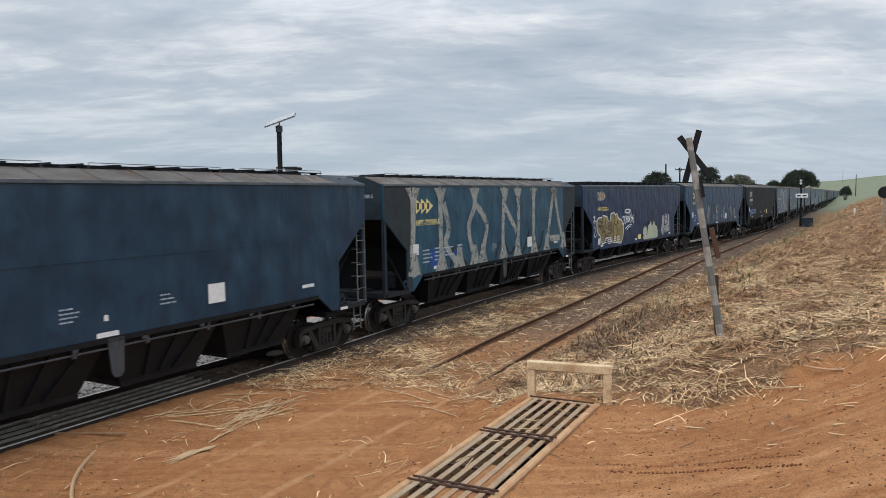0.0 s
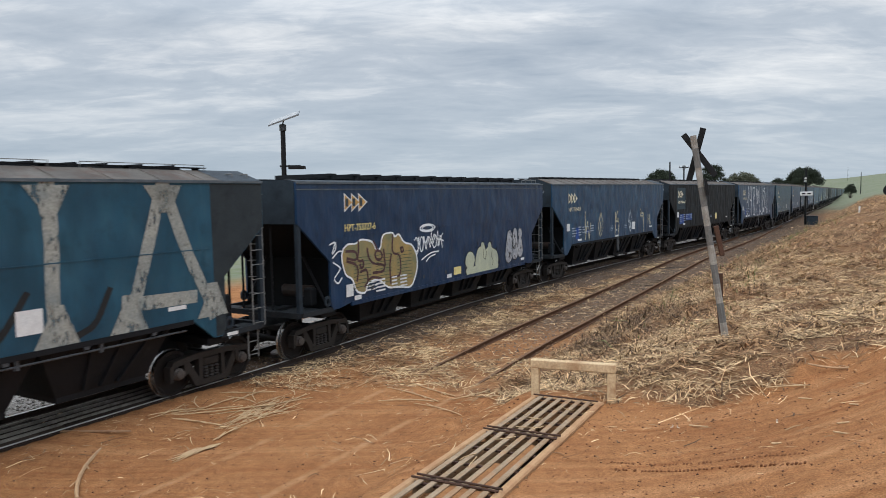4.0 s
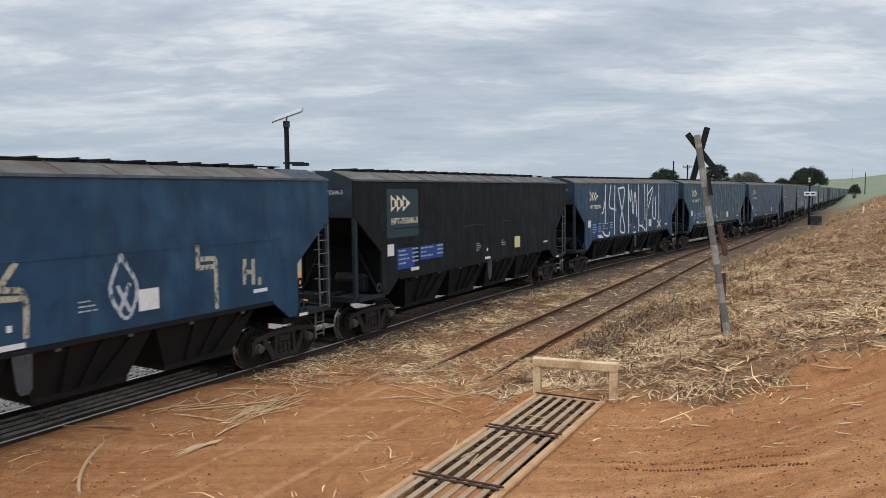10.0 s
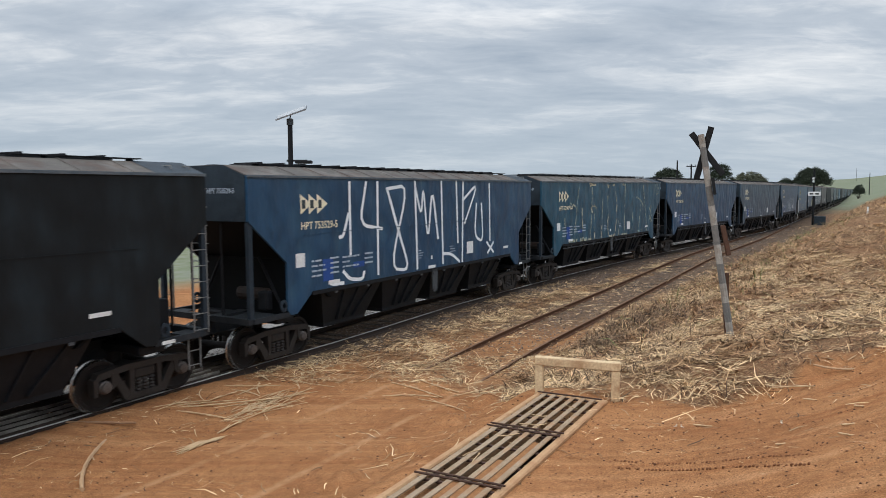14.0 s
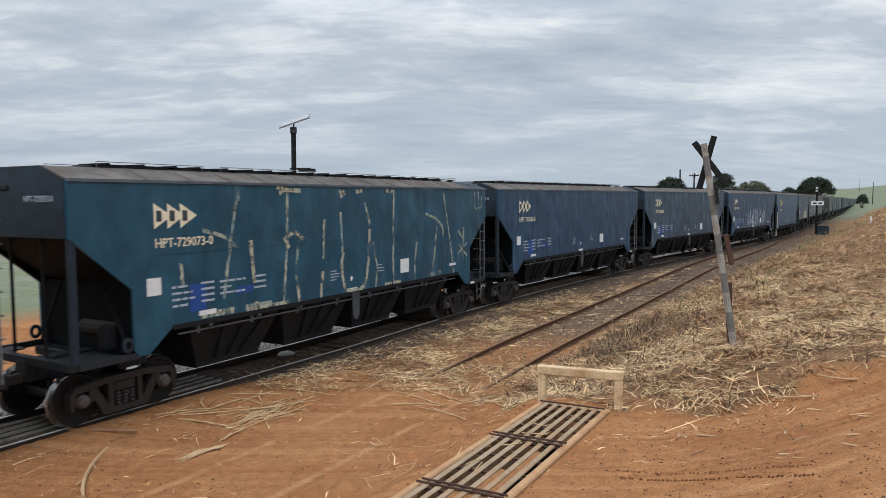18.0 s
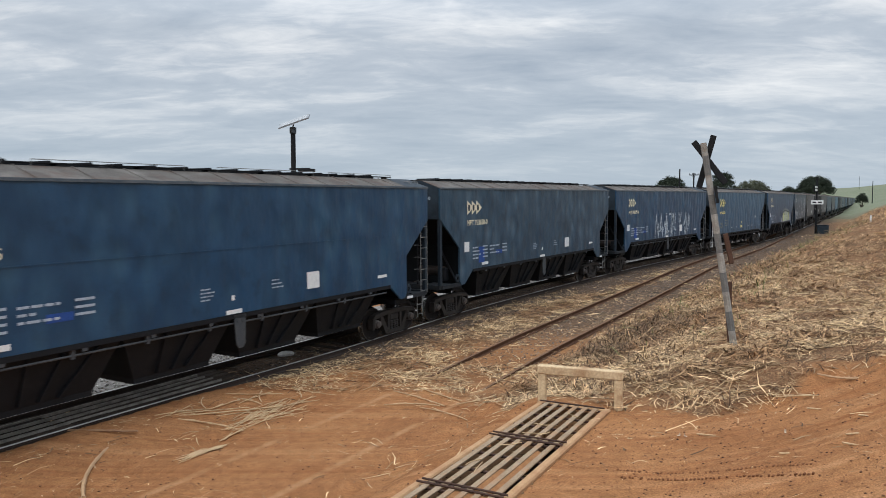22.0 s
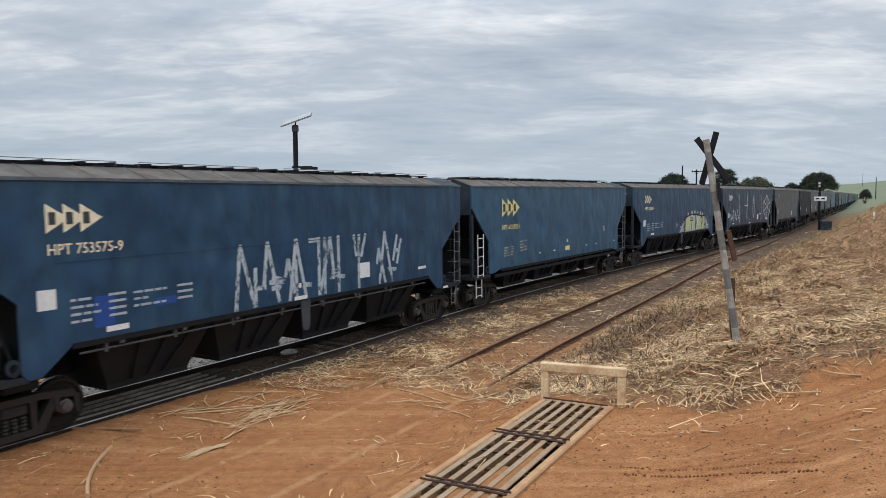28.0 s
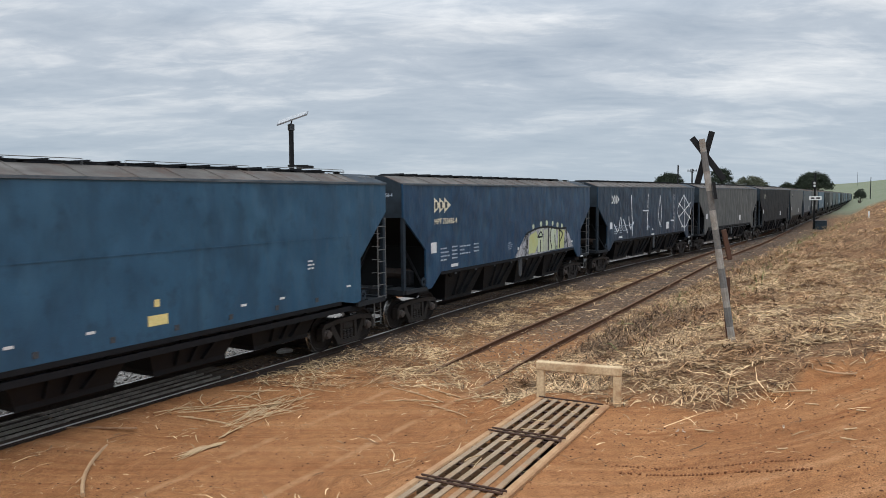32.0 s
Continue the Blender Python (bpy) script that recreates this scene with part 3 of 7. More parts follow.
def wheelset_bm():
    bm = bmesh.new()
    for sgn in (-1, 1):
        lathe(bm, [(sgn * p, r) for p, r in ((0.72, 0.16), (0.745, 0.20), (0.735, 0.39), (0.735, 0.43), (0.765, 0.506), (0.785, 0.510), (0.80, 0.485), (0.88, 0.477), (0.90, 0.47), (0.90, 0.41), (0.865, 0.39), (0.845, 0.22), (0.90, 0.16), (0.92, 0.13), (1.02, 0.08))], 32)
    for f in bm.faces:
        c = f.calc_center_median()
        if 0.455 < math.hypot(c.y, c.z):
            f.material_index = 1
    rod(bm, (-0.75, 0, 0), (0.75, 0, 0), 0.08, 12)
    return bm


def side_frame_bm():
    """Cast truck side frame with two windows, seen from the side, about x."""
    bm = bmesh.new()
    slab(bm, [(-1.12, 0.62), (-1.02, 0.76), (-0.45, 0.83), (0.45, 0.83), (1.02, 0.76), (1.12, 0.62), (0.66, 0.68), (0.45, 0.71), (-0.45, 0.71), (-0.66, 0.68)], -0.09, 0.09)
    slab(bm, [(-0.46, 0.13), (0.46, 0.13), (0.34, 0.24), (-0.34, 0.24)], -0.085, 0.085)
    for s in (-1, 1):
        # diagonal strut, spring column, and the two jaws that straddle the axle box
        slab(bm, [(s * 0.78, 0.68), (s * 0.62, 0.70), (s * 0.34, 0.26), (s * 0.34, 0.14), (s * 0.46, 0.14)], -0.075, 0.075)
        slab(bm, [(s * 0.36, 0.20), (s * 0.27, 0.20), (s * 0.25, 0.74), (s * 0.36, 0.74)], -0.08, 0.08)
        slab(bm, [(s * 1.12, 0.34), (s * 1.05, 0.34), (s * 1.01, 0.70), (s * 1.12, 0.66)], -0.095, 0.095)
        slab(bm, [(s * 0.75, 0.40), (s * 0.68, 0.46), (s * 0.64, 0.72), (s * 0.76, 0.72)], -0.095, 0.095)
    return bm


def build_bogie(parent, y):
    bm = box(bmesh.new(), -1.10, 1.10, -0.22, 0.22, 0.50, 0.70, 0.03)
    rod(bm, (0, 0, 0.70), (0, 0, 0.99), 0.22, 12)
    bogie = part("bogie", bm, FRAME, parent, "black cast two-axle bogie")
    bogie.matrix_basis = pose(0, y, 0)
    one = part("side_frame", side_frame_bm(), FRAME, bogie)
    one.matrix_basis = pose(1.03, 0, 0)
    again(one, pose(-1.03, 0, 0))
    bm = bmesh.new()
    for yy in (-0.15, 0.0, 0.15):
        lathe(bm, [(0.24 + 0.032 * i, 0.062 if i % 2 else 0.045) for i in range(9)], 10, "Z")
        bmesh.ops.translate(bm, verts=bm.verts[-90:], vec=(0, yy, 0))
    nest = part("spring_nest", bm, FRAME, bogie)
    nest.matrix_basis = pose(1.06, 0, 0)
    again(nest, pose(-1.06, 0, 0))
    for yy in (-0.875, 0.875):
        ws = part("wheelset", wheelset_bm(), WHEEL, bogie, "rust-brown wheelset with polished treads")
        ws.data.materials.append(TREAD)
        ws.matrix_basis = pose(0, yy, 0.48)
        for sx in (-1, 1):
            bm = bmesh.new()
            lathe(bm, [(sx * p, r) for p, r in ((0.93, 0.13), (1.10, 0.13), (1.12, 0.105), (1.16, 0.10), (1.17, 0.06))], 12)
            cap = part("axle_box", bm, CAP, bogie, "greasy axle-box cap")
            cap.matrix_basis = pose(0, yy, 0.48)
    return bogie


CAP = material("greasy axle cap", (0.050, 0.042, 0.038), 0.55, 0.1, (0.115, 0.10, 0.092), grain=20)


def ladder(parent, x, y0, y1, z0, z1, step=0.33, rail=0.018, mat=None, name="ladder"):
    bm = bmesh.new()
    for y in (y0, y1):
        rod(bm, (x, y, z0), (x, y, z1), rail, 6)
    lad = part(name, bm, mat or LADDER, parent)
    z = z0 + 0.08
    while z < z1:
        part("rung", rod(bmesh.new(), (x, y0, z), (x, y1, z), 0.013, 5), mat or LADDER, lad)
        z += step
    return lad


LADDER = material("ladder paint", (0.10, 0.105, 0.11), 0.6, 0.1, (0.22, 0.22, 0.21), grain=9)


def prism(bm, poly, y0, y1):
    """A body whose outline is given in (x, z), from y0 to y1."""
    a = [bm.verts.new((x, y0, z)) for x, z in poly]
    b = [bm.verts.new((x, y1, z)) for x, z in poly]
    bm.faces.new(a)
    bm.faces.new(b[::-1])
    for i in range(len(poly)):
        j = (i + 1) % len(poly)
        bm.faces.new((a[i], b[i], b[j], a[j]))
    bmesh.ops.recalc_face_normals(bm, faces=bm.faces)
    return bm


def eye_plate_bm():
    """A rounded plate with a round hole, for a jack or a rope, about x."""
    bm = bmesh.new()
    rows = []
    for x, r in ((-0.02, 0.06), (0.02, 0.06), (0.02, 0.115), (-0.02, 0.115)):
        rows.append([bm.verts.new((x, r * math.cos(i * math.pi / 7), r * math.sin(i * math.pi / 7) * 1.25)) for i in range(14)])
    for a, b in zip(rows, rows[1:] + rows[:1]):
        for i in range(14):
            bm.faces.new((a[i], a[(i + 1) % 14], b[(i + 1) % 14], b[i]))
    bmesh.ops.recalc_face_normals(bm, faces=bm.faces)
    return bm


def build_wagon(kind, detail=True):
    """One closed hopper wagon along y, its base at rail level. kind: 'ribbed', 'piped' or 'smooth'."""
    root = thing("hopper_wagon", "blue hopper wagon", "wagon")
    smooth = kind == "smooth"
    # the two sides
    deep = kind == "deep"
    low = 1.27 if deep else 1.38 if smooth else 1.65
    cut = {1.60: low, 3.45: 3.67, 1.17: 1.26} if smooth else {1.60: low}
    bm = slab(bmesh.new(), [(y, cut.get(z, z)) for y, z in SIDE], -0.03, 0.03)
    for f in bm.faces:
        f.material_index = 1 if f.calc_center_median().x < -0.029 else 0
    side = part("side_panel", bm, PAINT, root)
    side.data.materials.append(BLACK)
    side.matrix_basis = pose(HALF - 0.03, 0, 0)
    again(side, pose(-HALF + 0.03, 0, 0, 0, 0, 180))
    # a weld seam and a top angle on the near side
    for sx in (1, -1):
        bm = box(bmesh.new(), -0.012, 0.012, -6.1, 6.35, 3.055, 3.075)
        part("weld_seam", bm, PAINT, root).matrix_basis = pose(sx * HALF, 0, 0)
        bm = box(bmesh.new(), -0.02, 0.035, -7.93, 7.93, 4.43, 4.485)
        part("top_angle", bm, EDGE, root, "pale worn top angle").matrix_basis = pose(sx * HALF, 0, 0) if sx > 0 else pose(-HALF, 0, 0, 0, 0, 180)
        bm = box(bmesh.new(), -0.04, 0.03, -5.85, 5.85, low - 0.10, low)
        part("side_sill", bm, PAINT if deep else BLACK, root).matrix_basis = pose(sx * (HALF - 0.01), 0, 0)
        if smooth:
            part("sill_channel", box(bmesh.new(), -0.10, 0.02, -6.3, 6.3, 1.08, 1.20), BLACK, root).matrix_basis = pose(sx * (HALF - 0.03), 0, 0)
    # roof: two sloped sheets and a flat crest, cut square at the ends
    crest, inset = (4.53, 1.25) if deep else (4.72, 0.78)
    down = crest - 4.72
    bm = prism(bmesh.new(), ((-1.5, 4.475), (1.5, 4.475), (inset, crest), (-inset, crest)), -7.93, 7.93)
    for y in np.arange(-6.3, 6.4, 1.05) if not deep else ():
        for sx in (-1, 1):
            a, b = Vector((sx * 1.48, y, 4.485)), Vector((sx * 0.78, y, 4.728))
            rod(bm, a, b, 0.014, 4)
    part("roof", bm, END_PAINT if deep else ROOF, root, "" if deep else "dusty weathered grey roof")
    if deep:
        for k in range(12):
            bm = box(bmesh.new(), -1.0, 1.0, -0.05, 0.05, 4.53, 4.72)
            box(bm, 0.9, 1.02, -0.16, 0.16, 4.66, 4.72)
            part("hatch_clamp", bm, BLACK, root).matrix_basis = pose(0, -5.9 + k * 1.07, 0)
        for sx in (1, -1):
            part("top_bead", box(bmesh.new(), -0.012, 0.02, -7.93, 7.93, 4.28, 4.305), EDGE, root).matrix_basis = pose(sx * HALF, 0, 0)
    # loading hatches and running boards
    for k in range(6):
        y = -5.6 + k * 2.24
        bm = box(bmesh.new(), -0.42, 0.42, -1.02, 1.02, 4.72, 4.80, 0.02)
        for yy in (-0.8, 0.0, 0.8):
            box(bm, -0.46, 0.46, yy - 0.03, yy + 0.03, 4.80, 4.835)
        part("hatch_cover", bm, BLACK, root).matrix_basis = pose(0, y * (0.93 if deep else 1.0), down)
    for sx in (1, -1):
        bm = box(bmesh.new(), -0.12, 0.12, -7.0, 7.0, 4.765, 4.785)
        for y in np.arange(-6.8, 6.9, 1.7):
            box(bm, -0.10, 0.10, y - 0.02, y + 0.02, 4.70, 4.765)
        part("running_board", bm, BLACK, root).matrix_basis = pose(sx * 0.66, 0, down)
        if detail and kind in ("piped", "smooth"):
            for y0, y1 in ((-6.9, -4.4), (-3.9, -0.7), (0.2, 3.4), (4.0, 6.9)):
                bm = bars(bmesh.new(), [(0, y0, 4.72), (0, y0, 4.83), (0, y1, 4.83), (0, y1, 4.72)], 0.008, 4)
                part("roof_rail", bm, LADDER, root).matrix_basis = pose(sx * 0.82, 0, 0)
    if detail:
        for y in (7.3, 7.75):
            bm = bars(bmesh.new(), [(-0.1, y, 4.48), (-0.1, y, 4.64), (0.35, y, 4.64), (0.35, y, 4.48)], 0.013, 5)
            part("grab_iron", bm, LADDER, root).matrix_basis = pose(0.9, 0, 0)
    # ends: upper bulkhead, slope sheet, corner posts, platform
    for sy in (-1, 1):
        e = pose(0, 0, 0) if sy > 0 else pose(0, 0, 0, 0, 0, 180)
        bm = prism(bmesh.new(), ((-1.44, 3.45), (1.44, 3.45), (1.44, 4.47), (inset, crest - 0.01), (-inset, crest - 0.01), (-1.44, 4.47)), 7.86, 7.945)
        part("end_panel", bm, END_PAINT, root).matrix_basis = e
        part("end_vent", box(bmesh.new(), 0.22, 0.72, 7.93, 7.975, 4.30, 4.39, 0.01), BLACK, root).matrix_basis = e
        for sx in (-1, 1):
            part("jacking_eye", eye_plate_bm(), END_PAINT, root).matrix_basis = e @ pose(sx * 1.475, 6.84, 1.42)
        bm = bmesh.new()
        slab(bm, [(7.86, 3.45), (7.80, 3.45), (5.0, 1.40), (5.1, 1.40)], -1.43, 1.43)
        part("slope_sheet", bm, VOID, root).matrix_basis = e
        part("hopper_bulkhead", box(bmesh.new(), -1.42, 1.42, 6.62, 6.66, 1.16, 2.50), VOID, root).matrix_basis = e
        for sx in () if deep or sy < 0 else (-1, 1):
            # the roof's last sheet: darker end paint stands in for its dimmer light
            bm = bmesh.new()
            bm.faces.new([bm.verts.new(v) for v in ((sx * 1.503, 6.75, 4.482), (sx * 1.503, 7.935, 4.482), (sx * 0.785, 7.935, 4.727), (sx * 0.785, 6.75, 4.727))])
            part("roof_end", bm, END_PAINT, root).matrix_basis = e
        for sx in (-1, 1):
            bm = box(bmesh.new(), -0.05, 0.05, -0.06, 0.06, 1.25, 3.47)
            part("corner_post", bm, END_PAINT, root).matrix_basis = e @ pose(sx * 1.43, 7.86, 0)
        bm = box(bmesh.new(), -1.45, 1.45, 7.80, 7.95, 1.13, 1.27)
        for sx in (-1, 1):
            box(bm, sx * 1.45 - 0.04, sx * 1.45 + 0.04, 6.6, 7.80, 1.13, 1.25)
        box(bm, -0.16, 0.16, 5.0, 8.0, 0.82, 1.20)
        box(bm, -1.40, -0.55, 6.9, 7.8, 1.20, 1.225)
        box(bm, 0.95, 1.40, 7.35, 7.8, 1.20, 1.225)
        part("end_platform", bm, PLATFORM, root).matrix_basis = e
        bm = box(bmesh.new(), -0.09, 0.09, 7.95, 8.30, 0.80, 0.98, 0.02)
        box(bm, -0.17, 0.13, 8.28, 8.50, 0.74, 1.04, 0.05)
        part("coupler", bm, FRAME, root).matrix_basis = e
        if detail:
            for sx in (-1, 1):
                part("end_strut", rod(bmesh.new(), (sx * 0.5, 7.80, 1.25), (sx * 0.5, 7.80, 3.45), 0.03, 6), BLACK, root).matrix_basis = e
                part("end_brace", rod(bmesh.new(), (sx * 1.40, 6.75, 1.25), (sx * 0.62, 6.75, 2.55), 0.035, 6), BLACK, root).matrix_basis = e
        part("body_bolster", box(bmesh.new(), -1.36, 1.36, 6.35, 6.95, 0.98, 1.16, 0.03), BLACK, root).matrix_basis = e
        build_bogie(root, sy * 6.65)
    if detail:
        bm = lathe(bmesh.new(), [(-0.55, 0.02), (-0.55, 0.17), (-0.50, 0.20), (0.50, 0.20), (0.55, 0.17), (0.55, 0.02)], 14)
        part("air_reservoir", bm, TANK, root, "rust-stained air reservoir").matrix_basis = pose(0.35, -6.55, 1.62)
        bm = lathe(bmesh.new(), [(0.0, 0.24), (0.03, 0.26), (0.06, 0.24), (0.03, 0.22), (0.0, 0.24)], 18, "Y")
        for k in range(4):
            a = k * math.pi / 4
            rod(bm, (0.23 * math.cos(a), 0.03, 0.23 * math.sin(a)), (-0.23 * math.cos(a), 0.03, -0.23 * math.sin(a)), 0.012, 5)
        part("brake_box", box(bmesh.new(), -1.15, 1.0, 6.95, 7.35, 1.23, 1.95, 0.03), BLACK, root).matrix_basis = pose(0, 0, 0)
        part("hand_brake_wheel", bm, BLACK, root).matrix_basis = pose(-0.75, 7.55, 2.1)
        bm = box(bmesh.new(), -0.14, 0.14, -0.12, 0.12, -0.2, 0.25, 0.03)
        part("brake_valve", bm, BLACK, root).matrix_basis = pose(0.95, -6.9, 1.5)
        ladder(root, 1.47, 7.56, 7.92, 1.20, 3.50)
        for k in range(8):
            z = 1.52 + 0.38 * k
            part("end_rung", bars(bmesh.new(), [(1.42, 7.90, z), (1.42, 8.02, z), (1.02, 8.02, z), (1.02, 7.90, z)], 0.012, 5), LADDER, root)
        lad = ladder(root, 1.40, 7.45, 7.75, 0.48, 1.20, 0.30, name="step_ladder")
        ladder(root, -1.47, -7.92, -7.56, 1.20, 3.50)
        if smooth:
            ladder(root, 1.50, -7.55, -7.15, 1.20, 2.75, mat=WHITE)
            ladder(root, 1.42, -7.55, -7.15, 0.45, 1.20, 0.30, mat=WHITE, name="step_ladder")
    # hopper chutes with ribs
    for k, yc in enumerate((-4.05, -1.35, 1.35, 4.05)):
        bm = bmesh.new()
        t = 1.33
        for (w0, w1, d0, d1, z0, z1) in ((1.40, 1.10, t, 0.92, 1.56, 0.66), (1.10, 1.10, 0.92, 0.92, 0.66, 0.56)):
            a = [bm.verts.new((x, yc + y, z0)) for x, y in ((-w0, -d0), (w0, -d0), (w0, d0), (-w0, d0))]
            b = [bm.verts.new((x, yc + y, z1)) for x, y in ((-w1, -d1), (w1, -d1), (w1, d1), (-w1, d1))]
            for i in range(4):
                j = (i + 1) % 4
                bm.faces.new((a[i], a[j], b[j], b[i]))
            bm.faces.new(b)
            bm.faces.new(a[::-1])
        bmesh.ops.recalc_face_normals(bm, faces=bm.faces)
        chute = part("hopper_chute", bm, BLACK, root)
        for yy in (-0.62, 0.0, 0.62) if detail else ():
            rib = slab(bmesh.new(), [(yc + yy + 0.22, 1.50), (yc + yy + 0.28, 1.50), (yc + yy * 0.55 - 0.06, 0.70), (yc + yy * 0.55 - 0.12, 0.70)], 1.28, 1.42)
            for v in rib.verts:
                v.co.x -= (1.50 - v.co.z) * 0.26
            part("rib", rib, BLACK, chute)
    bm = box(bmesh.new(), -0.22, 0.22, -5.4, 5.4, 0.95, 1.30)
    part("centre_sill", bm, BLACK, root)
    if detail:
        for k in range(8):
            y = -4.9 + k * 1.4
            part("sill_bracket", box(bmesh.new(), -0.02, 0.02, -0.05, 0.05, -0.06, 0.05), BRACKET, root).matrix_basis = pose(HALF - 0.005, y, 1.55)
        if kind == "piped":
            bm = rod(bmesh.new(), (1.46, -5.7, 1.44), (1.46, 5.7, 1.44), 0.022, 6)
            for y in np.arange(-5.2, 5.3, 1.5):
                box(bm, 1.43, 1.48, y - 0.035, y + 0.035, 1.38, 1.58)
            part("side_pipe", bm, BRACKET, root)
        if not deep and not smooth:
            bm = slab(bmesh.new(), [(-0.22, 1.60), (0.12, 1.60), (0.09, 0.95), (0.02, 0.86), (-0.10, 0.86), (-0.16, 0.95)], -0.015, 0.015)
            for y in (-0.12, 0.03):
                box(bm, 0.015, 0.03, y - 0.03, y + 0.03, 1.42, 1.52)
            box(bm, 0.01, 0.02, -0.09, 0.0, 0.90, 0.98)
            part("lever_bracket", bm, BRACKET, root, "blue-grey hanging lever bracket").matrix_basis = pose(HALF + 0.005, 0.14, 0.03)
    return root


# near-black: the gloom inside the hopper ends is put into the colour
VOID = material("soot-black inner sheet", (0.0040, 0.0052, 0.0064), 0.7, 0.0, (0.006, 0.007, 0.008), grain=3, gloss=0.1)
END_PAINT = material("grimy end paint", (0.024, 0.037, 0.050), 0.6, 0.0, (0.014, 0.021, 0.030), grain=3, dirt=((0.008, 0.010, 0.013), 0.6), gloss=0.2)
EDGE = material("worn pale edge", (0.13, 0.15, 0.165), 0.55, 0.0, (0.05, 0.07, 0.09), grain=3)
PLATFORM = material("dark platform paint", (0.016, 0.021, 0.027), 0.65, 0.0, (0.030, 0.032, 0.034), grain=6, gloss=0.15)
BRACKET = material("dull bracket paint", (0.045, 0.055, 0.065), 0.6, 0.1, (0.075, 0.08, 0.085), grain=8)
TANK = material("rust-stained tank", (0.022, 0.020, 0.019), 0.6, 0.1, (0.045, 0.027, 0.02), grain=5)


def repaint(root, mat):
    for o in root.children_recursive:
        if o.type == "MESH" and o.data.materials and o.data.materials[0] == PAINT:
            o.material_slots[0].link = "OBJECT"
            o.material_slots[0].material = mat


# the train, in the order in which the wagons pass: build, paint, label
FLEET = [("piped", DARK_BLUE, "dark blue hopper wagon with black underframe and grey roof"),
         ("piped", TEAL, "teal blue hopper wagon with huge faded grey graffiti letters"),
         ("deep", DEEP_BLUE, "deep blue hopper wagon with yellow, white and grey graffiti"),
         ("ribbed", BLUE, "blue hopper wagon with beige painted signs along its side"),
         ("ribbed", SOOT, "sooty black hopper wagon with a pale patch behind its logo"),
         ("ribbed", BLUE, "blue hopper wagon with tall white brush-painted graffiti"),
         ("piped", TEAL, "teal blue hopper wagon streaked with scraped yellow graffiti"),
         ("piped", BLUE, "clean blue hopper wagon with yellow arrow logo"),
         ("ribbed", DUSTY_BLUE, "faded dusty blue hopper wagon with yellow arrow logo"),
         ("piped", BLUE, "blue hopper wagon with grey brush-painted graffiti"),
         ("smooth", PALE_BLUE, "smooth blue hopper wagon with white end ladders"),
         ("ribbed", BLUE, "blue hopper wagon with a pale green graffiti piece"),
         ("ribbed", DARK_BLUE, "dark blue hopper wagon with thin white graffiti lines"),
         ("piped", GREY, "dusty grey hopper wagon far along the train")]
WAGONS = []


def build_train():
    masters = {}
    for i in range(36):
        detail = i < 15
        if i < len(FLEET):
            kind, mat, label = FLEET[i]
        else:
            kind, mat, label = ("ribbed", "piped")[i % 2], (GREY, DARK_BLUE, GREY, PALE_BLUE, SOOT)[i % 5], "grimy hopper wagon in the far part of the train"
        key = (kind, detail)
        if key not in masters:
            masters[key] = root = build_wagon(kind, detail)
        else:
            root = copy_thing(masters[key], pose(0, 0, 0))
        repaint(root, mat)
        tagged(root, label, "wagon", "freight train")
        WAGONS.append(root)


build_train()

# ---- the crossing's near things ----
CONCRETE = material("dust-stained concrete", (0.44, 0.27, 0.145), 0.9, 0.0, (0.34, 0.19, 0.095), grain=5, bump=0.4, dirt=((0.30, 0.145, 0.07), 0.7))
GRATE = material("dusty grey grate bars", (0.33, 0.25, 0.175), 0.9, 0.0, (0.24, 0.165, 0.105), grain=3, bump=0.3, dirt=((0.34, 0.175, 0.085), 0.8), gloss=0.03)
RUST = material("rust brown steel", (0.085, 0.042, 0.026), 0.8, 0.2, (0.045, 0.026, 0.020), grain=9)
EARTH_FILL = material("packed red earth", (0.30, 0.145, 0.065), 0.95, 0.0, (0.21, 0.095, 0.042), grain=9, bump=0.5, gloss=0.05)
# drain floor: the darkness under the grates is put into this colour
DRAIN_SHADE = material("dark wet earth", (0.016, 0.010, 0.007), 0.95, 0.0, (0.010, 0.007, 0.005), grain=6, gloss=0.05)
TIMBER = material("bleached yellow beam", (0.60, 0.46, 0.29), 0.9, 0.0, (0.46, 0.32, 0.19), grain=4, fine=25, bump=0.25, dirt=((0.30, 0.16, 0.08), 0.6), gloss=0.08)


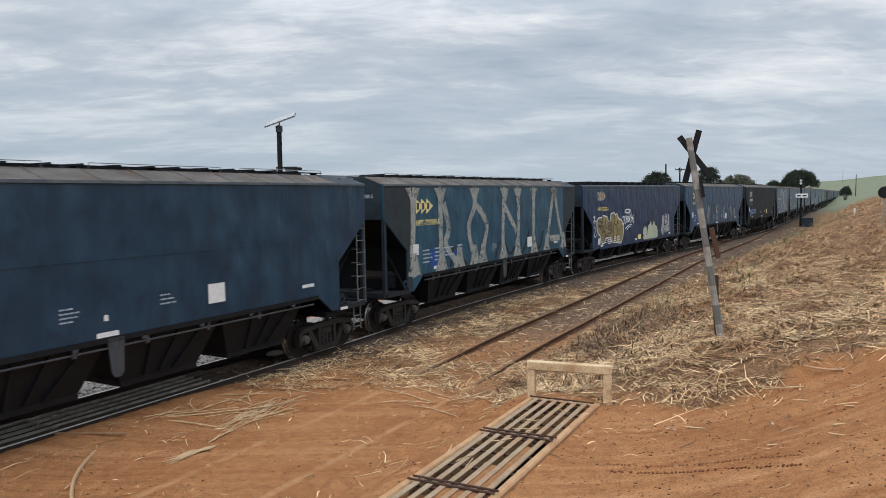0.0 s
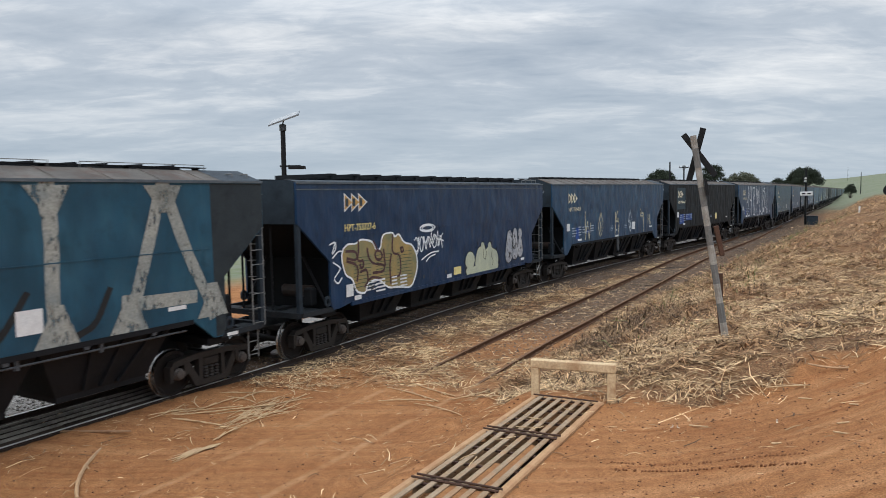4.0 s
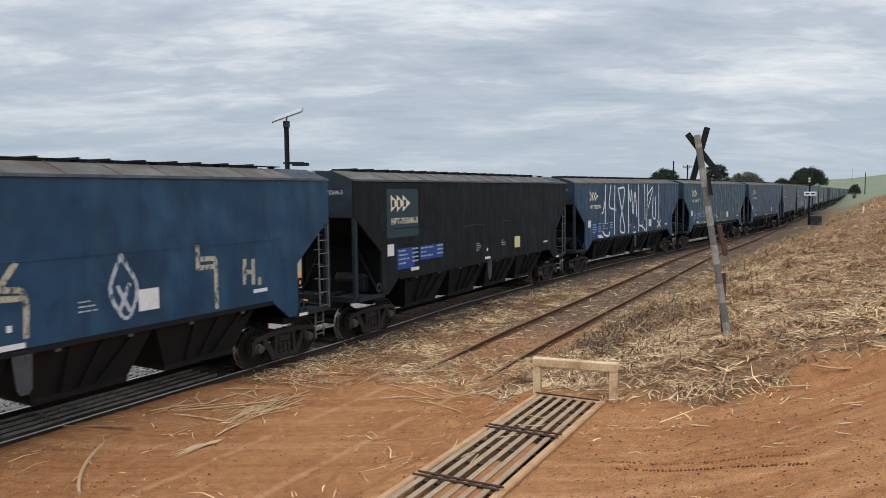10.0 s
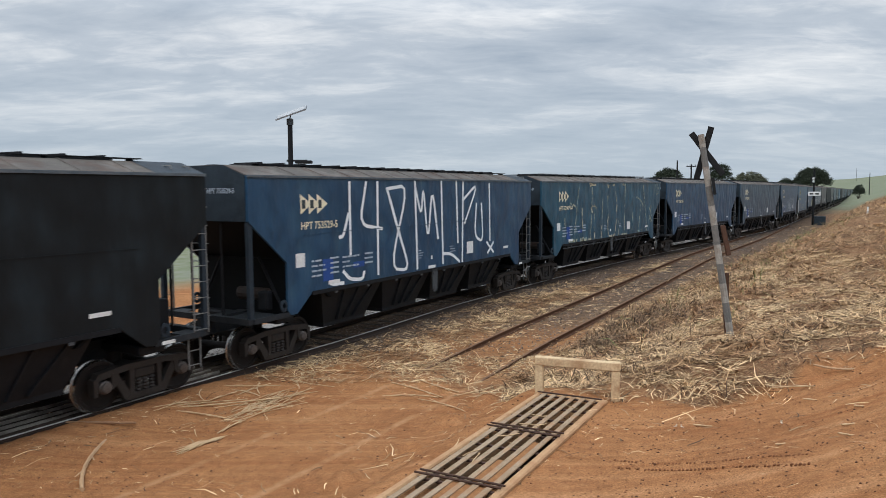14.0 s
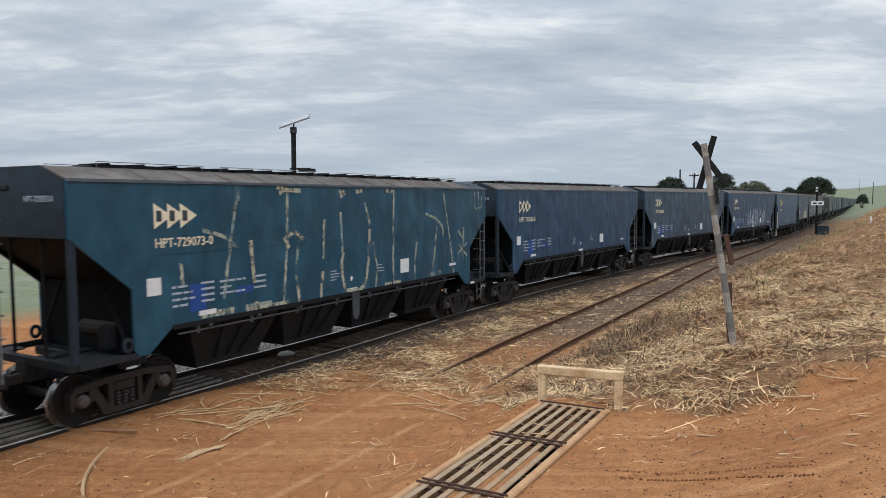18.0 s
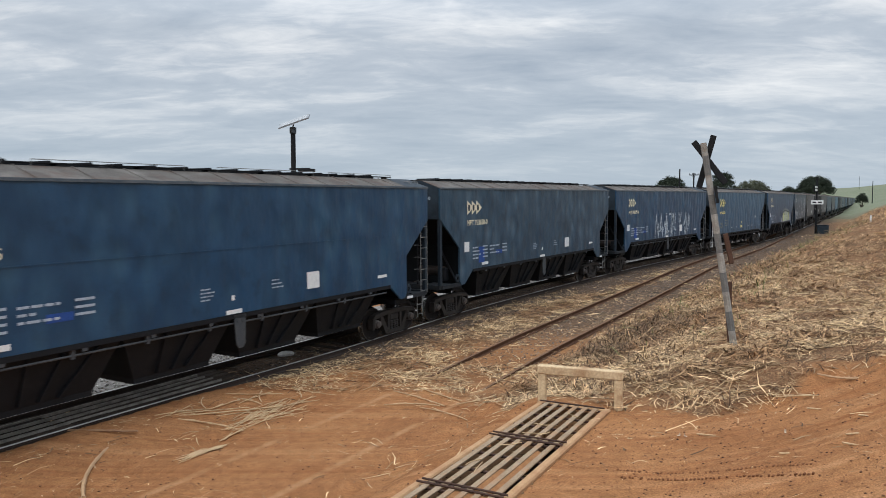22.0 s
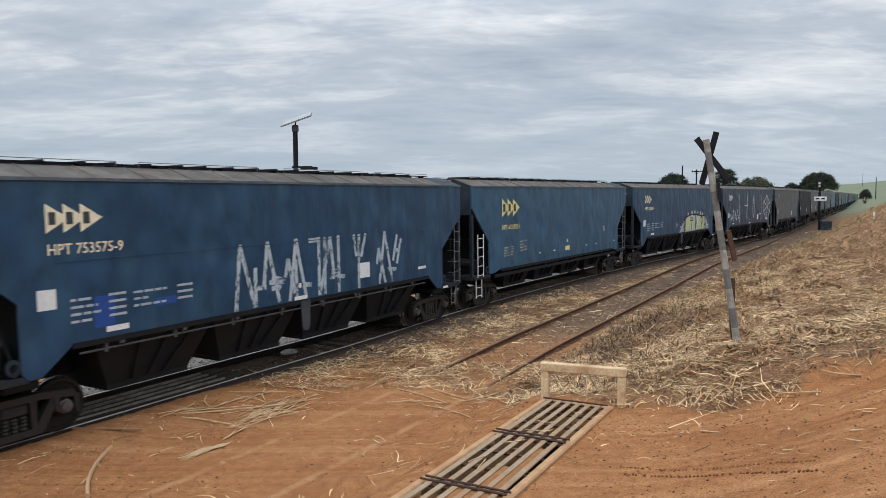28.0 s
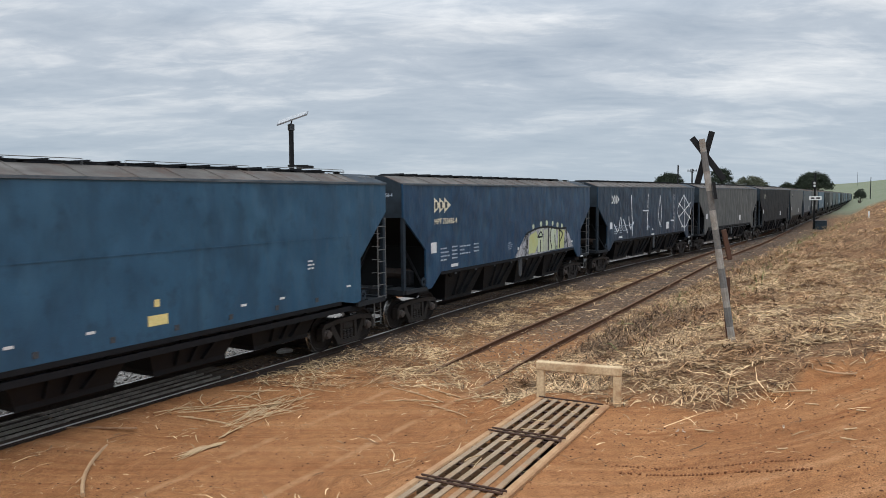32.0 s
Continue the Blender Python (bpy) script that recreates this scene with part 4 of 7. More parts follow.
def build_drain():
    """A roadside drain under three steel grates, in its own frame: x across, y away from the camera."""
    a, b = Vector((1.60, 12.03)), Vector((2.56, 11.68))
    far = (a + b) / 2
    way = Vector((2.05, 3.88)).normalized()
    rz = -math.degrees(math.atan2(way.x, way.y))
    zs = [ground_z(far.x - way.x * d, far.y - way.y * d) for d in (0.3, 4.2)]
    tilt = math.degrees(math.atan2(zs[0] - zs[1], 3.9))
    base = pose(far.x, far.y, zs[0] + 0.02, 0, 0, rz) @ pose(0, 0, 0, tilt, 0, 0)
    drain = thing("drain_channel", "concrete roadside drain channel caked with red dust", "drain", base)
    for sx in (-1, 1):
        bm = box(bmesh.new(), 0.50 if sx > 0 else -0.61, 0.62 if sx > 0 else -0.50, -6.6, 0.05, -0.9, 0.03, 0.02)
        part("drain_wall", bm, CONCRETE, drain)
    part("drain_wall", box(bmesh.new(), -0.66, 0.62, 0.05, 0.20, -0.7, 0.02, 0.02), CONCRETE, drain)
    # reaches past the walls, unseen, to close the gap below the ground
    part("drain_floor", box(bmesh.new(), -0.9, 2.6, -6.9, 1.5, -1.05, -0.93), DRAIN_SHADE, drain)
    rng = random.Random(5)
    for k in range(3):
        y1 = -0.02 - k * 2.12
        g = thing("drain_grate", "flat-bar steel grate dusted with red earth over a drain", "grate", base @ pose(rng.uniform(-0.02, 0.02), y1, 0.035, 0, 0, rng.uniform(-0.8, 0.8)), "drain grates")
        for i in range(6):
            x = -0.42 + i * 0.168
            bm = box(bmesh.new(), x - 0.039, x + 0.039, -2.04, 0.0, 0.0, 0.022, 0.004)
            part("flat_bar", bm, GRATE, g)
        for y in (-0.05, -0.72, -1.36, -1.98):
            part("cross_bar", box(bmesh.new(), -0.50, 0.50, y - 0.02, y + 0.02, -0.03, -0.002), RUST, g)
        for i, y0, y1 in ((4, -2.0, -0.35), (3, -2.0, -1.2)) if k == 1 else ((4, -2.0, 0.0), (3, -2.0, 0.0), (2, -1.0, 0.0)) if k == 2 else ():
            x = -0.42 + i * 0.168 + 0.084
            part("packed_earth", box(bmesh.new(), x - 0.052, x + 0.052, y0, y1, -0.06, 0.006, 0.006), EARTH_FILL, g, "red earth packed into a slot")
        for y in (-0.015, -2.025):
            part("end_bar", rod(bmesh.new(), (-0.56, y, 0.034), (0.56, y + rng.uniform(-0.03, 0.03), 0.034), 0.014, 6), RUST, g)
    # the low barrier at the drain's head
    pl, pr = Vector((1.63, 12.27)), Vector((2.87, 11.87))
    zl, zr = ground_z(pl.x, pl.y), ground_z(pr.x, pr.y)
    ang = -math.degrees(math.atan2(pr.y - pl.y, pr.x - pl.x)) * -1
    bar = thing("low_barrier", "low bleached concrete barrier of two posts and a beam", "barrier", pose(pl.x, pl.y, zl, 0, 0, ang))
    w = (pr - pl).length
    part("post", box(bmesh.new(), -0.068, 0.068, -0.07, 0.07, -0.25, 0.535, 0.012), TIMBER, bar)
    part("post", box(bmesh.new(), w - 0.068, w + 0.068, -0.07, 0.07, -0.25, 0.515, 0.012), TIMBER, bar)
    bm = box(bmesh.new(), -0.075, w + 0.075, -0.08, 0.08, 0.0, 0.145, 0.012)
    beam = part("beam", bm, TIMBER, bar, "pale beam worn along its top edge")
    beam.matrix_basis = pose(0, 0, 0.53, 0, -math.degrees(math.atan2(zr - zl - 0.02, w)) * 0.6, 0)


build_drain()

POLE_PAINT = material("faded white paint", (0.34, 0.32, 0.29), 0.75, 0.0, (0.20, 0.18, 0.155), grain=8, dirt=((0.13, 0.085, 0.058), 0.9))
POLE_DARK = material("faded black paint", (0.10, 0.098, 0.095), 0.75, 0.0, (0.17, 0.16, 0.15), grain=8)
BOARD = material("sooty sign back", (0.010, 0.011, 0.013), 0.7, 0.0, (0.019, 0.019, 0.020), grain=8, gloss=0.12)
STAKE = material("brown stake", (0.10, 0.048, 0.030), 0.8, 0.0, (0.06, 0.032, 0.022), grain=8)


def build_crossbuck():
    base, top = Vector((5.82, 14.36, 0.0)), Vector((5.19, 14.60, 5.19))
    base.z = ground_z(base.x, base.y) - 0.05
    q = (top - base).to_track_quat("Z", "Y")
    sign = thing("crossbuck_sign", "leaning level-crossing sign on a banded pole, seen from behind", "road sign", Matrix.LocRotScale(base, q, None))
    height = (top - base).length
    z, k = 0.0, 0
    while z < height:
        z1 = min(z + 0.40, height)
        r0, r1 = 0.070 - 0.008 * z / height, 0.070 - 0.008 * z1 / height
        bm = rod(bmesh.new(), (0, 0, z), (0, 0, z1), r0, 8, r1)
        part("pole_band", bm, POLE_PAINT if k % 2 == 0 else POLE_DARK, sign)
        z, k = z1, k + 1
    inv = Matrix.LocRotScale(base, q, None).inverted()
    for a, b in (((5.04, 14.74, 5.23), (5.66, 14.60, 4.37)), ((5.42, 14.66, 5.35), (5.16, 14.72, 4.29))):
        a, b = inv @ Vector(a), inv @ Vector(b)
        mid, way = (a + b) / 2, (b - a)
        front = q.inverted() @ Vector((0.12, 0.98, 0.0))
        wide = front.cross(way).normalized()
        m = Matrix((way.normalized(), wide, way.normalized().cross(wide))).transposed().to_4x4()
        m.translation = mid
        h = way.length / 2
        arm = part("sign_board", box(bmesh.new(), -h, h, -0.060, 0.060, -0.012, 0.012, 0.004), BOARD, sign, "dark back of a crossing board")
        arm.matrix_basis = m
    bm = box(bmesh.new(), -0.10, 0.10, -0.03, 0.03, 0.0, 0.34)
    clamp = part("clamp_plate", bm, BOARD, sign)
    clamp.matrix_basis = pose(0.10, 0.10, height - 1.25)
    plank = thing("wooden_plank", "brown weathered plank wired to the sign pole", "plank", pose(5.80, 14.56, 2.74, 0, -13, 0))
    part("board", box(bmesh.new(), -0.05, 0.05, -0.025, 0.025, -0.02, 0.62, 0.01), STAKE, plank)
    zz = ground_z(5.90, 14.62)
    stake = thing("marker_stake", "rust-brown pointed steel stake beside the sign pole", "stake", pose(5.85, 14.68, zz - 0.1, 0, -3, 0))
    bm = slab(bmesh.new(), [(-0.03, 0), (0.03, 0), (0.085, 1.42), (-0.085, 1.42)], -0.02, 0.02)
    part("blade", bm, STAKE, stake).matrix_basis = pose(0, 0, 0, 0, 0, 78)


build_crossbuck()


def build_solar_pole():
    z0 = ground_z(-6.82, 31.27)
    p = thing("solar_lamp_post", "dark post carrying a tilted solar panel beyond the train", "solar panel", pose(-6.82, 31.27, z0))
    top = 7.28 - z0
    part("post", rod(bmesh.new(), (0, 0, 0), (0.03, 0, top), 0.115, 10, 0.105), BOARD, p)
    part("collar", rod(bmesh.new(), (0.03, 0, top - 0.28), (0.03, 0, top - 0.02), 0.15, 10), BRACKET, p)
    arm = part("panel_bracket", bars(bmesh.new(), [(0.03, 0, top), (0.08, 0, top + 0.22)], 0.03, 6), BRACKET, p)
    bm = box(bmesh.new(), -0.70, 0.70, -0.38, 0.38, -0.03, 0.03)
    panel = part("solar_panel", bm, PANEL_BACK, p, "grey-backed solar panel")
    panel.matrix_basis = pose(0.10, 0, top + 0.25, 20, -19, 0)
    bm = box(bmesh.new(), -0.63, 0.63, -0.35, 0.35, 0.031, 0.036)
    part("cell_sheet", bm, CELLS, panel)
    part("equipment_box", box(bmesh.new(), 0.25, 0.95, -0.2, 0.2, 5.33 - z0, 5.46 - z0, 0.02), BOARD, p)
    part("box_arm", box(bmesh.new(), -0.15, 0.75, -0.03, 0.03, 5.42 - z0, 5.50 - z0), BOARD, p)


PANEL_BACK = material("grey panel back", (0.30, 0.32, 0.34), 0.6, 0.0, (0.20, 0.215, 0.23), grain=4)
# pale cell glass: the sky's reflection is put into its base colour
CELLS = material("dusty pale panel glass", (0.36, 0.37, 0.38), 0.45, 0.0, (0.29, 0.30, 0.31), grain=4, gloss=0.2)
build_solar_pole()


# ---- straw, stalks and stones ----
def straw_material(name, pale, dark, green=None, patchy=0.0, turn=0.62):
    m = bpy.data.materials.new(name)
    m.use_nodes = True
    n, l = m.node_tree.nodes, m.node_tree.links
    bs = n["Principled BSDF"]
    bs.inputs["Roughness"].default_value = 0.8
    bs.inputs["Specular IOR Level"].default_value = 0.2
    geo = n.new("ShaderNodeNewGeometry")
    ramp = n.new("ShaderNodeValToRGB")
    e = ramp.color_ramp.elements
    e[0].position, e[0].color = 0.0, (*dark, 1)
    e[1].position, e[1].color = 1.0, (*pale, 1)
    half = e.new(turn)
    half.color = tuple(0.5 * a + 0.5 * b for a, b in zip(dark, pale)) + (1,)
    if green:
        x = e.new(0.55)
        x.color = (*green, 1)
    l.new(geo.outputs["Random Per Island"], ramp.inputs[0])
    if not patchy:
        l.new(ramp.outputs[0], bs.inputs["Base Color"])
        return m
    # rotted red-brown patches among the pale ones
    tc = n.new("ShaderNodeTexCoord")
    rot = n.new("ShaderNodeTexNoise")
    rot.inputs["Scale"].default_value, rot.inputs["Detail"].default_value = 0.75, 4.0
    l.new(tc.outputs["Object"], rot.inputs["Vector"])
    span = n.new("ShaderNodeMapRange")
    span.inputs[1].default_value, span.inputs[2].default_value, span.inputs[4].default_value = 0.45, 0.60, patchy
    l.new(rot.outputs[0], span.inputs[0])
    stain = n.new("ShaderNodeMixRGB")
    stain.blend_type = "MULTIPLY"
    stain.inputs[2].default_value = (0.42, 0.30, 0.24, 1)
    l.new(span.outputs[0], stain.inputs[0])
    l.new(ramp.outputs[0], stain.inputs[1])
    l.new(stain.outputs[0], bs.inputs["Base Color"])
    return m


STRAW = straw_material("dry cane straw", (0.92, 0.655, 0.37), (0.050, 0.025, 0.014), None, 0.80, 0.50)
DEAD_GRASS = straw_material("dead grass", (0.78, 0.51, 0.275), (0.045, 0.023, 0.013), None, 0.90)
TWIG = straw_material("dark twigs", (0.19, 0.12, 0.075), (0.035, 0.023, 0.016))
VINE = straw_material("dead grey vines", (0.30, 0.185, 0.105), (0.026, 0.016, 0.010))
TUFT = straw_material("brown and olive tufts", (0.36, 0.27, 0.15), (0.060, 0.042, 0.024), (0.15, 0.135, 0.065))
WEED = straw_material("half-dry weeds", (0.30, 0.29, 0.12), (0.10, 0.12, 0.04), (0.17, 0.19, 0.07))


def blades(name, label, px, py, length, width, lift, seed, mat, base_up=0.0, sag=0.3, comb=0.0):
    """Bent ribbons: at (px, py) on the ground, each of a length and width; lift: how steeply they stand, in radians."""
    rng = np.random.RandomState(seed)
    n = len(px)
    a = rng.uniform(0, 2 * math.pi, n)
    if comb:
        # neighbours lie the same way, as tufts pressed down together
        a = np.where(rng.rand(n) < comb, fbm(px, py, 1.7, seed) * 4.0 + rng.normal(0, 0.35, n), a)
    pz = land(px, py)[0] + base_up * rng.rand(n) * np.clip(0.55 + fbm(px, py, 0.9, seed + 1) * 1.4, 0.05, 1.4)
    ex = np.stack([np.cos(a) * np.cos(lift), np.sin(a) * np.cos(lift), np.sin(lift)], -1)
    side = np.stack([-np.sin(a), np.cos(a), rng.uniform(-0.5, 0.5, n)], -1) * width[:, None] / 2
    p0 = np.stack([px, py, pz], -1)
    p1 = p0 + ex * length[:, None] * 0.5
    ex2 = ex.copy()
    ex2[:, 2] -= sag * rng.uniform(0.3, 1.3, n)
    bend = rng.uniform(-0.5, 0.5, n)
    ex2[:, 0] -= np.sin(a) * bend
    ex2[:, 1] += np.cos(a) * bend
    p2 = p1 + ex2 * length[:, None] * 0.5
    for p in (p1, p2):
        p[:, 2] = np.maximum(p[:, 2], land(p[:, 0], p[:, 1])[0] + 0.004)
    v = np.stack([p0 - side, p0 + side, p1 - side, p1 + side, p2 - side * 0.4, p2 + side * 0.4], 1).reshape(-1, 3)
    i = np.arange(n)[:, None] * 6
    f = np.concatenate([i + np.array([[0, 1, 3, 2]]), i + np.array([[2, 3, 5, 4]])])
    return tagged(sheet(name, v, f, mat), label, name.replace("_", " "), kind="stuff")


def scatter(n, x0, x1, y0, y1, seed, keep):
    """n random places in a rectangle, thinned by keep(straw, stones, u, x, y)."""
    rng = np.random.RandomState(seed)
    x, y = rng.uniform(x0, x1, n), rng.uniform(y0, y1, n)
    _, straw, stones, _ = land(x, y)
    ok = rng.rand(n) < keep(straw, stones, bank(x, y), x, y)
    return x[ok], y[ok], rng


def build_litter():
    # flat litter near the crossing
    clump = lambda x, y: np.clip(0.36 + fbm(x, y, 0.8, 21) * 1.5 + fbm(x, y, 3.2, 22) * 0.9, 0.03, 1)
    x, y, r = scatter(480000, -9, 15, 9, 32, 1, lambda s, st, u, x, y: np.where(u > -5.5, 1, 0.25) * np.clip(s, 0.015, 1) * clump(x, y) * np.where((u < -0.2) & (u > -2.8), np.where(y > 18, 0.06, 0.5), 1) * np.where((u < -2.8) & (y > 20), 0.35, 1))
    n = len(x)
    blades("straw_litter", "loose beige cane straw littering the ground", x, y, r.gamma(2.0, 0.08, n) + 0.06, r.uniform(0.006, 0.022, n), r.uniform(-0.05, 0.40, n), 2, STRAW, 0.10, 0.3, 0.55)
    # tangled dead grass on the bank
    x, y, r = scatter(150000, 0, 22, 10, 40, 3, lambda s, st, u, x, y: np.where(u > 0.2, 0.9, 0.0) * np.clip(s, 0, 1) * np.clip(0.25 + fbm(x, y, 2.0, 33) * 1.6, 0, 1))
    n = len(x)
    blades("dead_grass", "tangled dry brown grass on the bank", x, y, r.gamma(2.2, 0.10, n) + 0.08, r.uniform(0.006, 0.021, n), r.uniform(0.0, 0.8, n), 4, DEAD_GRASS, 0.20, 0.9, 0.75)
    # farther along the bank
    x, y, r = scatter(150000, 5, 75, 30, 125, 5, lambda s, st, u, x, y: np.where((u > -0.6) & (u < 16), 1, 0) * np.clip(0.45 + fbm(x, y, 2.6, 35) * 1.6, 0.03, 1))
    n = len(x)
    blades("far_grass", "dry grass and straw along the railway bank", x, y, r.gamma(2.0, 0.10, n) + 0.12, r.uniform(0.014, 0.040, n), r.uniform(0.0, 0.8, n), 6, DEAD_GRASS, 0.25, 0.7, 0.6)
    # taller brown tufts along the shoulder of the bank
    x, y, r = scatter(60000, 6, 50, 20, 90, 27, lambda s, st, u, x, y: np.where((u > 0.5) & (u < 3.6), 1, 0) * np.clip(fbm(x, y, 2.0, 81) * 2.6 + 0.25, 0, 1))
    n = len(x)
    blades("bank_tufts", "brown and olive grass tufts along the shoulder of the bank", x, y, r.gamma(3.0, 0.12, n) + 0.15, r.uniform(0.008, 0.017, n) * (0.5 + y * 0.011), r.uniform(0.5, 1.3, n), 28, TUFT, 0.02, 0.7, 0.5)
    x, y, r = scatter(9000, 4, 30, 16, 60, 7, lambda s, st, u, x, y: np.where((u > 0.3) & (u < 5), 1, 0) * np.clip(fbm(x, y, 2.4, 41) * 2.2, 0, 1))
    n = len(x)
    blades("weeds", "half-dry greenish weeds on the bank", x, y, r.gamma(2.5, 0.12, n) + 0.12, r.uniform(0.01, 0.025, n), r.uniform(0.5, 1.3, n), 8, WEED, 0.02, 0.6)
    # straw chips beside and between the tracks
    s, off = np.concatenate([r.uniform(-12, 75, 36000), r.uniform(-12, 26, 46000)]), r.uniform(1.15, 8.0, 82000)
    th = np.interp(s, ARC, _th)
    x, y = np.interp(s, ARC, LINE_X) + off * np.cos(th), np.interp(s, ARC, LINE_Y) - off * np.sin(th)
    inside = np.abs(bank(x, y) + 1.5) < 1.15
    beside = np.where((y > 18.5) & (off < 2.3), 0.15, 1)
    share = beside * np.clip(0.75 + fbm(x, y, 2.2, 61) * 1.3 - np.clip(y - 19, 0, 60) * 0.028, 0.05, 1) * np.where(inside & (y > 18), 0.16, 1)
    ok = (bank(x, y) < 0.4) & (y > 15.5) & (r.rand(len(x)) < share)
    x, y = x[ok], y[ok]
    n = len(x)
    blades("trackside_straw", "straw chips strewn beside the tracks", x, y, r.gamma(2.0, 0.075, n) + 0.05, r.uniform(0.5, 1.5, n) * (0.006 + y * 0.00045), r.uniform(0.0, 0.3, n), 16, STRAW, 0.04)
    # dark twigs and dead vines at the foot of the bank
    x, y, r = scatter(26000, 1.5, 16, 13, 36, 13, lambda s, st, u, x, y: np.where((u > 0.0) & (u < 3.2), 1, 0) * np.clip(0.15 + fbm(x, y, 2.6, 51) * 1.5 - (u - 1.0) * 0.1, 0, 1))
    n = len(x)
    blades("dark_twigs", "dark tangled twigs and dead vines on the bank", x, y, r.gamma(2.5, 0.11, n) + 0.10, r.uniform(0.006, 0.016, n), r.uniform(0.1, 1.1, n), 14, TWIG, 0.10, 0.9)
    # a dark heap of dead vines beside the siding
    s, off = r.uniform(51.5, 58, 7000), r.gamma(2.2, 0.42, 7000) + 1.75
    ax = np.arange(len(SIDE_X))
    th = np.interp(s, ax, SIDE_TH)
    x, y = np.interp(s, ax, SIDE_X) + off * np.cos(th), np.interp(s, ax, SIDE_Y) - off * np.sin(th)
    ok = r.rand(len(x)) < np.clip(0.5 + fbm(x, y, 1.5, 71) * 1.6, 0, 1)
    x, y = x[ok], y[ok]
    n = len(x)
    blades("dead_vines", "dark heap of dead vines beside the siding", x, y, r.gamma(2.5, 0.10, n) + 0.10, r.uniform(0.008, 0.020, n), r.uniform(0.0, 0.9, n), 18, VINE, 0.26, 0.9, 0.6)
    # bits of straw blown over the red earth
    x, y, r = scatter(5200, -9, 9, 6.5, 16, 9, lambda s, st, u, x, y: np.where(s < 0.5, 1, 0) * np.clip(0.25 + fbm(x, y, 2.0, 43) * 1.3 - np.clip(x, 0, 6) * 0.03, 0.02, 1))
    n = len(x)
    blades("straw_bits", "scattered bits of straw on red earth", x, y, r.gamma(1.8, 0.05, n) + 0.03, r.uniform(0.003, 0.009, n), r.uniform(0.0, 0.12, n), 10, STRAW, 0.008)


build_litter()


def build_stones():
    rng = np.random.RandomState(12)
    ico = [(0, 0, 1), (0.9, 0, 0.1), (0.2, 0.85, -0.1), (-0.75, 0.5, 0.15), (-0.7, -0.6, -0.05), (0.3, -0.9, 0.1), (0, 0, -0.8)]
    tri = [(0, 1, 2), (0, 2, 3), (0, 3, 4), (0, 4, 5), (0, 5, 1), (6, 2, 1), (6, 3, 2), (6, 4, 3), (6, 5, 4), (6, 1, 5)]
    ico, tri = np.array(ico), np.array(tri)

    def heap(name, label, x, y, size, mat, up=0.0):
        n = len(x)
        z = land(x, y)[0] + up
        a = rng.uniform(0, 6.28, n)
        c, s = np.cos(a)[:, None], np.sin(a)[:, None]
        v = ico[None] * rng.uniform(0.7, 1.3, (n, len(ico), 3)) * size[:, None, None] * np.array([1, 1, 0.7])
        v = np.stack([v[..., 0] * c - v[..., 1] * s + x[:, None], v[..., 0] * s + v[..., 1] * c + y[:, None], v[..., 2] + z[:, None]], -1)
        f = (np.arange(n)[:, None, None] * len(ico) + tri[None]).reshape(-1, 3)
        tagged(sheet(name, v.reshape(-1, 3), f, mat), label, "stones", kind="stuff")

    s = rng.uniform(-30, 75, 22000)
    off = np.clip(rng.normal(0, 1.25, 22000), -2.9, 2.9)
    off = off[(np.abs(np.abs(off) - 0.835) > 0.09)]
    s = s[:len(off)]
    ok = (np.interp(s, ARC, LINE_Y) - off * 0.5 > 17) | (off < -0.9)
    s, off = s[ok], off[ok]
    x = np.interp(s, ARC, LINE_X) + off * np.cos(np.interp(s, ARC, _th))
    y = np.interp(s, ARC, LINE_Y) - off * np.sin(np.interp(s, ARC, _th))
    heap("ballast", "dark grey-brown track ballast stones", x, y, rng.uniform(0.018, 0.045, len(x)), BALLAST, -0.005)
    s, off = rng.uniform(-28, 45, 9000), -rng.uniform(1.05, 3.0, 9000)
    x = np.interp(s, ARC, LINE_X) + off * np.cos(np.interp(s, ARC, _th))
    y = np.interp(s, ARC, LINE_Y) - off * np.sin(np.interp(s, ARC, _th))
    heap("pale_ballast", "pale grey ballast shoulder beyond the rails", x, y, rng.uniform(0.02, 0.05, len(x)), BALLAST_PALE, 0.01)
    k = rng.uniform(52, 120, 5000)
    off = rng.normal(0, 1.1, 5000)
    ax = np.arange(len(SIDE_X))
    x = np.interp(k, ax, SIDE_X) + off * np.cos(np.interp(k, ax, SIDE_TH))
    y = np.interp(k, ax, SIDE_Y) - off * np.sin(np.interp(k, ax, SIDE_TH))
    heap("siding_ballast", "earthy brown stones in the siding", x, y, rng.uniform(0.015, 0.04, len(x)), BALLAST)
    s, off = rng.uniform(-4, 60, 26000), rng.uniform(0.95, 6.5, 26000)
    x = np.interp(s, ARC, LINE_X) + off * np.cos(np.interp(s, ARC, _th))
    y = np.interp(s, ARC, LINE_Y) - off * np.sin(np.interp(s, ARC, _th))
    ok = (bank(x, y) < 0.1) & (rng.rand(26000) < np.where(off < 2.6, 1.0, 0.4))
    heap("loose_gravel", "dark gravel strewn between the two tracks", x[ok], y[ok], rng.uniform(0.012, 0.036, int(ok.sum())), BALLAST)
    x, y = rng.uniform(-8, 9, 7000), rng.uniform(6.5, 14.5, 7000)
    ok = rng.rand(7000) < np.where(x > 1.5, 1.0, 0.35)
    x, y = x[ok], y[ok]
    heap("earth_clods", "small clods of dark red earth", x, y, np.minimum(rng.gamma(1.6, 0.006, len(x)) + 0.005, 0.022), CLOD)


BALLAST_PALE = straw_material("pale ballast stones", (0.50, 0.48, 0.455), (0.07, 0.064, 0.06))
BALLAST = straw_material("ballast stones", (0.27, 0.22, 0.185), (0.038, 0.029, 0.025))
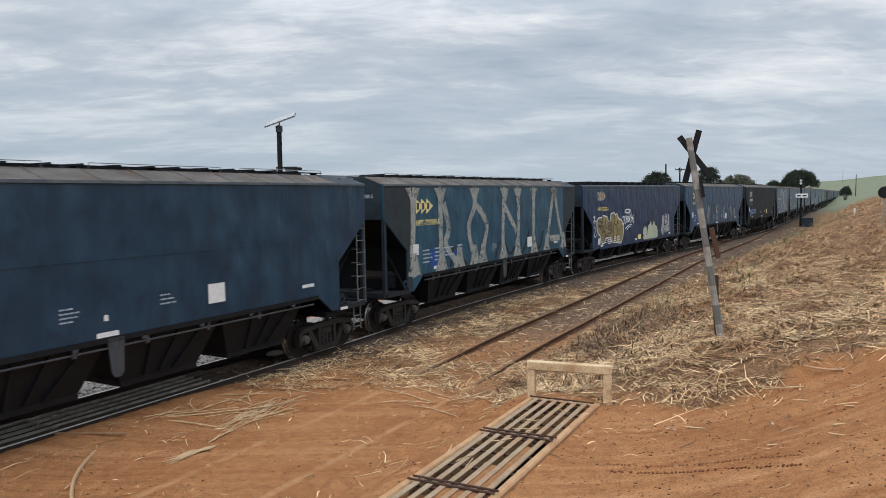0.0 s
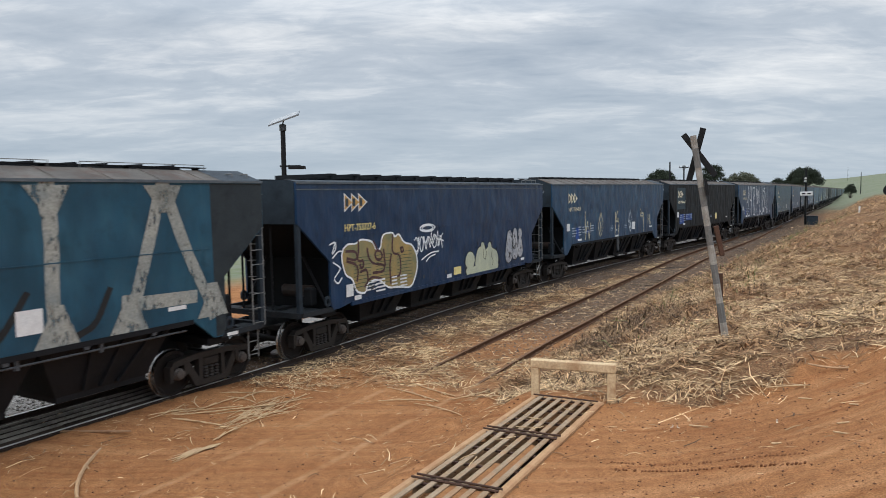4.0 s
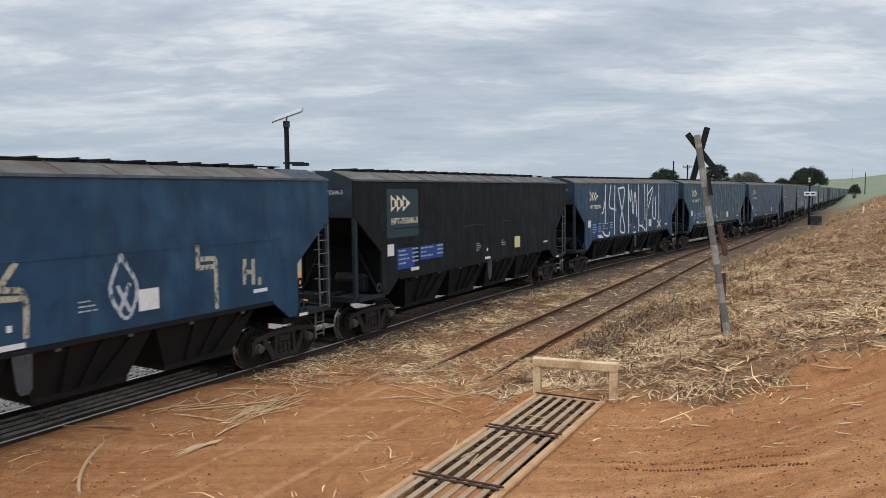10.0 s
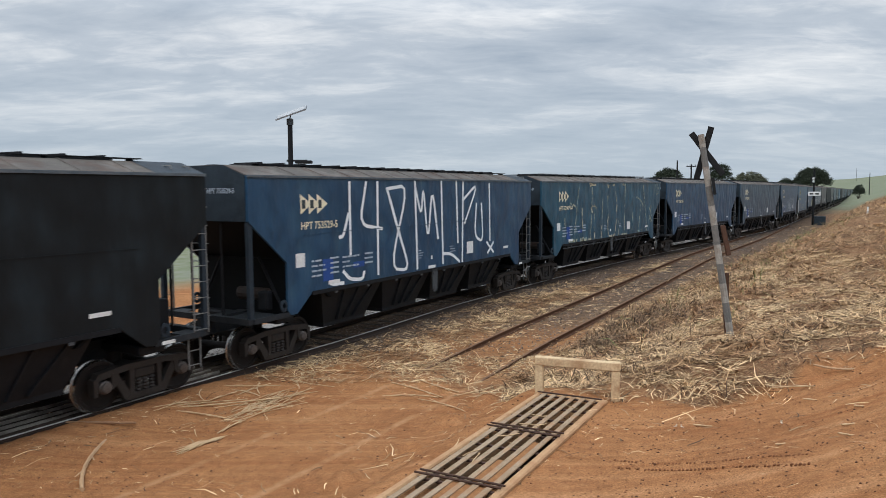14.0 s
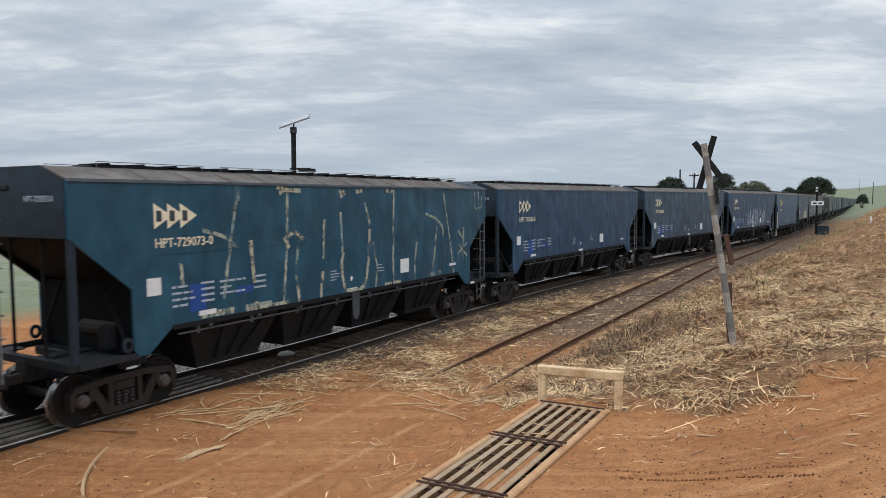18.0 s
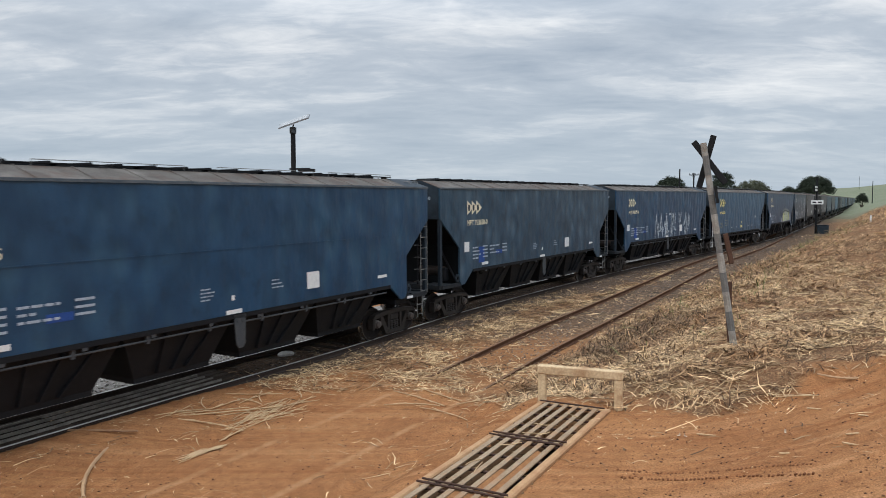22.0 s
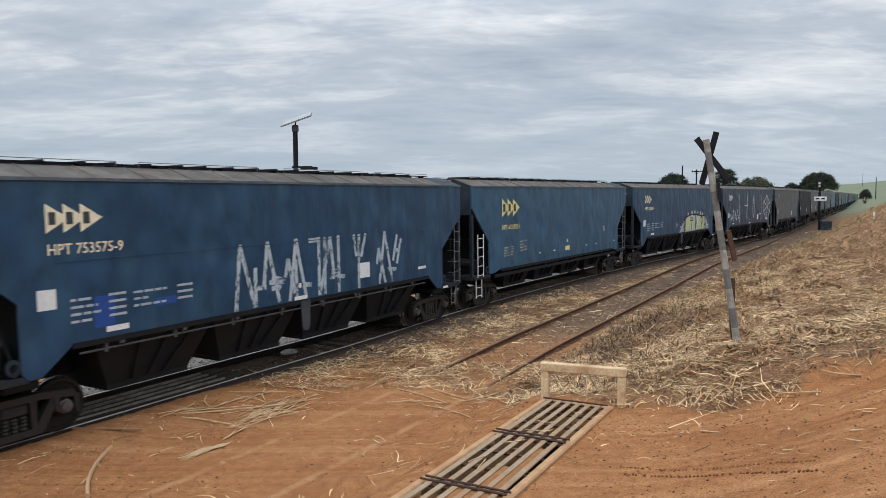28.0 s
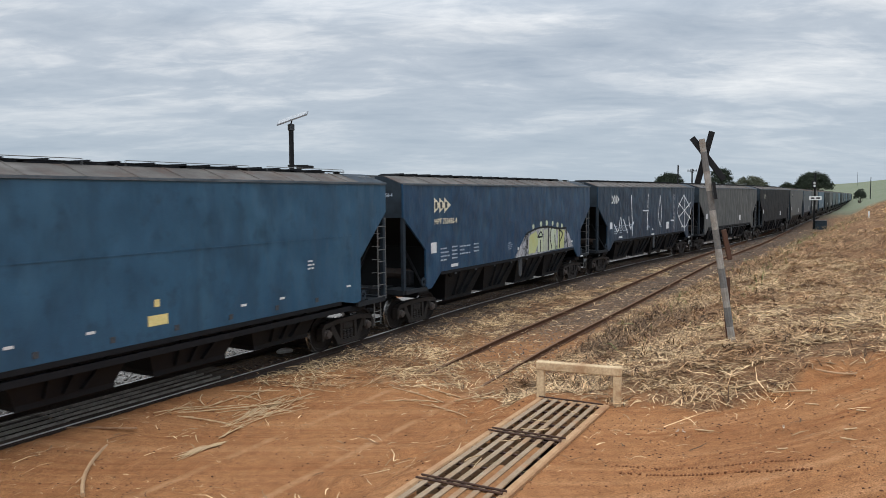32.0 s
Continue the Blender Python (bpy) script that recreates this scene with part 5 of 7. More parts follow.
CLOD = straw_material("red clods", (0.26, 0.112, 0.052), (0.050, 0.022, 0.013))
build_stones()


def stalk(x, y, rz, length, r=0.012, mat=None, curve=0.0, up=0.025, label="dry beige cane stalk lying on red earth"):
    """A single cane stalk: a knotted tube, lying on the ground."""
    bm = bmesh.new()
    n = max(3, int(length / 0.16))
    pts = [Vector((length * (i / n - 0.5), curve * (1 - (2 * i / n - 1) ** 2) * length, 0)) for i in range(n + 1)]
    rings = [[bm.verts.new(p + Vector((0, r * (1.15 if i % 2 else 0.9) * math.cos(k * math.pi / 3), r * (1.15 if i % 2 else 0.9) * math.sin(k * math.pi / 3)))) for k in range(6)] for i, p in enumerate(pts)]
    for a, b in zip(rings, rings[1:]):
        for k in range(6):
            bm.faces.new((a[k], a[(k + 1) % 6], b[(k + 1) % 6], b[k]))
    bm.faces.new(rings[0])
    bm.faces.new(rings[-1][::-1])
    root = thing("cane_stalk", label, "cane stalk", pose(x, y, ground_z(x, y) + up, 0, 0, rz), "cane stalks")
    part("stem", bm, mat or CANE, root)
    for k in range(2 if length > 0.7 else 0):
        a = pts[(k + 1) * n // 3]
        bm = bmesh.new()
        q = [a + Vector((0, 0, 0.006)), a + Vector((0.14, 0.02 * (1 - 2 * k), 0.012)), a + Vector((0.30, 0.07 * (1 - 2 * k), 0.004))]
        w = Vector((0, 0.012, 0))
        vs = [bm.verts.new(p + d) for p in q for d in (-w, w)]
        bm.faces.new((vs[0], vs[1], vs[3], vs[2]))
        bm.faces.new((vs[2], vs[3], vs[5], vs[4]))
        part("dry_leaf", bm, mat or CANE, root)
    return root


CANE = material("dry cane", (0.56, 0.40, 0.235), 0.75, 0.0, (0.38, 0.25, 0.14), grain=14, gloss=0.1)
CANE_PALE = material("pale brown bark", (0.46, 0.30, 0.17), 0.75, 0.0, (0.36, 0.22, 0.12), grain=14)
CANE_RED = material("dusty brown cane", (0.33, 0.19, 0.10), 0.75, 0.0, (0.22, 0.12, 0.07), grain=14)


def between(ax, ay, bx, by, **more):
    return stalk((ax + bx) / 2, (ay + by) / 2, math.degrees(math.atan2(by - ay, bx - ax)), math.hypot(bx - ax, by - ay), **more)


between(-6.92, 12.53, -5.61, 12.48, r=0.020, mat=CANE_RED, label="brown dusty stalk lying on red earth")
between(-5.87, 11.90, -5.24, 9.85, r=0.030, mat=CANE_PALE, curve=-0.06, label="curved brown strip of bark on red earth")
for k in range(13):
    d = (k - 6) * 0.011
    between(-4.47 + d + 0.05 * (k % 3), 11.28 - d + 0.07 * (k % 4), -3.96 + 1.5 * d, 12.09 + d - 0.05 * (k % 3), r=0.0055, curve=0.012 * (k - 6), up=0.015 + 0.004 * (k % 3), label="dry cane stalk in a small sheaf")
between(-6.09, 13.36, -3.41, 14.23, r=0.014, curve=-0.02)
between(-5.75, 13.52, -4.05, 14.10, r=0.010, curve=0.015)
between(-5.71, 13.50, -4.10, 12.93, r=0.014, curve=0.05)
rngb = random.Random(77)
for k in range(16):
    ax, ay = -4.10 + rngb.uniform(-0.12, 0.30), 12.95 + rngb.uniform(-0.20, 0.60)
    bx, by = -3.15 + rngb.uniform(-0.45, 0.40), 14.45 + rngb.uniform(-0.60, 0.75)
    between(ax, ay, bx, by, r=rngb.uniform(0.004, 0.008), curve=rngb.uniform(-0.10, 0.10), up=0.02 + 0.004 * (k % 5), label="dry cane stalk in a loose tangled bundle")
between(-4.06, 12.22, -3.84, 12.90, r=0.012)
between(-4.00, 12.30, -3.80, 12.92, r=0.009, curve=0.06)
between(-5.20, 15.08, -3.60, 15.05, r=0.010, curve=-0.03)
between(-4.77, 14.87, -3.86, 14.34, r=0.010, curve=0.08)
between(-4.60, 13.70, -3.30, 13.95, r=0.009, curve=0.10)
between(5.0, 10.75, 6.3, 10.75, r=0.010, curve=0.06)
rngs = random.Random(31)
for _ in range(28):
    px = rngs.uniform(-5.5, 1.5)
    stalk(px, float(np.interp(px, STRAW_X, STRAW_Y)) + rngs.uniform(-2.0, 2.5), rngs.uniform(0, 180), rngs.uniform(0.4, 1.3), rngs.uniform(0.006, 0.012), None, rngs.uniform(-0.08, 0.08), 0.03, "dry beige cane stalk among loose straw")

# single sticks, chips and a pale arched branch on the road
for a, b, c, d in ((4.12, 11.78, 4.23, 11.55), (4.70, 11.81, 4.71, 11.51), (4.59, 11.70, 4.67, 11.53), (4.85, 8.55, 5.03, 8.59), (5.39, 9.23, 5.50, 9.19), (5.22, 10.23, 5.45, 10.15),
                   (4.67, 8.31, 4.84, 8.20), (4.06, 8.59, 4.19, 8.60), (3.61, 10.20, 3.86, 10.12), (-1.24, 15.55, -0.10, 14.37), (-0.69, 15.84, 0.25, 14.73), (-0.72, 14.57, -0.20, 14.40), (-7.6, 13.2, -7.9, 13.9)):
    between(a, b, c, d, r=0.011, curve=rngs.uniform(-0.06, 0.06), up=0.02, label="short dry cane stick on the ground")
between(5.85, 11.18, 6.45, 10.90, r=0.016, mat=CANE_PALE, curve=-0.22, up=0.03, label="pale arched branch on red earth")
for k in range(9):
    v = rngs.uniform(0.6, 3.9)
    stalk(2.08 - 0.467 * v + rngs.uniform(-0.3, 0.3), 11.855 - 0.884 * v, rngs.uniform(0, 180), rngs.uniform(0.18, 0.45), 0.007, None, rngs.uniform(-0.1, 0.1), 0.09, "bit of dry cane lying on the grate")
SCRAP = material("dusty cream scrap", (0.60, 0.50, 0.40), 0.8, 0.0, (0.45, 0.34, 0.24), grain=20, gloss=0.1)
for x, y, rz in ((3.38, 10.29, 20), (4.54, 9.44, 70), (3.46, 10.22, 130)):
    chip = thing("white_scrap", "small bent white scrap on red earth", "scrap", pose(x, y, ground_z(x, y) + 0.012, 0, 0, rz), "white scraps")
    bm = box(bmesh.new(), -0.022, 0.022, -0.012, 0.012, 0.0, 0.004)
    box(bm, 0.019, 0.023, -0.012, 0.012, 0.0, 0.035)
    part("scrap_sheet", bm, SCRAP, chip)


def build_tyre_prints():
    """Two rows of raised tyre lugs, the prints' shadows put into their dark colour."""
    rng = random.Random(17)
    bm = bmesh.new()
    for row, tall in ((((2.16, 8.70), (3.35, 8.22), (4.06, 7.64)), 0.018), (((2.17, 8.99), (3.85, 8.27), (4.24, 7.91)), 0.010)):
        for (ax, ay), (bx, by) in zip(row, row[1:]):
            d = math.hypot(bx - ax, by - ay)
            for i in range(int(d / 0.045)):
                f = i * 0.045 / d
                x, y = ax + (bx - ax) * f + rng.uniform(-0.008, 0.008), ay + (by - ay) * f + rng.uniform(-0.008, 0.008)
                if rng.random() < 0.12:
                    continue
                m = pose(x, y, ground_z(x, y), 0, 0, math.degrees(math.atan2(by - ay, bx - ax)) + rng.uniform(-12, 12))
                for v in box(bm, -0.012, 0.012, -0.030 * rng.uniform(0.4, 1), 0.030 * rng.uniform(0.4, 1), -0.01, tall * rng.uniform(0.2, 1.0)).verts[-8:]:
                    v.co = m @ v.co
    me = bpy.data.meshes.new("tyre_prints")
    bm.to_mesh(me)
    me.materials.append(PRINT_SHADOW)
    tagged(new("tyre_prints", me), "two rows of tyre lug prints, shadow-dark on red earth", "tyre prints", kind="stuff")


# the tread's thin shadows, as a darker earth colour
PRINT_SHADOW = material("damp dark earth", (0.11, 0.045, 0.022), 0.95, 0.0, (0.17, 0.07, 0.032), grain=20, gloss=0.05)
build_tyre_prints()


def build_rock():
    """A pale lump of stone between the rails."""
    rng = random.Random(8)
    rock = thing("pale_rock", "pale grey lump of stone between the rails", "rock", pose(-4.49, 19.27, ground_z(-4.49, 19.27) - 0.02, 0, 0, 25))
    bm = bmesh.new()
    bmesh.ops.create_icosphere(bm, subdivisions=2, radius=1.0)
    for v in bm.verts:
        k = rng.uniform(0.82, 1.12)
        v.co = Vector((v.co.x * 0.24 * k, v.co.y * 0.15 * k, 0.06 + v.co.z * 0.09 * k))
    part("stone", bm, ROCK, rock)


ROCK = material("pale limestone", (0.78, 0.76, 0.73), 0.9, 0.0, (0.55, 0.53, 0.50), grain=9, bump=0.4)
build_rock()

# ---- beyond the train ----
LEAF = straw_material("dark tree leaves", (0.046, 0.058, 0.037), (0.020, 0.028, 0.019))
LEAF_PALE = straw_material("dusty tree leaves", (0.12, 0.125, 0.085), (0.055, 0.062, 0.040))
BARK = material("grey-brown bark", (0.10, 0.08, 0.065), 0.9, 0.0, (0.06, 0.05, 0.04), grain=3)


def tree(x, y, top, spread, trunk, seed, leaf=None, label="", flat=0.55, density=1.0, low=0.30):
    """A tapered trunk, forked limbs, and a crown of leaf clumps with gaps and an uneven outline."""
    rng = np.random.RandomState(seed)
    spread *= 0.80
    z0 = ground_z(x, y)
    t = thing("tree", label, "tree", pose(x, y, z0), "trees behind the line")
    h = top - z0
    bm = rod(bmesh.new(), (0, 0, -0.3), (0.1, 0, h * low), trunk, 8, trunk * 0.75)
    part("trunk", bm, BARK, t)
    heads = []
    for k in range(9):
        a = k * 2.4 + rng.uniform(-0.4, 0.4)
        rr = spread * rng.uniform(0.25, 0.85)
        tip = Vector((rr * math.cos(a), rr * math.sin(a), h * (1 - flat * 0.5) - (rr / spread) ** 2 * h * flat * 0.45 + rng.uniform(-0.3, 0.3)))
        elbow = Vector((tip.x * 0.4, tip.y * 0.4, h * (low + 0.22)))
        bm = rod(bmesh.new(), (0.1, 0, h * low * 0.95), elbow, trunk * 0.5, 6, trunk * 0.33)
        rod(bm, elbow, tip, trunk * 0.33, 6, trunk * 0.1)
        part("limb", bm, BARK, t)
        heads.append(tip)
    pts = []
    for k in range(int(300 * density)):
        a, rr = rng.uniform(0, 6.283), math.sqrt(rng.rand()) * spread
        dome = math.sqrt(max(0.0, 1 - (rr / spread) ** 2 * 0.95))
        zc = h * low * 1.05 + (h * (1 - low * 1.05)) * (dome * rng.uniform(0.55, 0.98) + (1 - dome) * 0.30)
        c = np.array([rr * math.cos(a), rr * math.sin(a), zc])
        pts.append(c + rng.normal(0, 1, (80, 3)) * np.array([0.10, 0.10, 0.06]) * spread * rng.uniform(0.6, 1.2))
    p = np.concatenate(pts)
    p[:, 2] = np.minimum(p[:, 2], h * 1.02)
    n = len(p)
    size = rng.uniform(0.12, 0.26, n)[:, None] * spread / 5.5
    u = rng.normal(0, 1, (n, 3))
    u /= np.linalg.norm(u, axis=1)[:, None]
    w = np.cross(u, rng.normal(0, 1, (n, 3)))
    w /= np.linalg.norm(w, axis=1)[:, None]
    v = np.stack([p - u * size, p + w * size * 0.5, p + u * size, p - w * size * 0.5], 1).reshape(-1, 3)
    crown = sheet("crown", v, np.arange(n * 4).reshape(-1, 4), leaf or LEAF)
    crown.parent = t
    return t


tree(59.4, 191.0, 10.3, 4.9, 0.35, 1, label="dark green round tree behind the railway")
tree(71.5, 186.8, 11.6, 4.0, 0.35, 2, label="dark scrubby tree behind the railway", density=0.7)
tree(78.3, 184.1, 8.9, 5.6, 0.35, 3, LEAF_PALE, "pale flat-topped tree behind the railway", 0.35, 0.6)
tree(86.2, 180.6, 7.2, 3.2, 0.3, 4, label="low dark tree behind the railway")
tree(91.2, 177.8, 9.7, 4.9, 0.45, 5, label="large dark round tree behind the railway", density=1.4)
tree(150.2, 259.8, 6.2, 2.5, 0.25, 6, LEAF, "dark bush-like tree beside the far end of the line", 0.7, 1.0, 0.0)


def utility_pole(x, y, top, arm, label):
    z0 = ground_z(x, y)
    p = thing("utility_pole", label, "utility pole", pose(x, y, z0), "utility poles")
    part("pole", rod(bmesh.new(), (0, 0, 0), (0, 0, top - z0), 0.17, 8, 0.12), BOARD, p)
    if arm:
        part("cross_arm", box(bmesh.new(), -arm, arm, -0.06, 0.06, top - z0 - 0.45, top - z0 - 0.30), BOARD, p)
        for s in (-0.85, -0.3, 0.3, 0.85):
            part("insulator", rod(bmesh.new(), (s * arm, 0, top - z0 - 0.3), (s * arm, 0, top - z0 - 0.05), 0.05, 6), BRACKET, p)
            part("brace", rod(bmesh.new(), (s * arm * 0.5, 0, top - z0 - 0.42), (0, 0, top - z0 - 0.9), 0.03, 5), BOARD, p)
    return p


utility_pole(40.0, 123.7, 9.3, 0, "plain dark pole behind the railway")
utility_pole(42.2, 123.0, 8.6, 0.85, "dark utility pole with a cross-arm")
utility_pole(447.9, 780.6, 28.0, 0, "thin mast on the distant hillside")
utility_pole(160.0, 270.0, 10.5, 0, "thin pole beside the far road")


def build_signal():
    z0 = ground_z(43.8, 84.9)
    s = thing("signal_mast", "black railway signal mast with a white name board", "signal", pose(43.75, 84.95, z0))
    part("mast", rod(bmesh.new(), (0, 0, 0), (0, 0, 6.6 - z0), 0.13, 8, 0.10), BOARD, s)
    head = part("signal_head", box(bmesh.new(), -0.30, 0.12, -0.14, 0.14, 4.85 - z0, 5.65 - z0, 0.04), BOARD, s, "black signal head with pale hoods")
    for z in (5.08, 5.42):
        part("hood", lathe(bmesh.new(), [(-0.32, 0.12), (-0.14, 0.13), (-0.14, 0.10), (-0.32, 0.09)], 12, "Y"), WHITE, head).matrix_basis = pose(-0.16, 0, z - z0)
    m = pose(0, -0.16, 3.62 - z0, 0, 0, -20)
    sign = part("name_board", box(bmesh.new(), -0.66, 0.66, -0.02, 0.02, -0.24, 0.24, 0.01), WHITE, s, "white board with two dark bars")
    sign.matrix_basis = m
    for x in (-0.30, 0.30):
        part("dark_bar", box(bmesh.new(), x - 0.20, x + 0.20, -0.032, -0.022, -0.09, 0.09), BOARD, sign)
    zc = ground_z(44.6, 84.3)
    c = thing("equipment_cabinet", "dark blue lineside equipment cabinet", "cabinet", pose(44.25, 84.3, zc - 0.1, 0, 0, -25))
    part("body", box(bmesh.new(), -0.60, 0.60, -0.4, 0.4, 0.0, 1.10, 0.02), END_PAINT, c)
    part("lid", box(bmesh.new(), -0.64, 0.64, -0.45, 0.45, 1.10, 1.15, 0.01), END_PAINT, c)
    part("door", box(bmesh.new(), -0.54, 0.54, -0.425, -0.40, 0.10, 1.04, 0.005), END_PAINT, c)


build_signal()
zz = ground_z(33.6, 56.8)
marker = thing("marker_post", "small white marker post in dry grass", "post", pose(33.6, 56.8, zz))
part("post", box(bmesh.new(), -0.05, 0.05, -0.05, 0.05, -0.2, 2.70 - zz, 0.01), WHITE, marker)
zz = ground_z(21.38, 33.81)
disc = thing("round_road_sign", "round road sign on a post, its dark back to the railway", "road sign", pose(21.40, 33.81, zz))
part("post", rod(bmesh.new(), (0, 0, -0.1), (0, 0, 4.2 - zz), 0.04, 8), POLE_PAINT, disc)
part("sign_disc", lathe(bmesh.new(), [(-0.012, 0.01), (-0.012, 0.29), (0.012, 0.29), (0.012, 0.01)], 24, "Y"), BOARD, disc).matrix_basis = pose(0, -0.06, 3.97 - zz, 0, 0, -30)

# ---- markings and graffiti on the wagons, in each wagon's own (y, z) on its near side ----
FACE = HALF + 0.006
SLATE = material("slate grey end paint", (0.036, 0.046, 0.052), 0.6, 0.0, (0.022, 0.030, 0.036), grain=2, dirt=((0.014, 0.018, 0.022), 0.6), gloss=0.2)
SCRAPED = material("scraped grey letter paint", (0.36, 0.36, 0.32), 0.75, 0.0, (0.25, 0.27, 0.255), grain=1.6, spread=0.4, fine=22, dirt=((0.16, 0.20, 0.21), 0.5), worn=0.02)
SCRATCH = material("scraped yellow paint", (0.48, 0.47, 0.34), 0.75, 0.0, (0.20, 0.28, 0.28), grain=2.5, spread=0.3, fine=22, dirt=((0.07, 0.15, 0.19), 0.8), worn=0.30)
BEIGE = material("beige brush paint", (0.47, 0.42, 0.27), 0.7, 0.0, (0.36, 0.38, 0.34), grain=3, fine=25, worn=0.25)
SPRAY = material("white spray paint", (0.84, 0.86, 0.86), 0.65, 0.0, (0.68, 0.72, 0.75), grain=3, fine=25)
GREY_PAINT = material("grey brush paint", (0.47, 0.53, 0.57), 0.65, 0.0, (0.36, 0.42, 0.46), grain=3, fine=25, worn=0.1)
OCHRE = material("ochre graffiti fill", (0.40, 0.27, 0.10), 0.7, 0.0, (0.20, 0.20, 0.105), grain=1.6, spread=0.3, streak=((0.26, 0.24, 0.13), 0.7))
ORANGE = material("orange logo paint", (0.60, 0.36, 0.12), 0.6, 0.0, (0.50, 0.30, 0.10), grain=6)
MAROON = material("maroon graffiti line", (0.115, 0.060, 0.062), 0.7, 0.0, (0.06, 0.03, 0.03), grain=4)
LIME = material("pale green graffiti fill", (0.50, 0.56, 0.30), 0.7, 0.0, (0.56, 0.60, 0.52), grain=2, spread=0.4)
CREAM = material("cream graffiti fill", (0.56, 0.57, 0.40), 0.7, 0.0, (0.40, 0.43, 0.34), grain=3, streak=((0.34, 0.37, 0.30), 0.8))
PISTACHIO = material("yellow-green graffiti fill", (0.52, 0.50, 0.20), 0.7, 0.0, (0.48, 0.55, 0.30), grain=2)
OLIVE = material("olive graffiti hatching", (0.13, 0.15, 0.075), 0.7, 0.0, (0.09, 0.11, 0.06), grain=4)
LILAC = material("greyish lilac graffiti fill", (0.50, 0.49, 0.50), 0.7, 0.0, (0.34, 0.345, 0.37), grain=3.5, fine=18, dirt=((0.20, 0.22, 0.25), 1.0), worn=0.06)
TAR = material("black graffiti line", (0.012, 0.014, 0.016), 0.6, 0.0, (0.02, 0.02, 0.02), grain=4)
PATCH = material("bright blue stencil patch", (0.018, 0.075, 0.30), 0.55, 0.0, (0.020, 0.060, 0.22), grain=5)
PALE_TEXT = material("pale blue-grey stencil", (0.42, 0.48, 0.55), 0.6, 0.0, (0.28, 0.34, 0.41), grain=7)
GREY_PATCH = material("dull teal primer patch", (0.030, 0.058, 0.074), 0.6, 0.0, (0.022, 0.044, 0.058), grain=3)


def strokes_bm(lines, width, x=FACE):
    """Flat brush strokes: each line of (y, z) points becomes one band of that width with blunt ends."""
    bm = bmesh.new()
    rng = random.Random(7)
    for k, line in enumerate(lines):
        n, pairs, w = len(line), [], width / 2
        for i, (y, z) in enumerate(line):
            (ya, za), (yb, zb) = line[max(i - 1, 0)], line[min(i + 1, n - 1)]
            d = math.hypot(yb - ya, zb - za) or 1e-3
            uy, uz = (yb - ya) / d, (zb - za) / d
            e = width * 0.3 * ((i == n - 1) - (i == 0))
            w = 0.6 * w + 0.4 * width / 2 * rng.uniform(0.75, 1.25)
            pairs.append([bm.verts.new((x + 0.0012 * (k % 4), y + uy * e - uz * s * w, z + uz * e + uy * s * w)) for s in (1, -1)])
        for p, q in zip(pairs, pairs[1:]):
            bm.faces.new((p[0], q[0], q[1], p[1]))
    return bm


def rounded(line):
    """Cut the corners of a stroke twice, keeping its ends."""
    for _ in range(2 if len(line) > 2 else 0):
        out = [line[0]]
        for (a, b), (c, d) in zip(line, line[1:]):
            out += [(a * 0.8 + c * 0.2, b * 0.8 + d * 0.2), (a * 0.2 + c * 0.8, b * 0.2 + d * 0.8)]
        line = out + [line[-1]]
    return line


def capsules(root, mat, shapes, rim, x):
    """Bubble shapes: each runs from one round end to the other, with a dark rim behind it."""
    for k, (y0, z0, r0, y1, z1, r1) in enumerate(shapes):
        for grow, m, xx in ((rim, TAR, x), (0.0, mat, x + 0.003)):
            a = math.atan2(z1 - z0, y1 - y0)
            pts = [(y0 + (r0 + grow) * math.cos(a + math.pi / 2 + i * math.pi / 9), z0 + (r0 + grow) * math.sin(a + math.pi / 2 + i * math.pi / 9)) for i in range(10)]
            pts += [(y1 + (r1 + grow) * math.cos(a - math.pi / 2 + i * math.pi / 9), z1 + (r1 + grow) * math.sin(a - math.pi / 2 + i * math.pi / 9)) for i in range(10)]
            part("bubble_rim" if grow else "bubble_letter", fill_bm(tuple((y, max(z, 1.285)) for y, z in pts), xx + 0.0004 * k), m, root)


def brush(root, mat, lines, width, x=FACE):
    """Each stroke of a graffiti is a part of its own."""
    for k, line in enumerate(lines):
        line = rounded(line)
        part("paint_stroke", strokes_bm((line,), width, x + 0.0012 * (k % 4)), mat, root)


def fill_bm(outline, x=FACE):
    bm = bmesh.new()
    pts = outline[:-1] if outline[0] == outline[-1] else outline
    bm.faces.new([bm.verts.new((x, y, z)) for y, z in pts])
    bmesh.ops.triangulate(bm, faces=bm.faces[:])
    return bm


def plate(root, name, mat, y0, y1, z0, z1, x=FACE, label=""):
    return part(name, box(bmesh.new(), x - 0.004, x + 0.004, y0, y1, z0, z1), mat, root, label)


LETTERS = {}


def lettering(root, text, mat, y, z, size, m=None):
    if text not in LETTERS:
        cu = bpy.data.curves.new("lettering", "FONT")
        cu.body, cu.size, cu.extrude, cu.resolution_u = text, 1.0, 0.002, 2
        cu.offset = 0.012
        ob = bpy.data.objects.new("lettering", cu)
        LETTERS[text] = bpy.data.meshes.new_from_object(ob)
        bpy.data.objects.remove(ob)
    me = LETTERS[text].copy()
    me.materials.clear()
    me.materials.append(mat)
    o = new("wagon_number", me)
    o.parent = root
    turn = Matrix(((0, 0, 1, 0), (1, 0, 0, 0), (0, 1, 0, 0), (0, 0, 0, 1)))
    o.matrix_basis = (m or pose(FACE + 0.004, y, z)) @ turn @ Matrix.Diagonal((size * 0.92, size, 1, 1))
    return o


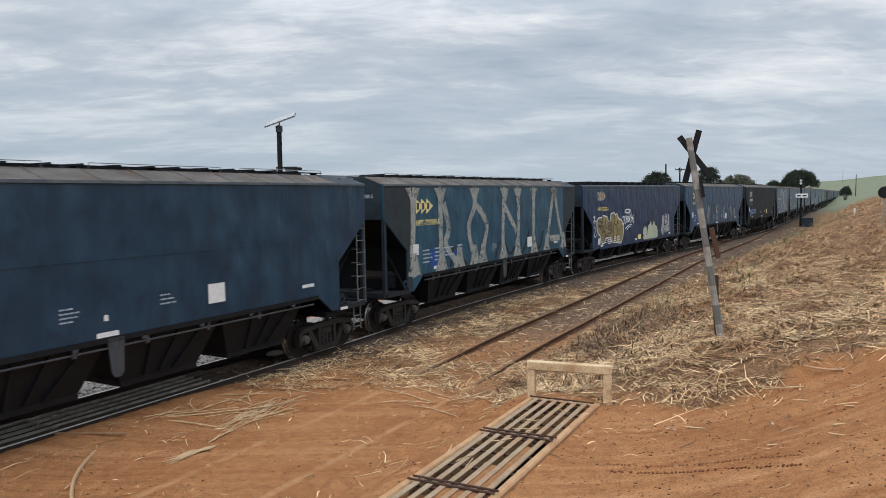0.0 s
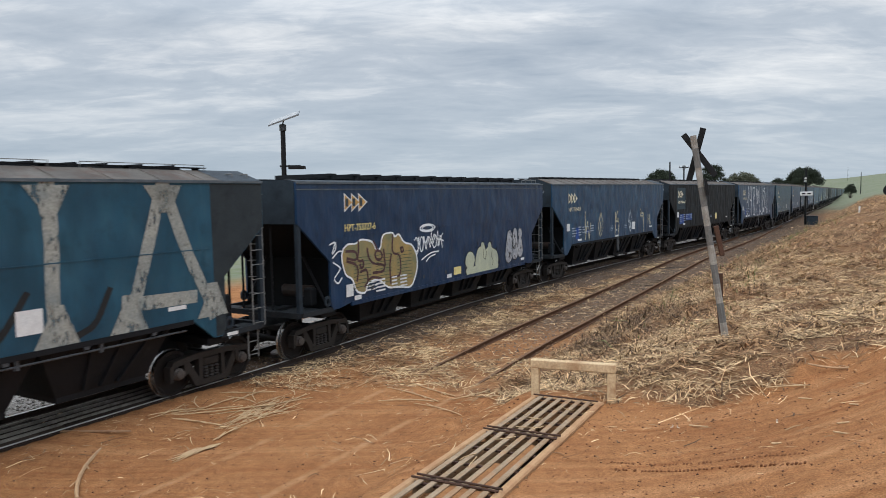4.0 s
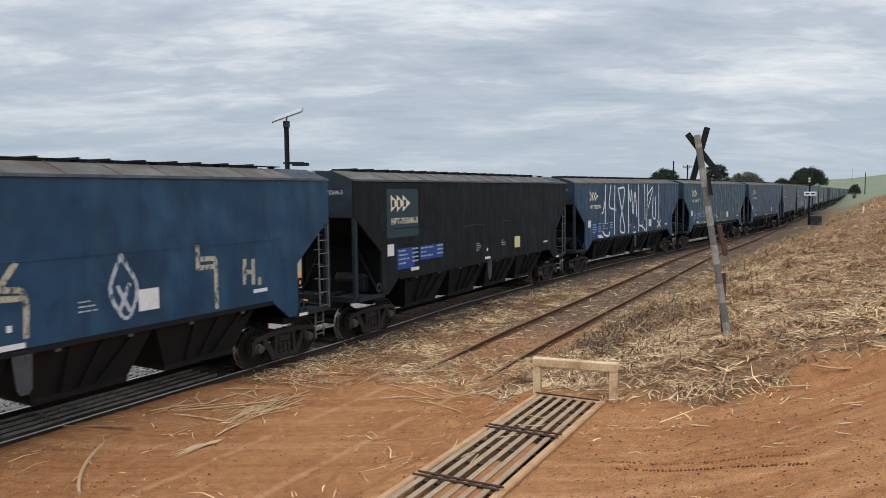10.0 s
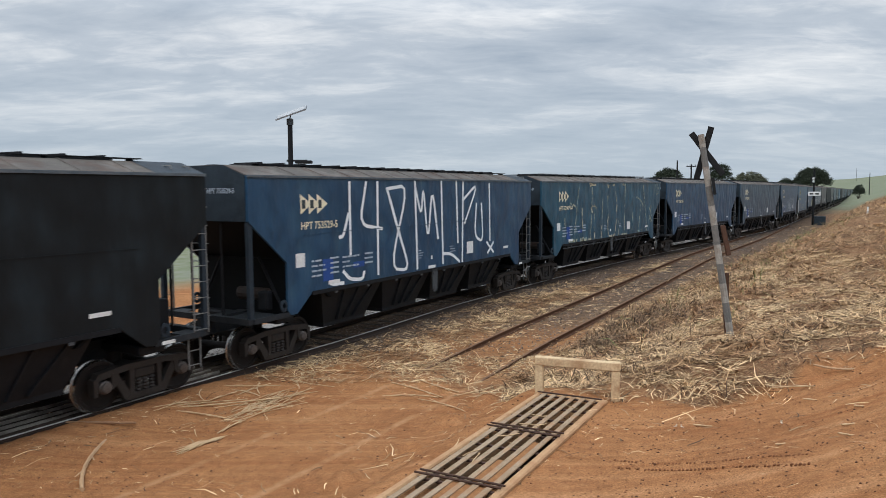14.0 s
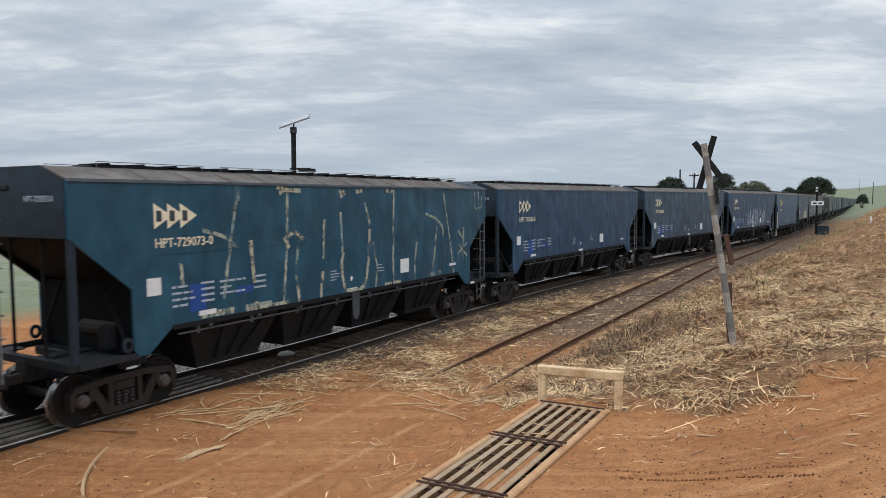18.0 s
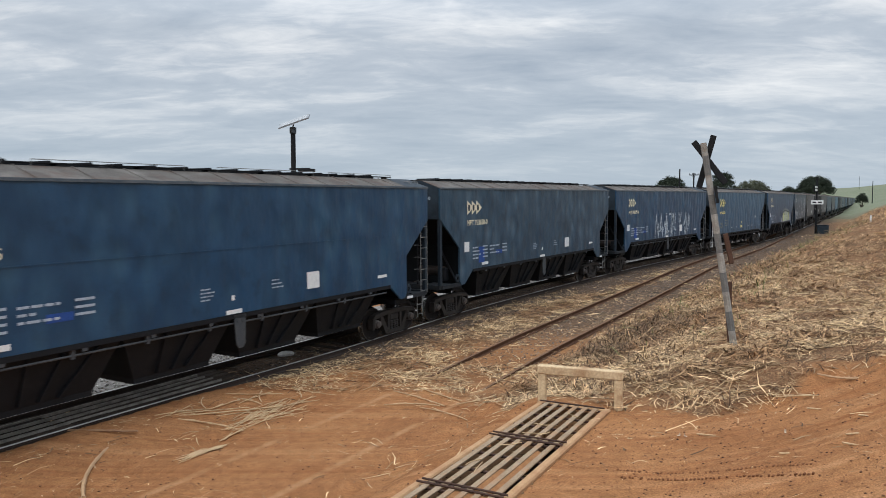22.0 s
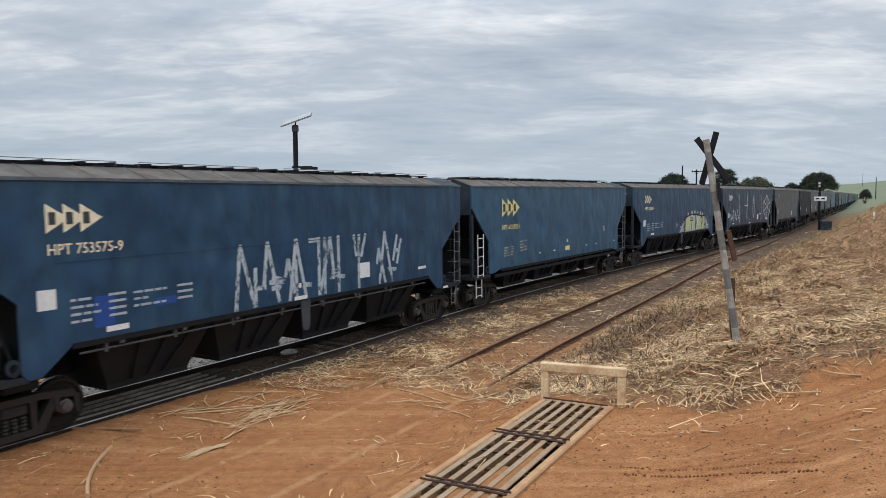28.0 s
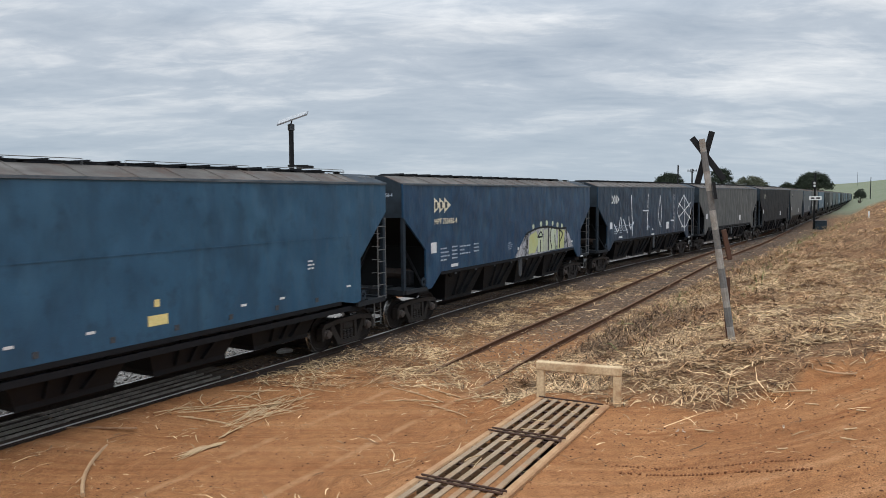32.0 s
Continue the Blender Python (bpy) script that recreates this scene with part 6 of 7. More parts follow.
def stencil(root, mat, y, z, widths, step=0.125, h=0.045, columns=()):
    """Lines of stencilled writing too small to read: plain bars."""
    for i, w in enumerate(widths):
        a = y
        while a < y + w - 0.03:
            b = min(a + h * (2.2 + (i * 7 + len(widths) * 3 + int(a * 50)) % 4), y + w)
            plate(root, "stencil_word", mat, a, b, z - i * step - h, z - i * step)
            a = b + h * 0.9
        for c, cw in columns:
            plate(root, "stencil_line", mat, y + c, y + c + cw, z - i * step - h + 0.02, z - i * step + 0.02)


def arrows(root, mat, y=-6.22, z=3.80, s=0.9):
    """Three overlapping arrowheads in yellow, each with a dark block."""
    bm = bmesh.new()
    for k in range(3):
        a = y + k * 0.34 * s
        xx = FACE + 0.001 * k
        bm.faces.new([bm.verts.new((xx, yy, zz)) for yy, zz in ((a, z - 0.275 * s), (a + 0.46 * s, z), (a, z + 0.275 * s))])
    logo = part("arrow_logo", bm, mat, root, "three overlapping arrowheads")
    for k in range(3):
        a = y + k * 0.34 * s + 0.06 * s
        plate(root, "logo_block", LOGO_DARK, a, a + 0.13 * s, z - 0.115 * s, z + 0.115 * s, FACE + 0.006)
    return logo


LOGO_DARK = material("dark logo block", (0.03, 0.045, 0.06), 0.6, 0.0, (0.05, 0.06, 0.06), grain=6)


def common_marks(root, number, logo=None, text=None, patch=True, ink=None):
    """What nearly every wagon carries: logo, number, white panels, stencilled data."""
    logo, ink = logo or IVORY, ink or PALE_TEXT
    arrows(root, logo)
    if number:
        lettering(root, number, text or IVORY, -6.22, 3.19, 0.26)
    plate(root, "white_panel", WHITE, -6.42, -6.10, 2.28, 2.62, label="white square panel")
    plate(root, "white_plate", WHITE, -5.20, -4.75, 1.74, 1.84)
    plate(root, "white_panel", WHITE, 2.30, 2.75, 1.93, 2.34, label="white square panel")
    plate(root, "white_plate", WHITE, -0.28, 0.16, 1.66, 1.75)
    plate(root, "white_plate", WHITE, 5.25, 5.68, 1.90, 1.98)
    plate(root, "white_plate", WHITE, 6.75, 7.05, 1.14, 1.21, 1.5)
    if patch:
        plate(root, "blue_patch", PATCH, -5.42, -5.02, 1.84, 2.40, FACE - 0.003)
        plate(root, "blue_patch", PATCH, -4.15, -3.68, 2.07, 2.22, FACE - 0.003)
    stencil(root, ink, -5.85, 2.41, (0.42, 0.50, 0.55, 0.40), columns=((0.72, 0.34),))
    stencil(root, ink, -4.62, 2.41, (0.72, 0.30, 0.70), columns=((0.98, 0.36),))
    stencil(root, ink, -0.95, 2.28, (0.24, 0.36, 0.34, 0.26), 0.075, 0.028)
    stencil(root, ink, 1.10, 2.28, (0.22, 0.34, 0.36), 0.085, 0.028)
    plate(root, "stencil_mark", WHITE, -0.12, -0.04, 1.95, 2.06)
    # the number once more on the end bulkhead
    if number:
        lettering(root, number, ink, 0, 0, 0.16, pose(0.25, -7.95, 4.08, 0, 0, -90))


SCRAPED_LETTERS = (
    ((-6.38, 4.32), (-6.38, 3.14), (-6.49, 2.22), (-6.37, 1.68)),
    ((-4.73, 4.37), (-4.73, 3.01), (-4.71, 1.68)),
    ((-4.48, 3.8), (-4.15, 2.96), (-4.54, 2.53), (-3.51, 1.68)),
    ((-2.33, 4.38), (-2.31, 3.73), (-2.9, 2.99), (-2.36, 1.7)),
    ((-2.27, 3.79), (-1.8, 3.51), (-1.29, 3.01), (-1.67, 2.22), (-1.75, 1.68)),
    ((0.14, 4.4), (0.04, 3.74), (-0.04, 2.41), (-0.02, 1.73)),
    ((0.13, 3.7), (0.67, 3.2), (1.16, 2.7)),
    ((1.37, 4.4), (1.45, 3.54), (1.42, 2.6), (1.32, 1.68)),
    ((2.94, 4.4), (2.98, 3.46), (2.93, 2.5), (2.98, 1.75)),
    ((5.22, 4.38), (4.69, 2.71), (4.37, 1.77)),
    ((5.28, 4.34), (5.75, 3.05), (6.27, 2.03), (6.38, 1.68)),
    ((4.55, 2.15), (5.89, 2.12)),
)
PIECE_OUTLINE = (
    ((-6.19, 2.72), (-5.99, 2.84), (-5.62, 2.82), (-5.4, 2.93), (-5, 2.87), (-4.82, 2.8), (-4.7, 2.58), (-4.47, 2.59), (-4.37, 3.01), (-3.82, 3.04), (-3.74, 2.88), (-3.51, 2.99), (-3.25, 2.69), (-2.77, 2.61), (-2.51, 2.22), (-2.51, 1.82), (-2.78, 1.39), (-3.03, 1.31), (-3.59, 1.41), (-4.12, 1.43), (-4.6, 1.76), (-5.14, 1.71), (-5.23, 1.42), (-5.66, 1.51), (-5.81, 1.89), (-6.11, 2.01), (-6.22, 2.28), (-6.27, 2.54), (-6.19, 2.72)),
)
PIECE_LINES = (
    ((-6.08, 2.65), (-5.62, 2.62), (-5.6, 2.36), (-6.04, 2.46)),
    ((-6.05, 2.38), (-5.64, 2.27), (-5.55, 2.06), (-5.62, 1.81)),
    ((-5.53, 2.9), (-5.52, 2.61), (-5.59, 2.39), (-5.45, 2.32), (-5.35, 2.36), (-5.3, 2.22), (-5.41, 2.11), (-5.48, 2.24)),
    ((-5.46, 2.04), (-5.16, 2.1), (-5.11, 1.75), (-5.28, 1.61)),
    ((-5.12, 2.66), (-5.07, 2.39), (-4.86, 2.21), (-4.3, 2.13), (-4.33, 1.94), (-4.87, 1.95)),
    ((-4.76, 2.45), (-4.68, 2.58), (-4.48, 2.53), (-4.39, 2.4), (-4.5, 2.28), (-4.69, 2.32), (-4.76, 2.45)),
    ((-4.82, 2.83), (-4.71, 2.7), (-4.66, 2.6)),
    ((-4.33, 2.57), (-4.27, 2.1)),
    ((-3.85, 2.96), (-3.9, 2.42), (-3.46, 2.36), (-3.46, 1.72), (-3.95, 1.73)),
    ((-3.43, 2.55), (-3.3, 2.56), (-3.29, 2.44), (-3.4, 2.41), (-3.43, 2.55)),
    ((-3.95, 2.39), (-4.04, 2.07), (-4.0, 1.56)),
    ((-5.11, 1.78), (-4.88, 1.85), (-4.41, 1.73)),
)
SIDE_TAG = (
    ((-6.74, 2.87), (-6.5, 2.94), (-6.48, 2.75), (-6.67, 2.59), (-6.53, 2.88)),
    ((-6.64, 2.52), (-6.39, 2.68), (-6.2, 2.66)),
    ((-6.62, 2.4), (-6.29, 2.23), (-6.49, 2.07), (-6.62, 1.97), (-6.44, 1.81), (-6.27, 1.97)),
)
SIGNS_BEIGE = (
    ((-4.29, 3.11), (-4.31, 1.79)),
    ((-4.31, 1.78), (-4.03, 2.6)),
    ((-4.03, 2.6), (-3.83, 1.77)),
    ((-3.83, 1.77), (-3.62, 2.53)),
    ((-2.31, 3.02), (-2.66, 2.38), (-2.39, 1.71), (-1.95, 2.36), (-2.31, 3.02)),
    ((-2.43, 2.58), (-2.23, 2.03)),
    ((-2.2, 2.56), (-2.41, 2.06)),
    ((-0.29, 2.96), (-0.31, 1.8)),
    ((0.06, 3.03), (-0.21, 2.65)),
    ((-0.21, 2.64), (0.23, 2.6), (0.18, 1.84)),
    ((-0.17, 2.49), (0.15, 2.47)),
    ((3.72, 3.05), (3.71, 2.61)),
    ((3.71, 2.61), (4.17, 2.61)),
    ((4.18, 2.78), (4.18, 1.74)),
    ((3.76, 2.79), (4.18, 2.78)),
    ((5, 2.66), (4.98, 2.16)),
    ((5.26, 2.64), (5.25, 2.13)),
    ((4.99, 2.4), (5.26, 2.38)),
    ((5.44, 2.21), (5.44, 2.1)),
)
SIGN_GREY = (
    ((1.96, 3.02), (1.66, 2.37), (2.04, 1.72), (2.34, 2.38), (1.96, 3.02)),
    ((1.87, 2.45), (2.1, 1.99)),
    ((2.11, 2.47), (1.9, 2.01)),
)
TALL_WHITE = (
    ((-4.28, 4.34), (-4.27, 2.42)),
    ((-4.34, 3.52), (-4.57, 2.94), (-4.73, 2.92)),
    ((-3.54, 4.35), (-3.86, 3.2), (-2.8, 3.05)),
    ((-3.01, 4.35), (-3.02, 1.78)),
    ((-2.53, 4.17), (-1.41, 4.28), (-2.42, 1.88), (-1.37, 1.72), (-1.97, 2.95), (-2.53, 4.17)),
    ((-1.04, 4.38), (-0.94, 1.73)),
    ((-1.01, 4.17), (-0.68, 3.3), (-0.57, 4.35), (-0.3, 2.39), (-0.03, 4.3), (0.32, 2.59)),
    ((0.55, 4.4), (0.63, 1.76)),
    ((0.63, 2.07), (1.19, 2.02), (1.76, 1.71)),
    ((1.55, 4.4), (1.65, 2.37)),
    ((2.03, 4.38), (1.95, 1.7)),
    ((2.02, 3.79), (3.15, 4.39), (2.14, 3)),
    ((3.02, 3.64), (2.88, 2.5), (3.54, 2.25), (3.41, 3.64)),
    ((4.04, 4.33), (4.1, 2.28)),
    ((3.82, 2.23), (4.38, 1.83)),
    ((4.38, 2.19), (3.9, 1.83)),
    ((-5.19, 1.93), (-5.13, 1.73), (-4.6, 1.71)),
    ((-4.59, 2.01), (-4.33, 1.78), (-3.76, 1.71), (-3.68, 1.91)),
)
SCRATCHES = (
    ((-4.09, 4.27), (-4.46, 2.41), (-4.52, 2.03)),
    ((-5.03, 3.48), (-4.47, 3.34), (-4.13, 3.09)),
    ((-4.09, 4.38), (-4.05, 4.11)),
    ((-5.62, 2.83), (-5.6, 2.4)),
    ((-2.51, 4.26), (-2.56, 2.95), (-2.69, 1.68)),
    ((-2.15, 3.12), (-2.26, 2.33), (-2.21, 2.03), (-2.15, 1.68)),
    ((-1.18, 3.58), (-1.24, 2.64)),
    ((-0.52, 3.75), (-0.46, 2.77)),
    ((0.57, 4), (0.76, 3.44)),
    ((0.94, 2.9), (1.02, 2.46), (1.11, 2.3), (1.04, 1.68)),
    ((1.97, 4.37), (1.9, 2.11), (1.96, 1.68)),
    ((3.19, 2.77), (3.08, 2.14), (3.11, 1.68)),
    ((4.28, 2.4), (4.09, 1.68)),
    ((4.45, 3.29), (4.28, 2.44)),
    ((3.76, 3.65), (4.39, 3.5), (4.79, 3.23), (4.85, 2.92)),
    ((4.87, 4.27), (5.2, 3.08), (5.53, 1.68)),
    ((5.85, 3.04), (6.16, 2.8)),
    ((6.24, 3.12), (6.19, 2.1)),
    ((5.84, 2.27), (6.47, 2.59)),
    ((5.85, 2.59), (6.47, 2.17)),
)
SCRAPES = (
    ((-2.63, 3.17), (-2.47, 3.29), (-2.25, 3.34), (-2, 3.17)),
    ((-2.58, 3.17), (-2.5, 3)),
    ((-1.26, 2.27), (-1.35, 1.68)),
    ((-0.44, 2.7), (-0.52, 2.37), (-0.39, 1.76), (-0.16, 1.68), (0.27, 1.68), (0.54, 1.76), (0.7, 2.45), (0.75, 3.26)),
    ((-2.21, 2.03), (-2.15, 1.68)),
    ((-3.72, 3.18), (-3.69, 2.78), (-3.63, 2.29)),
    ((-2.84, 4.4), (-2.64, 4.37), (-2.76, 4.26)),
    ((-2.64, 4.34), (-2.09, 4.32)),
    ((-0.54, 4.31), (-0.31, 4.28), (-0.51, 4.18)),
    ((0.19, 4.31), (0.4, 4.34)),
    ((1.61, 4.36), (1.86, 4.33)),
    ((1.5, 1.68), (2.26, 1.68)),
    ((-3.04, 1.68), (-2.51, 1.68)),
    ((-3.84, 1.68), (-3.21, 1.68)),
    ((-3.58, 1.8), (-3.6, 1.68)),
)
WORD_ONE = (
    ((-1.98, 3.07), (-2.13, 1.7)),
    ((-1.98, 3.07), (-1.58, 1.71)),
    ((-1.54, 2.53), (-1.55, 1.72)),
    ((-1.49, 2.1), (-1.25, 2.09)),
    ((-1.29, 2.07), (-1.15, 3.09)),
    ((-1.15, 3.09), (-0.8, 1.73)),
    ((-1.08, 2.18), (-0.71, 2.18)),
    ((-1, 2.26), (-0.8, 2.25)),
    ((-1, 2.04), (-0.76, 2.04)),
    ((-0.49, 2.65), (-0.57, 2.28)),
    ((-0.2, 3.1), (-0.44, 1.71)),
    ((-0.2, 3.1), (0.13, 1.71)),
    ((-0.22, 2.61), (-0.19, 1.71)),
    ((-0.47, 2.64), (-0.28, 1.87)),
    ((0.04, 2.01), (0.3, 1.99)),
)
WORD_TWO = (
    ((0.29, 3.06), (0.61, 3.07)),
    ((0.63, 3.1), (0.63, 1.71)),
    ((0.86, 3.08), (0.85, 1.72)),
    ((1.07, 3.08), (0.65, 1.73)),
    ((1.07, 3.08), (1.2, 2.17)),
    ((1.4, 3.1), (1.41, 1.71)),
    ((1.08, 2.09), (1.62, 2.06)),
    ((2.05, 3.09), (2.15, 2.57)),
    ((2.28, 3.09), (2.26, 2.56)),
    ((2.57, 3.09), (2.38, 2.54)),
    ((2.26, 2.47), (2.26, 1.71)),
    ((3.47, 3.11), (3.2, 1.71)),
    ((3.47, 3.11), (3.84, 1.72)),
    ((3.18, 2.66), (3.1, 2.28)),
    ((3.18, 2.65), (3.49, 1.72)),
    ((3.63, 2.05), (4.01, 2.03)),
    ((4.08, 2.99), (3.89, 2.31)),
    ((4.29, 2.86), (4.09, 2.21)),
    ((3.97, 2.59), (4.21, 2.56)),
)
GREEN_OUTLINE = (
    ((-0.41, 1.69), (0.51, 2.36), (0.63, 2.56), (1.74, 2.73), (2.65, 2.75), (4.04, 2.6), (4.77, 2.6), (5.71, 1.71), (3.2, 1.7), (1.37, 1.63), (-0.41, 1.69)),
)
THIN_WHITE = (
    ((-5.85, 2.49), (-5.31, 1.98), (-4.98, 3.03), (-4.77, 2.17)),
    ((-4.6, 2.73), (-4.02, 2)),
    ((-3.86, 2.85), (-3.64, 2.12), (-3.08, 2.54)),
    ((-3.51, 4), (-3.25, 1.82)),
    ((-0.88, 4.07), (-1.01, 2.02)),
    ((-1.68, 3.13), (-0.84, 3.11)),
    ((1.13, 3.99), (0.82, 2.73), (1.22, 2.08), (1.46, 2.87), (1.13, 3.99)),
    ((3.65, 4.02), (3.76, 1.9)),
    ((3.13, 2.42), (3.74, 2.4)),
    ((5.66, 3.98), (4.12, 2.98), (5.9, 1.63), (7.41, 2.91), (5.66, 3.98)),
    ((5.77, 3.98), (5.9, 1.63)),
    ((4.61, 3.48), (7.15, 2.39)),
    ((7.09, 3.45), (4.66, 2.55)),
)



def mark_train():
    w = WAGONS
    a, b, c, d, e, f, g, h, i, j, k, l, m, n = w[:14]
    common_marks(a, "", patch=False)
    common_marks(b, "HPT-729389-5", YELLOW, YELLOW)
    brush(b, SCRAPED, SCRAPED_LETTERS, 0.29)
    for sy in (-1, 1):
        part("grey_end_zone", fill_bm(tuple((sy * y, z) for y, z in ((7.92, 4.42), (7.92, 3.46), (6.73, 2.44), (6.73, 1.31), (6.62, 1.19), (6.45, 1.19), (6.42, 4.42))), FACE - 0.003), SLATE, b)
    # the letters spread where the brush was set down and lifted
    for line in SCRAPED_LETTERS:
        for y, z in (line[0], line[-1]):
            if z < 1.95 or z > 4.1:
                foot, knee = (1.64, 2.35) if z < 3 else (4.38, 3.85)
                part("paint_smear", fill_bm(((y - 0.42, foot), (y + 0.40, foot), (y + 0.22, (2 * foot + knee) / 3), (y + 0.15, (foot + 2 * knee) / 3), (y + 0.13, knee), (y - 0.13, knee), (y - 0.16, (foot + 2 * knee) / 3), (y - 0.24, (2 * foot + knee) / 3)), FACE + 0.0065), SCRAPED, b)
    shade = [tuple((y + 0.42, z) for y, z in ((-1.1, 1.72), (-0.8, 2.3))), ((-4.1, 1.75), (-3.9, 2.4)), ((1.75, 1.72), (2.1, 2.0), (2.5, 2.6)), ((3.3, 1.75), (3.7, 1.9), (4.0, 2.5)), ((-3.3, 1.9), (-2.95, 1.72)), ((0.2, 2.2), (0.6, 1.72), (1.0, 2.0))]
    brush(b, TAR, shade, 0.13, FACE - 0.002)
    arrows(c, WHITE, -6.08, 3.94, 0.92)
    for q in range(3):
        y = -6.08 + q * 0.3128 + 0.03
        part("arrow_heart", fill_bm(((y, 3.74), (y + 0.32, 3.94), (y, 4.14)), FACE + 0.0035), ORANGE, c)
    lettering(c, "HPT-753327-6", YELLOW, -6.10, 3.18, 0.26)
    plate(c, "white_panel", WHITE, -6.11, -5.80, 1.43, 1.76, FACE + 0.022, "white square panel")
    plate(c, "white_plate", WHITE, -5.75, -5.45, 1.30, 1.42, FACE + 0.022)
    plate(c, "white_plate", WHITE, -0.62, -0.32, 1.33, 1.45)
    plate(c, "white_plate", WHITE, 5.48, 5.78, 1.38, 1.48, FACE + 0.018)
    stencil(c, WHITE, -5.2, 1.72, (0.5, 0.6, 0.5), 0.1, 0.045)
    stencil(c, WHITE, -4.4, 1.74, (0.35, 0.3, 0.3), 0.1, 0.045, ((0.7, 0.3), (1.15, 0.3)))
    part("graffiti", fill_bm(PIECE_OUTLINE[0], FACE + 0.010), OCHRE, c, "ochre bubble-letter graffiti")
    brush(c, SPRAY, PIECE_OUTLINE, 0.055, FACE + 0.014)
    brush(c, MAROON, PIECE_LINES, 0.075, FACE + 0.019)
    brush(c, SPRAY, SIDE_TAG, 0.045, FACE + 0.010)
    # a tangled hand-sprayed tag: loops, zigzags and two underlines
    tangle = [tuple((y + 0.42 * math.cos(q * 0.7) * w, 2.93 + 0.11 * math.sin(q * 0.7) * w) for q in range(10)) for y, w in ((-0.95, 1.0), (-0.95, 0.72))]
    tangle += [((-1.62, 2.30), (-1.50, 2.18), (-1.44, 2.80), (-1.36, 2.25), (-1.22, 2.30), (-1.18, 2.80), (-1.05, 2.20), (-0.95, 2.78), (-0.82, 2.25), (-0.74, 2.80)),
               ((-1.66, 2.62), (-1.56, 2.70), (-1.40, 2.42), (-1.30, 2.75), (-1.10, 2.45), (-0.90, 2.72), (-0.70, 2.40), (-0.55, 2.66)), ((-1.70, 2.38), (-1.55, 2.26), (-1.45, 2.38)),
               ((-0.62, 2.70), (-0.74, 2.50), (-0.62, 2.30), (-0.46, 2.40), (-0.46, 2.66), (-0.60, 2.72)), ((-0.40, 2.80), (-0.34, 2.25), (-0.24, 2.76), (-0.14, 2.30)), ((-0.46, 2.58), (-0.05, 2.50)), ((-0.40, 2.38), (-0.10, 2.72)),
               ((-1.30, 2.02), (-1.05, 2.12), (-0.72, 2.20), (-0.35, 2.20)), ((-1.05, 1.96), (-0.85, 2.08), (-0.55, 2.12))]
    brush(c, SPRAY, [tuple((y * 1.12 - 0.78, z * 1.08 - 0.10) for y, z in line) for line in tangle], 0.05, FACE + 0.010)
    brush(c, OLIVE, [((y, z), (y + 0.35, z + 0.02), (y + 0.78, z)) for z in (1.62, 1.72, 1.82, 1.92, 2.02, 2.12, 2.22, 2.32, 2.42) for y in (-5.75, -4.72, -3.62)], 0.022, FACE + 0.016)
    for q in range(4):
        for y, wide in ((-4.75, 0.45), (-3.95, 0.28), (-3.50, 0.36)):
            plate(c, "stencil_line", WHITE, y, y + wide, 1.40 + q * 0.10, 1.445 + q * 0.10, FACE + 0.026)
    capsules(c, CREAM, ((0.85, 1.40, 0.13, 3.20, 1.42, 0.14), (1.03, 1.72, 0.36, 1.06, 1.50, 0.20), (1.72, 1.62, 0.30, 1.85, 1.90, 0.30), (2.05, 1.90, 0.28, 2.02, 2.22, 0.13), (2.05, 1.62, 0.32, 2.60, 1.66, 0.34), (2.62, 1.85, 0.30, 2.60, 2.20, 0.12), (1.85, 1.66, 0.36, 2.95, 1.62, 0.36), (2.55, 1.75, 0.40, 2.95, 1.64, 0.38)), 0.03, FACE + 0.008)
    for q in range(13):
        y, z = 1.5 + q * 0.155, 2.20 + 0.14 * math.sin(q * 1.9) - max(0, q - 8) * 0.10
        part("paint_dot", lathe(bmesh.new(), [(FACE + 0.002, 0.035 + 0.012 * (q % 3)), (FACE + 0.005, 0.03 + 0.012 * (q % 3))], 8), TAR, c).matrix_basis = pose(0, y, z)
    brush(c, TAR, (((2.10, 2.10), (2.08, 1.75), (2.25, 1.70), (2.32, 2.0)), ((2.8, 2.0), (2.72, 1.8), (2.9, 1.6), (2.8, 1.45))), 0.03, FACE + 0.016)
    capsules(c, LILAC, ((4.40, 2.44, 0.22, 4.30, 1.70, 0.31), (4.92, 2.50, 0.21, 4.90, 1.76, 0.29), (5.42, 2.16, 0.16, 5.42, 1.80, 0.27), (5.42, 2.50, 0.18, 5.43, 2.46, 0.18)), 0.028, FACE + 0.008)
    brush(c, TAR, (((4.66, 2.25), (4.66, 2.0), (4.82, 1.88), (4.98, 2.0), (4.98, 2.3)),), 0.03, FACE + 0.016)
    plate(c, "yellow_panel", YELLOW, -0.14, 0.36, 1.38, 1.64, label="yellow panel")
    common_marks(d, "HPT 753543-1")
    brush(d, BEIGE, SIGNS_BEIGE, 0.11)
    brush(d, GREY_PAINT, SIGN_GREY, 0.085)
    plate(e, "primer_patch", GREY_PATCH, -6.42, -4.75, 2.80, 4.22, FACE - 0.0065, "dull teal patch behind the logo")
    common_marks(e, "HPT-753646-3", IVORY, IVORY)
    plate(e, "yellow_panel", YELLOW, 2.32, 2.78, 1.90, 2.32, FACE + 0.006, "yellow notice panel")
    plate(e, "blue_patch", PATCH, -5.92, -5.00, 1.84, 2.46, FACE - 0.0055)
    plate(e, "blue_patch", PATCH, -4.68, -3.28, 2.02, 2.46, FACE - 0.0055)
